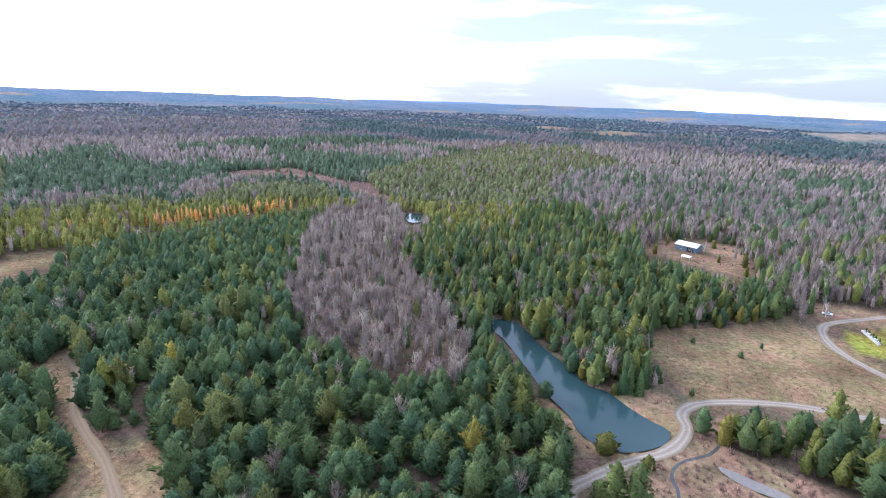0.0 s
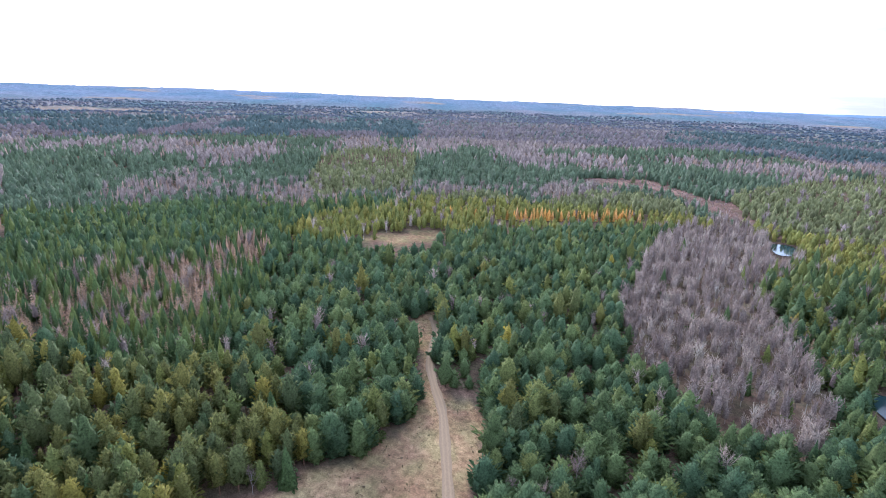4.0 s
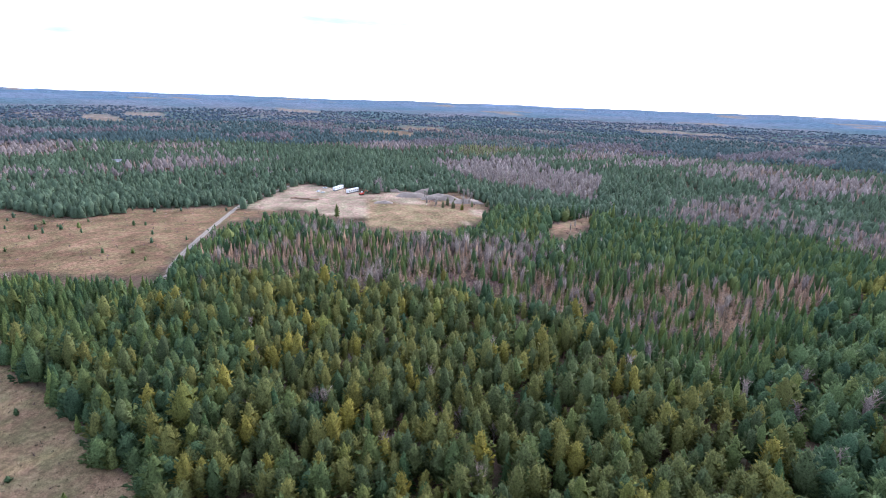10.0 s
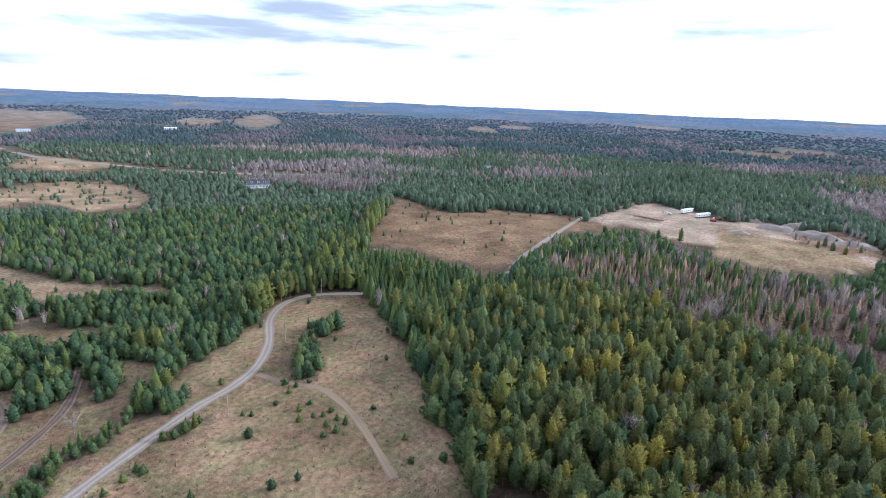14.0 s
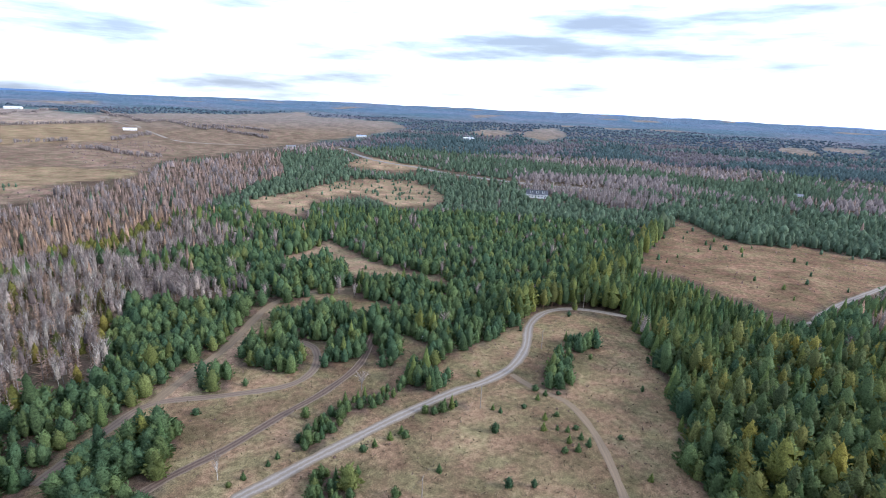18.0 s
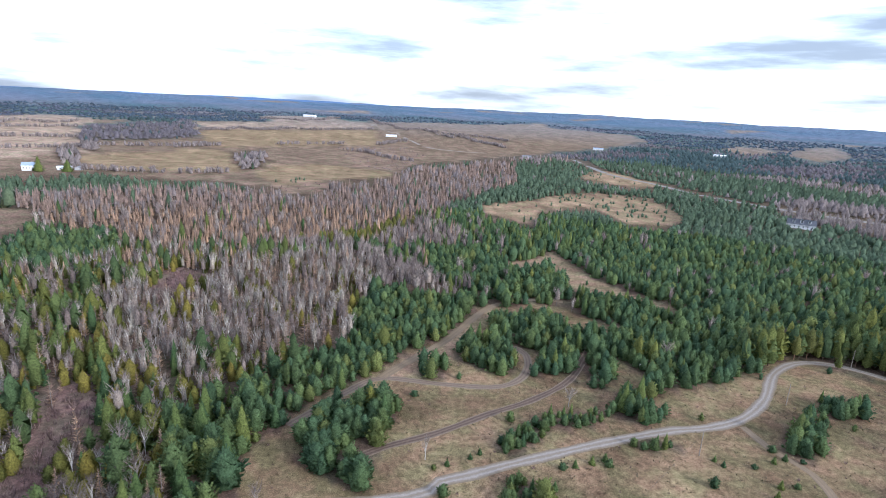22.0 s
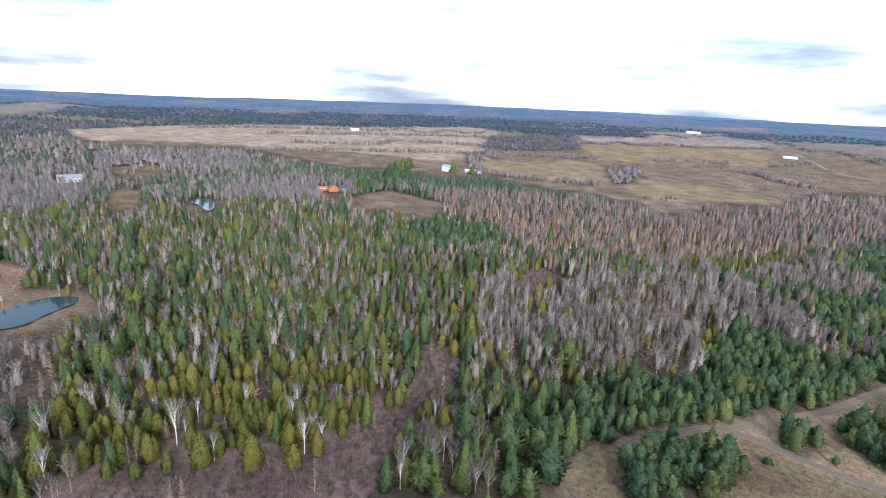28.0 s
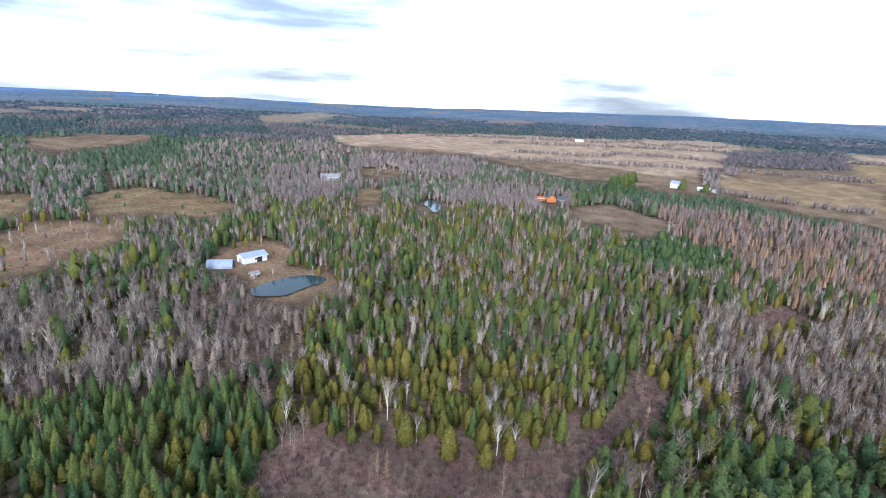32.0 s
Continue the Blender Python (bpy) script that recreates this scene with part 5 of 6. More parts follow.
        if part_up < 0.6:
            for k, line in LANE_LINE.items():
                clear &= near_line(u, v, line) > LANES[k][1] * 0.9
    good = (sel >= 0) & clear
    x, y, sel, size, base = x[good], y[good], sel[good], size[good], base[good]
    return x, y, height(x, y), np.array(names)[sel], size, base


def stand_mesh(name, x, y, z, size, widen, lod, sp, seed, tone=CROWN_J):
    """All these trees as one mesh."""
    rng = np.random.default_rng(seed)
    kinds = SHAPES[sp][lod]
    which = rng.integers(0, len(kinds), len(x))
    V, F, M, T, N = [], [], [], [], []
    off = 0
    for k, (tv, tf, tm, tn) in enumerate(kinds):
        q = np.where(which == k)[0]
        if not len(q):
            continue
        a = rng.random(len(q)) * 2 * np.pi
        sx = size[q] * widen[q] * rng.uniform(0.85, 1.18, len(q))
        ca, sa = np.cos(a) * sx, np.sin(a) * sx
        px = tv[None, :, 0] * ca[:, None] - tv[None, :, 1] * sa[:, None] + x[q][:, None]
        py = tv[None, :, 0] * sa[:, None] + tv[None, :, 1] * ca[:, None] + y[q][:, None]
        pz = tv[None, :, 2] * (size[q] * np.maximum(1, widen[q]) ** 0.2 * (0.45 if tone is CROWN_FAR else 0.8 if tone is CROWN_MID else 1.0))[:, None] + z[q][:, None]
        V.append(np.stack([px, py, pz], -1).reshape(-1, 3))
        cr, sr = np.cos(a)[:, None], np.sin(a)[:, None]
        N.append(np.stack([tn[None, :, 0] * cr - tn[None, :, 1] * sr, tn[None, :, 0] * sr + tn[None, :, 1] * cr, np.repeat(tn[None, :, 2], len(q), 0)], -1).reshape(-1, 3))
        F.append((tf[None] + (off + np.arange(len(q)) * len(tv))[:, None, None]).reshape(-1, 3))
        M.append(np.tile(tm, len(q)))
        T.append(np.repeat(rng.random(len(q)), len(tv)))
        off += len(q) * len(tv)
    V, F, M, T, N = (np.concatenate(q) for q in (V, F, M, T, N))
    me = bpy.data.meshes.new(name)
    me.vertices.add(len(V))
    me.vertices.foreach_set("co", V.astype(np.float32).ravel())
    me.loops.add(len(F) * 3)
    me.loops.foreach_set("vertex_index", F.astype(np.int32).ravel())
    me.polygons.add(len(F))
    me.polygons.foreach_set("loop_start", np.arange(0, len(F) * 3, 3, dtype=np.int32))
    me.polygons.foreach_set("material_index", M.astype(np.int32))
    me.update(calc_edges=True)
    me.attributes.new("tint", "FLOAT", "POINT").data.foreach_set("value", T.astype(np.float32))
    me.attributes.new("custom_normal", "FLOAT_VECTOR", "POINT").data.foreach_set("vector", N.astype(np.float32).ravel())
    me.materials.append(BARK[BARK_OF[sp]])
    me.materials.append(tone[sp])
    return me


TREE_WORDS = {"scots_pine": "bushy dark green pine with tufted rounded crown", "red_pine": "tall olive-green plantation pine on bare reddish trunk",
              "spruce": "narrow dark green spruce with drooping branches", "cedar": "flame-shaped olive-yellow cedar standing in the swamp",
              "larch": "leafless brown larch with fine level twigs", "golden_larch": "golden-orange autumn larch at the plantation edge",
              "hardwood": "bare grey-mauve broadleaf tree with spreading twigs", "birch": "leafless white-trunked birch with pale twigs",
              "shrub": "purple-brown leafless shrub in rough ground", "white_pine": "old green pine with flat layered branches",
              "sunlit_pine": "yellow-green young plantation pine"}
THING_NAME = {"scots_pine": "scots_pine", "red_pine": "red_pine", "spruce": "spruce", "cedar": "cedar", "larch": "bare_larch", "golden_larch": "golden_larch",
              "hardwood": "bare_tree", "birch": "birch", "shrub": "shrub", "white_pine": "white_pine", "sunlit_pine": "young_pine"}


def mesh_from(name, v, f, mat, nrm=None):
    used = np.unique(f)
    back = np.zeros(len(v), int)
    back[used] = np.arange(len(used))
    me = bpy.data.meshes.new(name)
    me.from_pydata(v[used], [], [tuple(q) for q in back[f].tolist()])
    if nrm is not None:
        me.polygons.foreach_set("use_smooth", np.ones(len(me.polygons), bool))
        me.attributes.new("custom_normal", "FLOAT_VECTOR", "POINT").data.foreach_set("vector", nrm[used].astype(np.float32).ravel())
    me.materials.append(mat)
    return me


PART_MESH = {}


def tree(sp, variant, place, size, turn, wide=1.0):
    """One tree: an empty at its foot with trunk and crown."""
    key = (sp, variant)
    if key not in PART_MESH:
        v, f, m, nrm = SHAPES[sp][0][variant]
        PART_MESH[key] = (mesh_from("trunk", v, f[m == 0], BARK[BARK_OF[sp]]) if (m == 0).any() else None, mesh_from("crown", v, f[m == 1], CROWN[sp], nrm))
    top = new(THING_NAME[sp])
    top.matrix_world = Matrix.LocRotScale(place, Euler((0, 0, turn)), Vector((size * wide, size * wide, size)))
    for nm, me in zip(("trunk", "crown"), PART_MESH[key]):
        if me:
            o = new(nm if sp != "shrub" else "branches", me)
            o.parent = top
    return tagged(top, TREE_WORDS[sp], "shrub" if sp == "shrub" else "tree", group=THING_NAME[sp] + "s of the near woods")
SINGLE = {"scots_pine": 260, "red_pine": 260, "spruce": 200, "cedar": 220, "larch": 150, "hardwood": 140, "birch": 150, "shrub": 160, "white_pine": 160, "sunlit_pine": 0, "golden_larch": 0}
seen_wedge = lambda x, y: (np.degrees(np.arctan2(-x, y)) % 360 < 284) | (np.degrees(np.arctan2(-x, y)) % 360 > 316)
near_x, near_y, near_z, near_sp, near_size, near_base = scatter(98, 165, 2.6, 0, 11)
# farther zones take crown colours with more haze painted in
ZONES = [
    (scatter(165, 330, 2.9, 0, 12), 1, "_woods", 1.0, CROWN_J, "a dense wood of"),
    (scatter(330, 500, 0, 0.0095, 13, 1.5), 2, "_forest", 1.2, CROWN_J, "a broad forest of"),
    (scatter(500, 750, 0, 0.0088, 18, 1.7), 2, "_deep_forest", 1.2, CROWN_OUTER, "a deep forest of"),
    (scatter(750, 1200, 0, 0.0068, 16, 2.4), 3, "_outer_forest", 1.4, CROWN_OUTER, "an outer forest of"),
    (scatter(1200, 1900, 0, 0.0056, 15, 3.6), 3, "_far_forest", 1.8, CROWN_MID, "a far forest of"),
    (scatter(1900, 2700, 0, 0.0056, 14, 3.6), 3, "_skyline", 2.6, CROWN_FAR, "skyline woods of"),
    (scatter(14, 98, 4.0, 0, 17), 2, "_copse", 1.0, CROWN_J, "a copse of"),
]
rng_tree = np.random.default_rng(5)
for sp in SPECIES:
    q = np.where(near_sp == sp)[0]
    if len(q):
        d = np.hypot(near_x[q], near_y[q]) + 1000 * ~seen_wedge(near_x[q], near_y[q])
        q = q[np.argsort(d)]
        for i in q[:SINGLE[sp]]:
            tree(sp, int(rng_tree.integers(0, 5)), Vector((near_x[i], near_y[i], near_z[i])), float(near_size[i]), float(rng_tree.random() * 6.28), float(rng_tree.uniform(0.88, 1.16)))
        rest = q[SINGLE[sp]:]
        if len(rest):
            me = stand_mesh("stand", near_x[rest], near_y[rest], near_z[rest], near_size[rest], np.ones(len(rest)), 0, sp, 31)
            tagged(new(THING_NAME[sp] + "_stand", me), "dense near stand of " + TREE_WORDS[sp].split(" ", 1)[0] + " " + THING_NAME[sp].replace("_", " ") + "s", "trees", kind="stuff")
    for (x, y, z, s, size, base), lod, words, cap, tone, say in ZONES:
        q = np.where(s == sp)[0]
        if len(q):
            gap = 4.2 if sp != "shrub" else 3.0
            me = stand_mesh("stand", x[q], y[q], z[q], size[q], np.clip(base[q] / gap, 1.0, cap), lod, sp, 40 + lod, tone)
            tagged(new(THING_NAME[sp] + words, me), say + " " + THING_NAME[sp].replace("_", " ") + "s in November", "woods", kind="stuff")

# ---- backdrop: hills at the edge of sight, blue haze painted into their colour ----
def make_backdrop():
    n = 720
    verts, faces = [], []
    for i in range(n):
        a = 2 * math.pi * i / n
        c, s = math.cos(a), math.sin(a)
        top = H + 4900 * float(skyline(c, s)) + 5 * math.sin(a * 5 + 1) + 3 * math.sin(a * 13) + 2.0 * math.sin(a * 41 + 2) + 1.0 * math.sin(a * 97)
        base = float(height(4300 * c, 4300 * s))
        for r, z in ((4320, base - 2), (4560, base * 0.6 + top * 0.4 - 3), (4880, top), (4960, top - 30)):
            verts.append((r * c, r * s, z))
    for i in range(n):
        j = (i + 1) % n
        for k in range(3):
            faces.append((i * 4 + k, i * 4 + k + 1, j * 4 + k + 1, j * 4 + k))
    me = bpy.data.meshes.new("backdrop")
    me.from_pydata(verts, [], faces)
    me.materials.append(surface("haze_blue_hills", (0.050, 0.115, 0.235), (0.080, 0.150, 0.285), 0.006, 0.95, fine=3.0))
    return tagged(new("backdrop", me), "low wooded hills painted haze blue along the far horizon", "hills", kind="structure")


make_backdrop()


# ---- buildings ----
def part(name, bm, material, parent, label=""):
    me = bpy.data.meshes.new(name)
    bm.to_mesh(me)
    bm.free()
    me.materials.append(material)
    o = new(name, me)
    o.parent = parent
    return tagged(o, label) if label else o


def bx(x0, x1, y0, y1, z0, z1, bevel=0.0):
    bm = bmesh.new()
    bmesh.ops.create_cube(bm, size=1)
    for v in bm.verts:
        v.co = Vector(((x0 + x1) / 2 + v.co.x * (x1 - x0), (y0 + y1) / 2 + v.co.y * (y1 - y0), (z0 + z1) / 2 + v.co.z * (z1 - z0)))
    if bevel:
        bmesh.ops.bevel(bm, geom=bm.edges[:], offset=bevel, segments=1, affect="EDGES")
    return bm


def prism(profile, x0, x1):
    """A y-z outline pushed out along x."""
    bm = bmesh.new()
    a = [bm.verts.new((x0, y, z)) for y, z in profile]
    b = [bm.verts.new((x1, y, z)) for y, z in profile]
    bm.faces.new(a[::-1])
    bm.faces.new(b)
    for i in range(len(profile)):
        j = (i + 1) % len(profile)
        bm.faces.new((a[i], a[j], b[j], b[i]))
    bmesh.ops.recalc_face_normals(bm, faces=bm.faces[:])
    return bm


def siding(name, c, dark, step=0.25, metal=0.0, rough=0.7):
    """Boards or sheet ribs with weather streaks."""
    m, n, l, p = nodes_of(name)
    co = n.new("ShaderNodeTexCoord")
    wv = n.new("ShaderNodeTexWave")
    wv.bands_direction = "X" if metal else "Z"
    wv.inputs["Scale"].default_value = 0.5 / step
    l.new(co.outputs["Object"], wv.inputs["Vector"])
    t = n.new("ShaderNodeTexNoise")
    t.inputs["Scale"].default_value, t.inputs["Detail"].default_value = 0.7, 6
    l.new(co.outputs["Object"], t.inputs["Vector"])
    r = n.new("ShaderNodeValToRGB")
    r.color_ramp.elements[0].position, r.color_ramp.elements[0].color = 0.3, (*dark, 1)
    r.color_ramp.elements[1].position, r.color_ramp.elements[1].color = 0.6, (*c, 1)
    l.new(t.outputs["Fac"], r.inputs["Fac"])
    l.new(r.outputs["Color"], p.inputs["Base Color"])
    bp = n.new("ShaderNodeBump")
    bp.inputs["Strength"].default_value, bp.inputs["Distance"].default_value = 0.5, 0.04
    l.new(wv.outputs["Fac"], bp.inputs["Height"])
    l.new(bp.outputs["Normal"], p.inputs["Normal"])
    p.inputs["Roughness"].default_value, p.inputs["Metallic"].default_value = rough, metal * 0.4
    return m


WHITE_WALL = siding("white_siding", (0.72, 0.73, 0.74), (0.60, 0.60, 0.60))
STEEL_ROOF = siding("pale_steel_roof", (0.27, 0.33, 0.42), (0.21, 0.26, 0.34), 0.4, 0.01, 0.55)
WHITE_ROOF = siding("white_steel_roof", (0.74, 0.76, 0.80), (0.62, 0.64, 0.68), 0.4, 1.0, 0.5)
BLUE_WALL = siding("slate_blue_siding", (0.115, 0.165, 0.20), (0.08, 0.12, 0.15), 0.3)
LOG_WALL = siding("orange_log_wall", (0.50, 0.165, 0.04), (0.36, 0.11, 0.03), 0.3)
DARK_ROOF = siding("charcoal_shingle_roof", (0.065, 0.07, 0.085), (0.04, 0.045, 0.055), 0.3)
BROWN_WALL = siding("brown_brick_wall", (0.25, 0.145, 0.11), (0.18, 0.10, 0.08), 0.2)
GREY_WALL = siding("grey_siding", (0.42, 0.43, 0.45), (0.33, 0.34, 0.36), 0.25)
GREY_ROOF = siding("grey_shingle_roof", (0.24, 0.24, 0.26), (0.17, 0.17, 0.19), 0.3)
TRIM = surface("white_trim", (0.70, 0.70, 0.69), (0.78, 0.78, 0.77), 1.0, 0.6)
DOOR_DARK = surface("dark_doorway", (0.02, 0.022, 0.025), (0.04, 0.04, 0.045), 1.0, 0.8)
WOOD_GREY = surface("weathered_wood", (0.20, 0.165, 0.13), (0.33, 0.285, 0.24), 2.0, 0.9, 0.3)
GLASS, gn, gl, gp = nodes_of("window_glass")
gp.inputs["Base Color"].default_value, gp.inputs["Roughness"].default_value = (0.03, 0.04, 0.05, 1), 0.05
STONE = surface("grey_stone", (0.26, 0.25, 0.24), (0.42, 0.41, 0.39), 1.5, 0.9, 0.4)


def stand_on(name, u, v, turn, words, category, group=""):
    top = new(name)
    top.matrix_world = Matrix.Translation(spot(u, v)) @ Matrix.Rotation(radians(turn), 4, "Z")
    return tagged(top, words, category, group)


def window(parent, x, y, z, w, h, face):
    """face -1: on the side towards -y, 1: towards +y."""
    o = part("window", bx(x - w / 2 - 0.1, x + w / 2 + 0.1, y - 0.06, y + 0.06, z - h / 2 - 0.1, z + h / 2 + 0.1), TRIM, parent)
    part("pane", bx(x - w / 2, x + w / 2, y + face * 0.05 - 0.03, y + face * 0.05 + 0.03, z - h / 2, z + h / 2), GLASS, o)
    part("sill", bx(x - w / 2 - 0.15, x + w / 2 + 0.15, y + face * 0.02 - 0.12, y + face * 0.02 + 0.12, z - h / 2 - 0.18, z - h / 2 - 0.09), TRIM, o)
    return o


def house(name, u, v, turn, L, W, h, rise, wall, roof, words, category="house", wins=3, door=True, chimney=False, dormers=0, big_door=False):
    top = stand_on(name, u, v, turn, words, category)
    t = 0.22
    for y0, y1 in ((-W / 2, -W / 2 + t), (W / 2 - t, W / 2)):
        part("wall", bx(-L / 2 + t, L / 2 - t, y0, y1, -0.6, h), wall, top)
    gable = [(-W / 2, -0.6), (W / 2, -0.6), (W / 2, h), (0, h + rise), (-W / 2, h)]
    part("gable_wall", prism(gable, -L / 2, -L / 2 + t), wall, top)
    part("gable_wall", prism(gable, L / 2 - t, L / 2), wall, top)
    e = 0.5
    for sgn in (-1, 1):
        k = rise / (W / 2)
        lo, up = (sgn * (W / 2 + e), h - e * k), (0.0, h + rise)
        slab = [(lo[0], lo[1] + 0.02), (up[0], up[1] + 0.02), (up[0], up[1] + 0.24), (lo[0], lo[1] + 0.24)]
        rf = part("roof", prism(slab, -L / 2 - e, L / 2 + e), roof, top)
        part("eave_board", bx(-L / 2 - e, L / 2 + e, lo[0] - 0.05, lo[0] + 0.05, lo[1] - 0.12, lo[1] + 0.22), TRIM, rf)
    part("ridge_cap", bx(-L / 2 - e, L / 2 + e, -0.16, 0.16, h + rise + 0.18, h + rise + 0.32), roof, top)
    for i in range(wins):
        x = -L / 2 + L * (i + 0.75) / (wins + 0.5)
        for f in (-1, 1):
            window(top, x, f * (W / 2 + 0.02), h * 0.55, 1.1, 1.2, f)
    if door:
        for f in (-1, 1):
            d = part("door", bx(L * 0.36 - 0.5, L * 0.36 + 0.5, f * (W / 2 + 0.02) - 0.06, f * (W / 2 + 0.02) + 0.06, 0.0, 2.05), DOOR_DARK, top)
            part("handle", bx(L * 0.36 + 0.3, L * 0.36 + 0.4, f * (W / 2 + 0.1) - 0.04, f * (W / 2 + 0.1) + 0.04, 0.95, 1.1), TRIM, d)
    if big_door:
        # solid near-black panel: the dark of an open doorway put into colour
        part("door", bx(L * 0.05, L * 0.05 + 3.4, -W / 2 - 0.06, -W / 2 + 0.04, 0.0, h * 0.8), DOOR_DARK, top, "near-black panel painted as the shade inside an open sliding doorway")
        part("door", bx(-L / 2 - 0.06, -L / 2 + 0.04, -1.8, 1.8, 0.0, h * 0.8), GREY_WALL, top, "closed overhead door")
    if chimney:
        c = part("chimney", bx(L * 0.22 - 0.4, L * 0.22 + 0.4, 0.3, 1.1, h, h + rise + 1.0), BROWN_WALL, top)
        part("cap", bx(L * 0.22 - 0.5, L * 0.22 + 0.5, 0.2, 1.2, h + rise + 1.0, h + rise + 1.15), STONE, c)
    for i in range(dormers):
        x = L * (-0.28 + 0.28 * i)
        w, yb = 2.2, -W * 0.36
        d = part("dormer", prism([(yb, h + rise * 0.28), (0.0, h + rise * 0.9), (0.0, h + rise * 0.92), (yb, h + rise * 0.92)], x - w / 2, x + w / 2), TRIM, top, "white gabled dormer")
        bm = bmesh.new()
        q = [bm.verts.new(c) for c in ((x - w / 2 - 0.3, yb - 0.3, h + rise * 0.88), (x, yb - 0.3, h + rise * 1.18), (x + w / 2 + 0.3, yb - 0.3, h + rise * 0.88),
                                       (x - w / 2 - 0.3, 0.4, h + rise * 0.88), (x, 0.4, h + rise * 1.18), (x + w / 2 + 0.3, 0.4, h + rise * 0.88))]
        for f in ((0, 1, 4, 3), (1, 2, 5, 4), (0, 2, 1), (3, 4, 5), (0, 3, 5, 2)):
            bm.faces.new([q[k] for k in f])
        part("dormer_roof", bm, roof, d)
        part("pane", bx(x - 0.6, x + 0.6, yb - 0.06, yb + 0.02, h + rise * 0.4, h + rise * 0.8), GLASS, d)
    return top


house("machine_shed", 178, 370, 334 - 24, 15, 9, 3.9, 1.7, BLUE_WALL, WHITE_ROOF, "slate-blue machine shed with white metal roof", "shed", 2, True, big_door=True)
house("barn", 329, -71, 258 + 28, 15, 8.5, 3.8, 1.9, WHITE_WALL, STEEL_ROOF, "white pole barn with pale blue metal roof", "barn", 1, False, big_door=True)
house("pond_cabin", 298, -65, 258 + 20, 4.2, 3.2, 2.2, 1.0, WOOD_GREY, GREY_ROOF, "tiny grey wooden cabin beside the small pond", "cabin", 1, True)
house("log_house", 428, -401, 227 + 98, 11, 10, 4.2, 3.6, LOG_WALL, DARK_ROOF, "orange log house with dark steep roof", "house", 3, True, True)
house("log_wing", 436.5, -392.5, 227 + 8, 11, 6, 3.0, 1.4, LOG_WALL, LOG_WALL, "low orange timber wing beside the log house", "house", 3, True)
house("garage", 418, -411, 227 + 8, 16, 9, 3.6, 3.0, DARK_ROOF, DARK_ROOF, "dark low garage wing beside the log house", "garage", 2, True)
house("farmhouse", 454, -645, 215 - 15, 12, 9, 6.0, 3.0, WHITE_WALL, STEEL_ROOF, "two-storey white farmhouse with pale blue roof", "house", 4, True, True)
house("farm_shed", 425, -662, 213, 15, 7, 3.2, 1.4, WHITE_WALL, WHITE_ROOF, "long white farm shed", "shed", 3, True)
house("farm_shed", 412, -668, 213 + 70, 9, 6, 3.0, 1.4, GREY_WALL, GREY_ROOF, "small grey farm shed", "shed", 1, True)
house("country_house", -376, -523, 144 + 6, 24, 11, 4.2, 4.4, WHITE_WALL, DARK_ROOF, "large country house with dark roof and white dormers", "house", 6, True, True, 3)
house("woods_house", 628, -230, 250, 22, 12, 3.6, 3.6, GREY_WALL, GREY_ROOF, "grey bungalow among bare woods", "house", 5, True, True)
house("brick_house", -751, -450, 121, 16, 9, 3.4, 2.6, BROWN_WALL, GREY_ROOF, "brown brick bungalow among pines", "house", 4, True)
house("roadside_house", -207, -1127, 170, 18, 10, 4.0, 3.2, WHITE_WALL, GREY_ROOF, "white roadside house with grey roof", "house", 4, True)
house("white_shed", -475, -1519, 163, 26, 10, 3.8, 2.0, WHITE_WALL, STEEL_ROOF, "long white barn at the field edge", "barn", 5, True)
house("white_shed", -800, -1483, 152, 32, 11, 3.8, 2.0, WHITE_WALL, WHITE_ROOF, "long white workshop among distant pines", "barn", 6, True)
house("farm_barn", 100, -1609, 184, 30, 11, 3.8, 2.2, WHITE_WALL, WHITE_ROOF, "white farm barn beside bare trees", "barn", 5, True)
house("dairy_barn", 585, -2832, 168, 52, 14, 5.0, 3.0, WHITE_WALL, WHITE_ROOF, "long white dairy barn on the far ridge", "barn", 6, True)
house("far_barn", 1108, -1120, 225, 22, 10, 3.8, 2.2, WHITE_WALL, WHITE_ROOF, "white far barn in pale fields", "barn", 4, True)
house("lawn_house", 219, 226, 316 + 20, 17, 10, 4.0, 3.2, GREY_WALL, GREY_ROOF, "grey house at the edge of a green lawn", "house", 5, True, True)


def quonset(u, v, turn, L, r):
    top = stand_on("quonset_shed", u, v, turn, "half-round pale blue steel shed with open end", "shed")
    n = 14
    out = [(math.cos(math.pi * i / n) * r, math.sin(math.pi * i / n) * r * 0.92) for i in range(n + 1)]
    inn = [(math.cos(math.pi * i / n) * (r - 0.2), math.sin(math.pi * i / n) * (r - 0.2) * 0.92) for i in range(n + 1)]
    part("vault", prism(out + inn[::-1], -L / 2, L / 2), STEEL_ROOF, top)
    part("end_wall", prism([(a * 0.98, b * 0.98) for a, b in inn], -L / 2 + 0.1, -L / 2 + 0.3), GREY_WALL, top)
    for i in range(7):
        x = -L / 2 + 0.4 + i * (L - 0.8) / 6
        part("rib", prism([(a * 1.012, b * 1.012) for a, b in out] + [(a * 0.999, b * 0.999) for a, b in out[::-1]], x - 0.08, x + 0.08), STEEL_ROOF, top)
    for s in (-1, 1):
        part("footing", bx(-L / 2, L / 2, s * r - 0.25, s * r + 0.25, -0.6, 0.25), STONE, top)
    part("stored_stack", bx(-L / 2 + 1, L / 2 - 4, -2.2, 2.0, 0, 1.7, 0.1), WOOD_GREY, top, "stacked timber inside")


quonset(324, -52, 261 - 12, 14.5, 4.6)


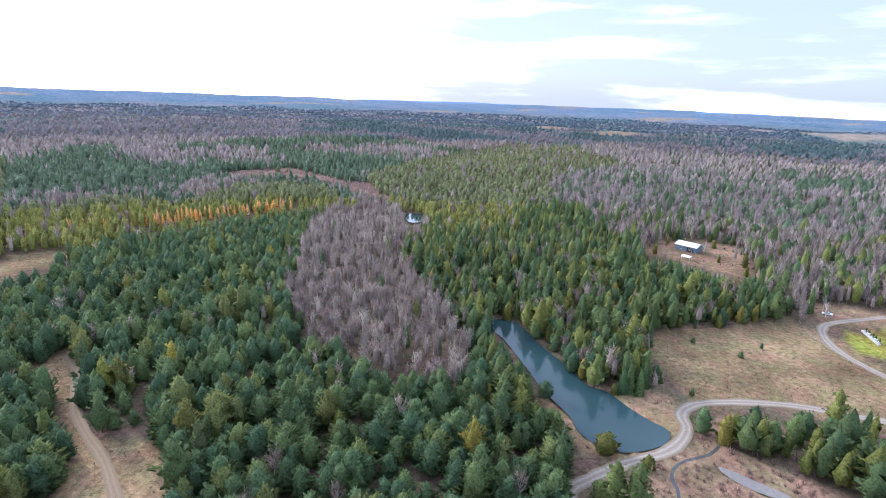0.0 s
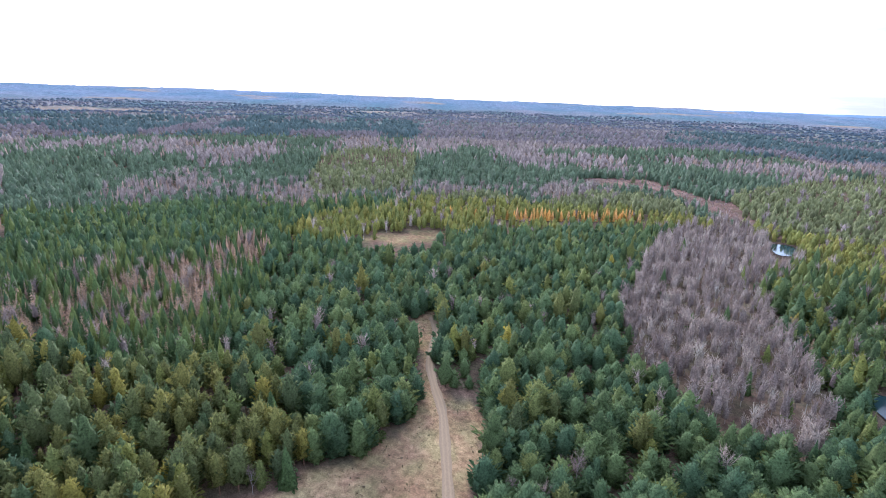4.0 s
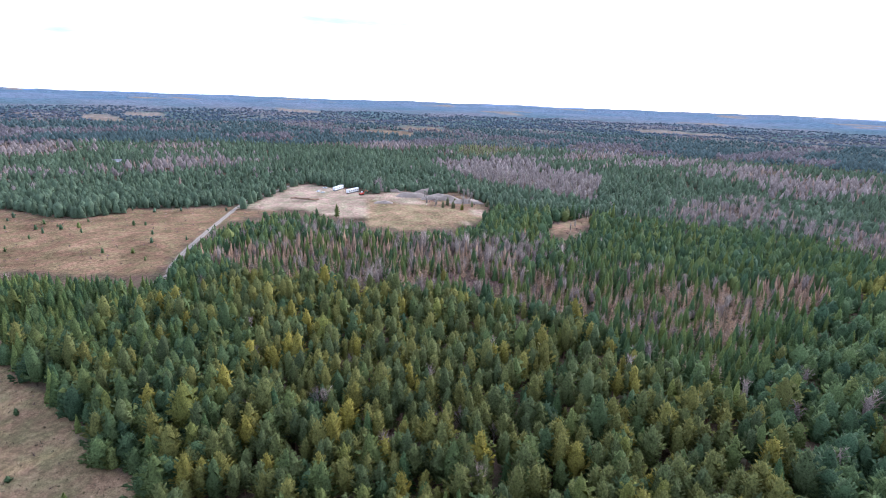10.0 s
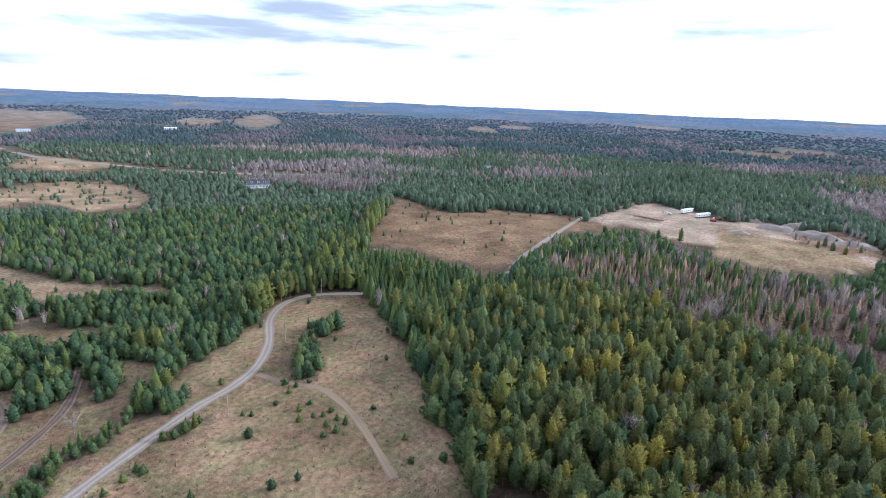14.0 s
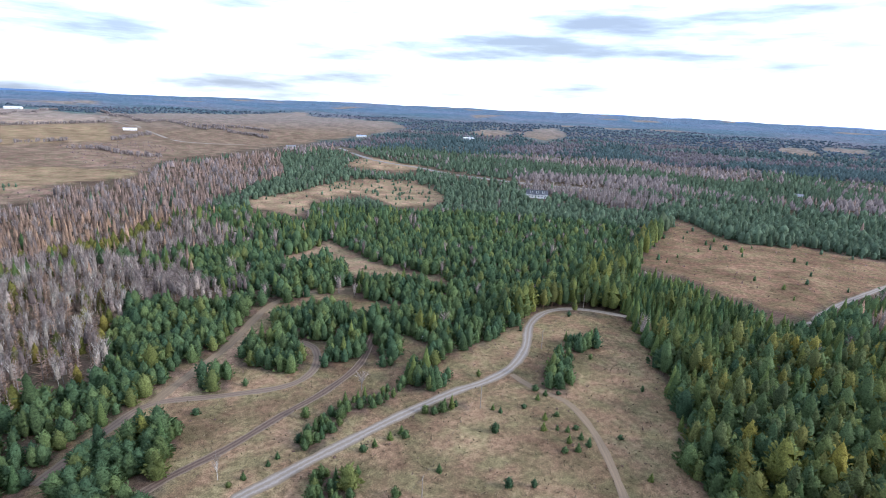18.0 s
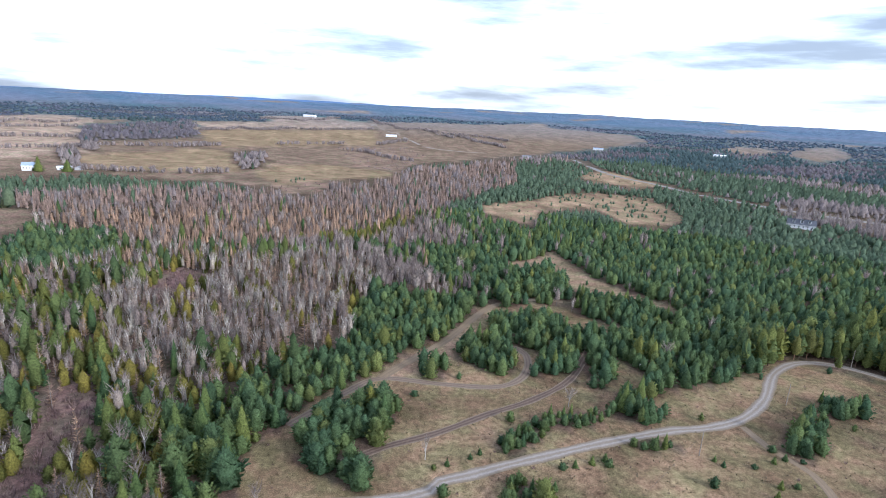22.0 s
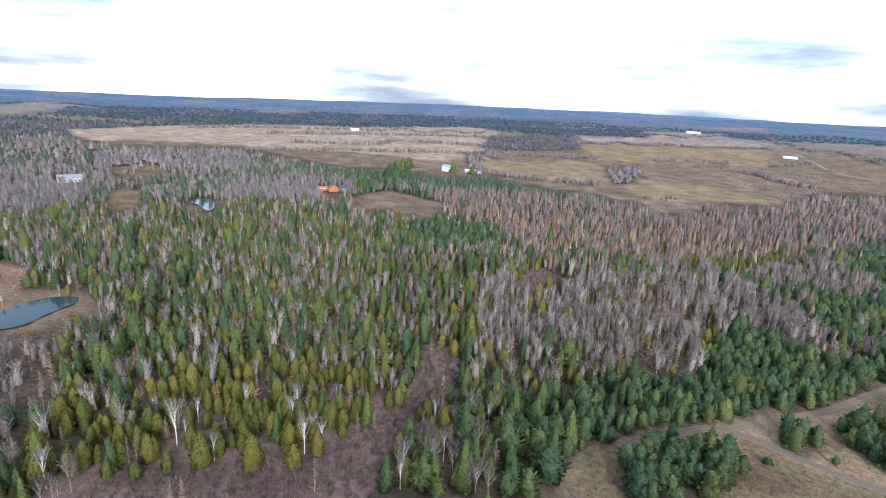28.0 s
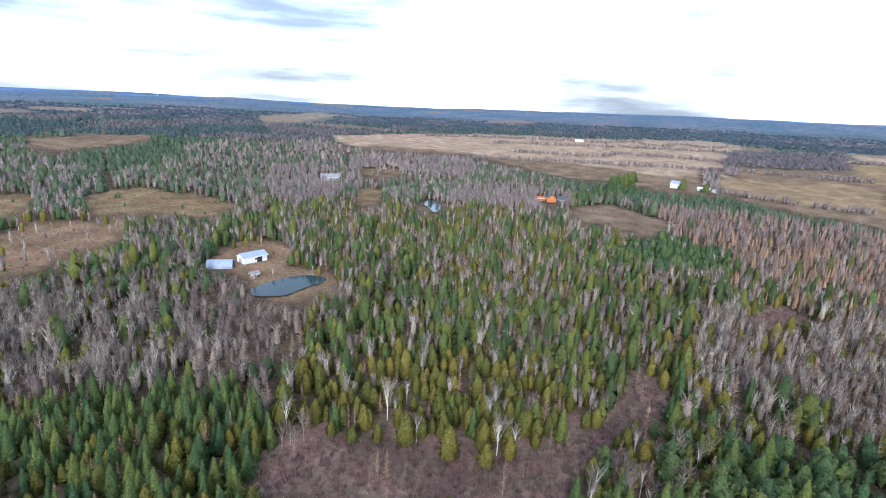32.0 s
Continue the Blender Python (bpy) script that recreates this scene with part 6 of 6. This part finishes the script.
def carport(u, v, turn):
    top = stand_on("carport", u, v, turn, "small white tarp shelter on thin posts", "shelter")
    for x in (-2.6, 2.6):
        for y in (-1.7, 1.7):
            part("post", bx(x - 0.06, x + 0.06, y - 0.06, y + 0.06, -0.3, 2.2), TRIM, top)
    for s in (-1, 1):
        part("canopy", prism([(0, 3.0), (s * 2.0, 2.1), (s * 2.0, 2.2), (0, 3.12)], -3, 3), TRIM, top)


carport(166, 346, 315)


# site trailers, machines and cars in the gravel pit
def trailer(u, v, turn, L=19.0):
    top = stand_on("site_trailer", u, v, turn, "long white site trailer with a row of windows", "trailer", "trailers in the gravel pit")
    body = part("body", bx(-L / 2, L / 2, -1.5, 1.5, 0.9, 4.0, 0.12), WHITE_WALL, top)
    part("roof", bx(-L / 2 - 0.1, L / 2 + 0.1, -1.6, 1.6, 4.0, 4.18, 0.05), WHITE_ROOF, top)
    for i in range(5):
        x = -L / 2 + L * (i + 0.5) / 5
        window(top, x, -1.52, 2.7, 1.2, 1.0, -1)
        window(top, x, 1.52, 2.7, 1.2, 1.0, 1)
    part("door", bx(L * 0.3 - 0.5, L * 0.3 + 0.5, 1.48, 1.58, 1.0, 3.0), GREY_WALL, top)
    part("skirt", bx(-L / 2 + 0.4, L / 2 - 0.4, -1.3, 1.3, -0.2, 0.9), DOOR_DARK, top)
    for x in (-L * 0.25, -L * 0.18):
        for y in (-1.35, 1.35):
            bm = bmesh.new()
            bmesh.ops.create_cone(bm, cap_ends=True, segments=14, radius1=0.5, radius2=0.5, depth=0.3, matrix=Matrix.Translation((x, y, 0.4)) @ Matrix.Rotation(math.pi / 2, 4, "X"))
            part("wheel", bm, DOOR_DARK, top)


trailer(-597, -118, 101 + 62)
trailer(-583, -100, 101 + 55)
RED = surface("red_paint", (0.42, 0.05, 0.03), (0.50, 0.08, 0.05), 1.0, 0.45)
CAR_WHITE = surface("white_car_paint", (0.68, 0.69, 0.70), (0.75, 0.76, 0.77), 1.0, 0.3, spec=0.5)
RUBBER = surface("black_rubber", (0.02, 0.02, 0.02), (0.035, 0.035, 0.035), 3.0, 0.85)


def wheel(x, y, r, parent):
    bm = bmesh.new()
    bmesh.ops.create_cone(bm, cap_ends=True, segments=16, radius1=r, radius2=r, depth=0.24, matrix=Matrix.Translation((x, y, r)) @ Matrix.Rotation(math.pi / 2, 4, "X"))
    w = part("wheel", bm, RUBBER, parent)
    bm = bmesh.new()
    bmesh.ops.create_cone(bm, cap_ends=True, segments=10, radius1=r * 0.55, radius2=r * 0.55, depth=0.27, matrix=Matrix.Translation((x, y, r)) @ Matrix.Rotation(math.pi / 2, 4, "X"))
    part("rim", bm, STONE, w)


def car(u, v, turn, paint, words):
    top = stand_on("car", u, v, turn, words, "car", "parked cars")
    part("body", prism([(-0.88, 0.35), (0.88, 0.35), (0.92, 0.8), (0.85, 0.98), (-0.85, 0.98), (-0.92, 0.8)], -2.2, 2.2), paint, top)
    part("cabin", prism([(-0.82, 0.98), (0.82, 0.98), (0.62, 1.5), (-0.62, 1.5)], -1.3, 1.0), GLASS, top, "dark tinted window glass")
    part("roof", bx(-1.1, 0.8, -0.6, 0.6, 1.49, 1.56, 0.02), paint, top)
    for x in (-1.4, 1.4):
        for y in (-0.82, 0.82):
            wheel(x, y, 0.33, top)
    for y in (-0.6, 0.6):
        part("headlight", bx(2.17, 2.24, y - 0.2, y + 0.2, 0.6, 0.78), TRIM, top)


car(-580, -136, 150, CAR_WHITE, "white car parked in the gravel pit")
car(-574, -130, 120, CAR_WHITE, "white pickup-sized car beside another")
car(197, 254, 330, CAR_WHITE, "white car parked at the drive's end")
car(-604, -134, 80, CAR_WHITE, "white car parked near the trailers")


def loader(u, v, turn):
    top = stand_on("excavator", u, v, turn, "red excavator with white cab and raised boom", "excavator")
    for y in (-1.2, 1.2):
        part("crawler", prism([(y - 0.35, 0.0), (y + 0.35, 0.0), (y + 0.35, 1.0), (y - 0.35, 1.0)], -2.3, 2.3), RUBBER, top)
    part("chassis", bx(-2.2, 1.9, -1.5, 1.5, 1.0, 2.2, 0.15), RED, top)
    cab = part("cab", bx(0.2, 1.8, 0.1, 1.4, 2.2, 3.7, 0.12), CAR_WHITE, top)
    part("cab_glass", bx(0.4, 1.85, 0.06, 1.2, 2.7, 3.5), GLASS, cab)
    b = Shape()
    b.tube(Vector((1.6, -0.4, 2.0)), Vector((4.5, -0.4, 5.2)), 0.34, 0.26, 0, 6)
    b.tube(Vector((4.5, -0.4, 5.2)), Vector((7.4, -0.4, 3.2)), 0.24, 0.18, 0, 6)
    v_, f_, m_, n_ = b.arrays()
    o = new("boom", mesh_from("boom", v_, f_, RED))
    o.parent = top
    part("bucket", prism([(-1.0, 2.2), (0.2, 2.2), (0.2, 3.2), (-1.0, 3.2)], 7.0, 8.0), RUBBER, top)


loader(-569, -88, 130)
LOG = surface("cut_logs", (0.20, 0.12, 0.08), (0.34, 0.22, 0.15), 2.0, 0.9)
for k in range(6):
    f = k / 5
    heap = stand_on("log_pile", -538 + 6 * f, -151 + 24 * f, 100 + rnd.uniform(-50, 50), "rough pile of brown logs on sand", "logs", "log piles in the pit")
    for i in range(9):
        s = Shape()
        y0, z0 = rnd.uniform(-1.4, 1.4), rnd.uniform(0.2, 0.9)
        s.tube(Vector((-3 + rnd.uniform(-0.5, 0.5), y0, z0)), Vector((3 + rnd.uniform(-0.5, 0.5), y0 + rnd.uniform(-0.8, 0.8), z0 + rnd.uniform(-0.1, 0.4))), 0.3, 0.2, 0, 6)
        v_, f_, m_, n_ = s.arrays()
        o = new("log", mesh_from("log", v_, f_, LOG))
        o.parent = heap


# sand heaps in the pit
SAND = surface("pit_sand", (0.19, 0.150, 0.125), (0.28, 0.228, 0.192), 0.25, 0.95, 0.3)
for u, v, L, W, hh in ((-570, -35, 34, 16, 5.0), (-560, -5, 40, 14, 5.5), (-600, -62, 28, 12, 4.5), (-545, 20, 36, 14, 4.0), (-530, -60, 20, 9, 2.2), (-590, -20, 30, 15, 6.0)):
    n1, n2 = 22, 14
    vs, fs = [], []
    for i in range(n1):
        for j in range(n2):
            a, b = i / (n1 - 1) * 2 - 1, j / (n2 - 1) * 2 - 1
            k = max(0.0, 1 - a * a) * max(0.0, 1 - b * b)
            z = hh * k ** 0.8 * (1 + 0.25 * math.sin(a * 5 + u) * math.cos(b * 4 + v)) - 0.35
            vs.append((a * L / 2, b * W / 2, z))
    for i in range(n1 - 1):
        for j in range(n2 - 1):
            fs.append((i * n2 + j, (i + 1) * n2 + j, (i + 1) * n2 + j + 1, i * n2 + j + 1))
    me = bpy.data.meshes.new("sand_heap")
    me.from_pydata(vs, [], fs)
    me.polygons.foreach_set("use_smooth", np.ones(len(me.polygons), bool))
    me.materials.append(SAND)
    o = tagged(new("sand_heap", me), "low mound of pale grey sand in the pit", "sand heap", "sand heaps of the pit")
    o.matrix_world = Matrix.Translation(spot(u, v)) @ Matrix.Rotation(radians(80 + u % 30), 4, "Z")


# ---- power line, sign, fences ----
def pole(u, v, h, turn):
    top = stand_on("utility_pole", u, v, turn, "weathered wooden utility pole with a short crossarm", "utility pole", "utility poles along the lane")
    s = Shape()
    s.tube(Vector((0, 0, -0.5)), Vector((0, 0, h)), 0.17, 0.11, 0, 8)
    v_, f_, m_, n_ = s.arrays()
    o = new("shaft", mesh_from("shaft", v_, f_, WOOD_GREY))
    o.parent = top
    part("crossarm", bx(-0.9, 0.9, -0.06, 0.06, h - 0.6, h - 0.45), WOOD_GREY, top)
    for x in (-0.75, 0.0, 0.75):
        bm = bmesh.new()
        bmesh.ops.create_cone(bm, cap_ends=True, segments=8, radius1=0.06, radius2=0.04, depth=0.2, matrix=Matrix.Translation((x, 0, h - 0.34)))
        part("insulator", bm, STONE, top)
    return top.matrix_world.translation + Vector((0, 0, h - 0.25))


POLES = [(-14.0, -84.0), (-50.7, -108.2), (-88.1, -144.0), (-136.3, -176.1), (-186.0, -208.8)]
tops = [pole(u, v, 8.6, 55) for u, v in POLES]
WIRE = surface("dark_wire", (0.05, 0.05, 0.05), (0.08, 0.08, 0.08), 2.0, 0.6)
for a, b in zip(tops[:-1], tops[1:]):
    s = Shape()
    pts = [a.lerp(b, k / 10) - Vector((0, 0, 1.0 * 4 * (k / 10) * (1 - k / 10))) for k in range(11)]
    for p0, p1 in zip(pts[:-1], pts[1:]):
        s.tube(p0, p1, 0.018, 0.018, 0, 3)
    v_, f_, m_, n_ = s.arrays()
    tagged(new("power_cable", mesh_from("power_cable", v_, f_, WIRE)), "thin sagging dark power cable between poles", "cable", "cables along the lane")
for u, v in ((-373, -637), (-409, -577), (-330, -720), (-462, -520)):
    pole(u, v, 13.0, 60)
sign = stand_on("sign_post", -91.4, -200.1, 155, "small white sign on two posts at the scrub edge", "sign")
for x in (-0.7, 0.7):
    part("post", bx(x - 0.06, x + 0.06, -0.06, 0.06, -0.3, 2.6), WOOD_GREY, sign)
part("board", bx(-0.9, 0.9, -0.12, -0.06, 1.3, 2.6), TRIM, sign, "plain white board")


def rail_fence(line, words):
    pts = [spot(a, b) for a, b in spline(line, 3.0)]
    top = new("rail_fence")
    tagged(top, words, "fence")
    for i, q in enumerate(pts):
        part("post", bx(q.x - 0.08, q.x + 0.08, q.y - 0.08, q.y + 0.08, q.z - 0.3, q.z + 1.2), WOOD_GREY, top)
    for p0, p1 in zip(pts[:-1], pts[1:]):
        for z in (0.5, 1.0):
            s = Shape()
            s.tube(p0 + Vector((0, 0, z)), p1 + Vector((0, 0, z)), 0.07, 0.07, 0, 4)
            v_, f_, m_, n_ = s.arrays()
            o = new("rail", mesh_from("rail", v_, f_, WOOD_GREY))
            o.parent = top


rail_fence([(170.3, 228.5), (170.4, 215.8), (170.4, 202.8), (174.5, 187.8), (181, 172)], "weathered rail fence beside the gravel drive")
# stone terrace with planters in front of the grey house
terrace = stand_on("stone_terrace", 198, 226.5, 316 - 60, "low grey stone terrace wall at the lawn's edge", "terrace")
for i in range(16):
    part("stone", bx(-8 + i, -7.06 + i, -0.5, 0.5, -0.4, 0.7 + 0.25 * rnd.random(), 0.08), STONE, terrace)
for i, x in enumerate((-6, -3.2, 0.4, 3.1, 6.2)):
    pl = stand_on("planter", 198 + 1.6 + x * math.cos(radians(256)), 226.5 + 1.0 + x * math.sin(radians(256)), 30 * i, "round pale planter with a dark shrub on the terrace", "planter", "planters on the terrace")
    bm = bmesh.new()
    bmesh.ops.create_cone(bm, cap_ends=True, segments=12, radius1=0.5, radius2=0.7, depth=0.9, matrix=Matrix.Translation((0, 0, 0.45)))
    part("pot", bm, TRIM if i % 2 else STONE, pl)
    v_, f_, m_, n_ = SHAPES["cedar"][1][i % 4]
    o = new("foliage", mesh_from("foliage", v_ * 0.22 + np.array((0, 0, 0.8)), f_, CROWN["spruce"]))
    o.parent = pl


# ---- single plants that stand out ----
def lone(sp, u, v, size, words, wide=1.0, variant=0):
    o = tree(sp, variant, spot(u, v), size, rnd.uniform(0, 6.28), wide)
    return tagged(o, words, "tree", group=" ")


def span(a, b, n, wob):
    return [(a[0] + (b[0] - a[0]) * (i + 0.5) / n + rnd.uniform(-wob, wob), a[1] + (b[1] - a[1]) * (i + 0.5) / n + rnd.uniform(-wob, wob)) for i in range(n)]


for i, (u, v) in enumerate(span((-213.7, 387.8), (-124.7, 461.8), 42, 1.2)):
    if i % 11 != 7:
        o = tree("golden_larch", i % 5, spot(u, v), rnd.uniform(0.72, 1.05), rnd.uniform(0, 6.28), 1.15)
        tagged(o, group="golden larches in a row")
for i, (u, v) in enumerate(span((-262, 372), (-222, 384), 14, 2.0)):
    o = tree("golden_larch", i % 5, spot(u, v), rnd.uniform(0.6, 0.8), rnd.uniform(0, 6.28), 1.1)
    tagged(o, group="golden larches in a row")
SAPLINGS = [(-113.0, -147.1), (-114.4, -142.8), (-110.0, -141.4), (-119.2, -141.5), (-91.6, -141.5), (-93.1, -138.9), (-102.2, -138.4), (-104.8, -129.8), (-100.8, -124.8), (-109.7, -129.9), (-105.1, -123.3), (-107.5, -121.2), (-110.8, -121.1), (-108.9, -116.2), (-104.3, -116.3), (-99.8, -112.5), (-104.0, -111.5), (-108.9, -112.4), (-120.8, -111.5), (-114.5, -92.6), (-57.5, -139.7), (-57.8, -137.4), (-53.1, -138.2), (-47.7, -136.6), (-43.8, -135.4), (-20.2, -141.3), (-17.2, -138.9), (0.0, -173.6), (-60.7, -118.7), (-10.3, -135.6), (-6.4, -133.9), (-39.3, -126.4)]
SWAMP_CEDARS = [(105.5, -83.9), (93.1, -124.3), (92.7, -128.3), (96.7, -136.5), (126.6, -78.7), (122.7, -79.8), (133.4, -55.1), (145.6, -55.3), (142.2, -61.9)]
for i, (u, v) in enumerate(SAPLINGS):
    o = tree("spruce" if i % 3 else "scots_pine", i % 5, spot(u, v), rnd.uniform(0.17, 0.30), rnd.uniform(0, 6.28), 1.5)
    tagged(o, "knee-to-head-high young conifer in dry meadow grass", "sapling", "saplings in the meadow")
for i, (u, v) in enumerate(SWAMP_CEDARS):
    o = tree("cedar", i % 5, spot(u, v), rnd.uniform(0.55, 1.0), rnd.uniform(0, 6.28), 1.25)
    tagged(o, "olive-yellow cedar alone among purple swamp shrubs", "tree", "cedars in the shrub swamp")
RED_LEAF = foliage("red_leaves", [(0.0, (0.45, 0.06, 0.02)), (1.0, (0.55, 0.11, 0.03))], False)
red_tree = new("red_maple")
red_tree.matrix_world = Matrix.Translation(spot(-200.7, 193.6))
v_, f_, m_, n_ = SHAPES["scots_pine"][0][1]
for nm, fm, mt in (("trunk", 0, BARK["grey"]), ("crown", 1, RED_LEAF)):
    o = new(nm, mesh_from(nm, v_ * np.array((0.6, 0.6, 0.95)), f_[m_ == fm], mt))
    o.parent = red_tree
tagged(red_tree, "young maple still in bright red leaf", "tree")
lone("birch", -255.9, 267.9, 1.2, "pale dead snag with bare limbs in a small meadow", 1.0, 2)
lone("hardwood", -54.0, -170.0, 0.75, "low spreading bare apple tree in scrub", 1.5, 1)
lone("birch", -4.0, -137.8, 0.75, "dead white-limbed tree in dry grass", 0.8, 3)
lone("hardwood", -104.9, -208.3, 0.95, "broad bare grey tree at the scrub edge", 1.2, 2)
lone("cedar", 52.2, 139.5, 0.85, "round dark cedar at the pond's near end", 2.0, 1)
lone("cedar", 62.0, 131.5, 0.6, "small dark cedar beside the lane", 1.6, 2)
lone("scots_pine", 39.5, 168.5, 0.75, "dark rounded pine on the pond bank", 1.0, 3)
lone("hardwood", 37.7, -115.3, 0.85, "bare grey willow beside the track", 1.0, 4)
lone("white_pine", -433.9, -103.4, 0.95, "tall dark pine above bare larches", 0.7, 1)
lone("white_pine", -450.5, -90.7, 1.0, "tall dark pine at the pit's edge", 0.7, 2)
for i, (u, v) in enumerate(span((467, -533), (516, -641), 15, 2.0) + span((402, -404), (414, -522), 18, 3.0)):
    lone("spruce", u, v, rnd.uniform(1.2, 1.7), "tall dark windbreak spruce beside the farm", 1.5, i % 5)
lone("spruce", 440, -640, 1.6, "dark spruce in the farmyard", 1.4, 1)
lone("spruce", 414, -650, 1.3, "round dark spruce in the farmyard", 2.0, 2)

# ---- hedgerows across the farmland ----
HEDGES = [
    [(1100, -825), (1025, -983), (943, -1173), (830, -1355)],
    [(899, -728), (803, -821), (807, -918)],
    [(838, -952), (753, -1033), (658, -1080)],
    [(747, -678), (692, -735), (626, -843), (554, -913)],
    [(1309, -753), (1267, -949), (1150, -1129), (999, -1317), (929, -1514)],
    [(549, -950), (463, -989), (410, -1050)],
    [(584, -1472), (503, -1579), (428, -1666)],
    [(418, -671), (317, -681), (251, -707)],
    [(808, -563), (781, -618), (738, -670)],
    [(586, -1459), (483, -1577), (191, -1956)],
    [(306, -1152), (276, -1196)],
    [(251, -1190), (189, -1250)],
    [(113, -1282), (52, -1438)],
    [(246, -2605), (111, -2147), (-102, -1701), (-202, -1416)],
    [(597, -2051), (499, -2294), (393, -2503)],
    [(443, -994), (426, -1012), (404, -1051), (391, -1062)],
    [(-6, -1912), (-174, -1830), (-249, -1673)],
    [(153, -1103), (117, -1087), (76, -1010), (25, -955)],
]
for k, line in enumerate(HEDGES):
    q = np.array(spline(line, 4.5))
    q = q[np.random.default_rng(k).random(len(q)) > 0.18] + np.random.default_rng(k + 50).normal(0, 3.0, (1, 2))
    q = np.concatenate([q + np.random.default_rng(k + 90 + j).normal(0, 4.0, q.shape) for j in range(3)])
    x, y = from_plan(q[:, 0], q[:, 1])
    me = stand_mesh("hedgerow", x, y, height(x, y), np.random.default_rng(k + 7).uniform(0.30, 0.85, len(x)), np.full(len(x), 2.0), 2, "hardwood", 70 + k, CROWN_OUTER)
    tagged(new("hedgerow", me), "straggling hedgerow of bare brown trees between fields", "hedgerow", "hedgerows of the farmland", "stuff")

# ---- dry weeds in the open grass ----
WEED = foliage("dry_weeds", [(0.0, (0.20, 0.155, 0.105)), (0.6, (0.27, 0.21, 0.14)), (1.0, (0.19, 0.17, 0.10))], True)
rng_w = np.random.default_rng(77)
wx, wy = rng_w.uniform(-235, 235, 90000), rng_w.uniform(-235, 235, 90000)
ok = (np.hypot(wx, wy) < 235) & (np.hypot(wx, wy) > 60)
wx, wy = wx[ok], wy[ok]
ok = np.isin(cover(wx, wy), [KIND[c] for c in ("meadow", "clearing", "reeds", "bank", "oldfield")])
for key, line in LANE_LINE.items():
    ok &= near_line(wx, wy, line) > LANES[key][1] + 0.4
for key, line in SHORE.items():
    ok &= ~inside(wx, wy, line)
wx, wy = wx[ok][:3500], wy[ok][:3500]
me = stand_mesh("dry_weeds", wx, wy, height(wx, wy), rng_w.uniform(0.08, 0.30, len(wx)), np.full(len(wx), 1.2), 3, "shrub", 78)
me.materials[1] = WEED
tagged(new("dry_weeds", me), "tufts of dry straw-coloured weeds in open grass", "weeds", kind="stuff")

# ---- wind turbines on the far skyline ----
def wind_turbine(x, y, turn):
    top = new("wind_turbine")
    top.matrix_world = Matrix.Translation((x, y, float(height(x, y)) - 1.0)) @ Matrix.Rotation(radians(turn), 4, "Z")
    tagged(top, "slender white wind turbine on the far skyline", "wind turbine", "wind turbines on the skyline")
    bm = bmesh.new()
    bmesh.ops.create_cone(bm, cap_ends=True, segments=10, radius1=1.6, radius2=0.9, depth=34, matrix=Matrix.Translation((0, 0, 17)))
    part("tower", bm, TRIM, top)
    part("nacelle", bx(-1.2, 1.2, -3.0, 2.4, 33.4, 35.8, 0.3), TRIM, top)
    for k in range(3):
        bm = prism([(2.5, 0.4), (2.9, 0.4), (2.8, 15.0), (2.6, 15.0)], -0.7, 0.7)
        bm.transform(Matrix.Translation((0, 0, 34.6)) @ Matrix.Rotation(radians(20 + turn + 120 * k), 4, "Y"))
        part("blade", bm, TRIM, top)


for k, (x, y) in enumerate([(4704, -393), (4685, -575), (4653, -793)]):
    wind_turbine(x, y, 80 + 7 * k)
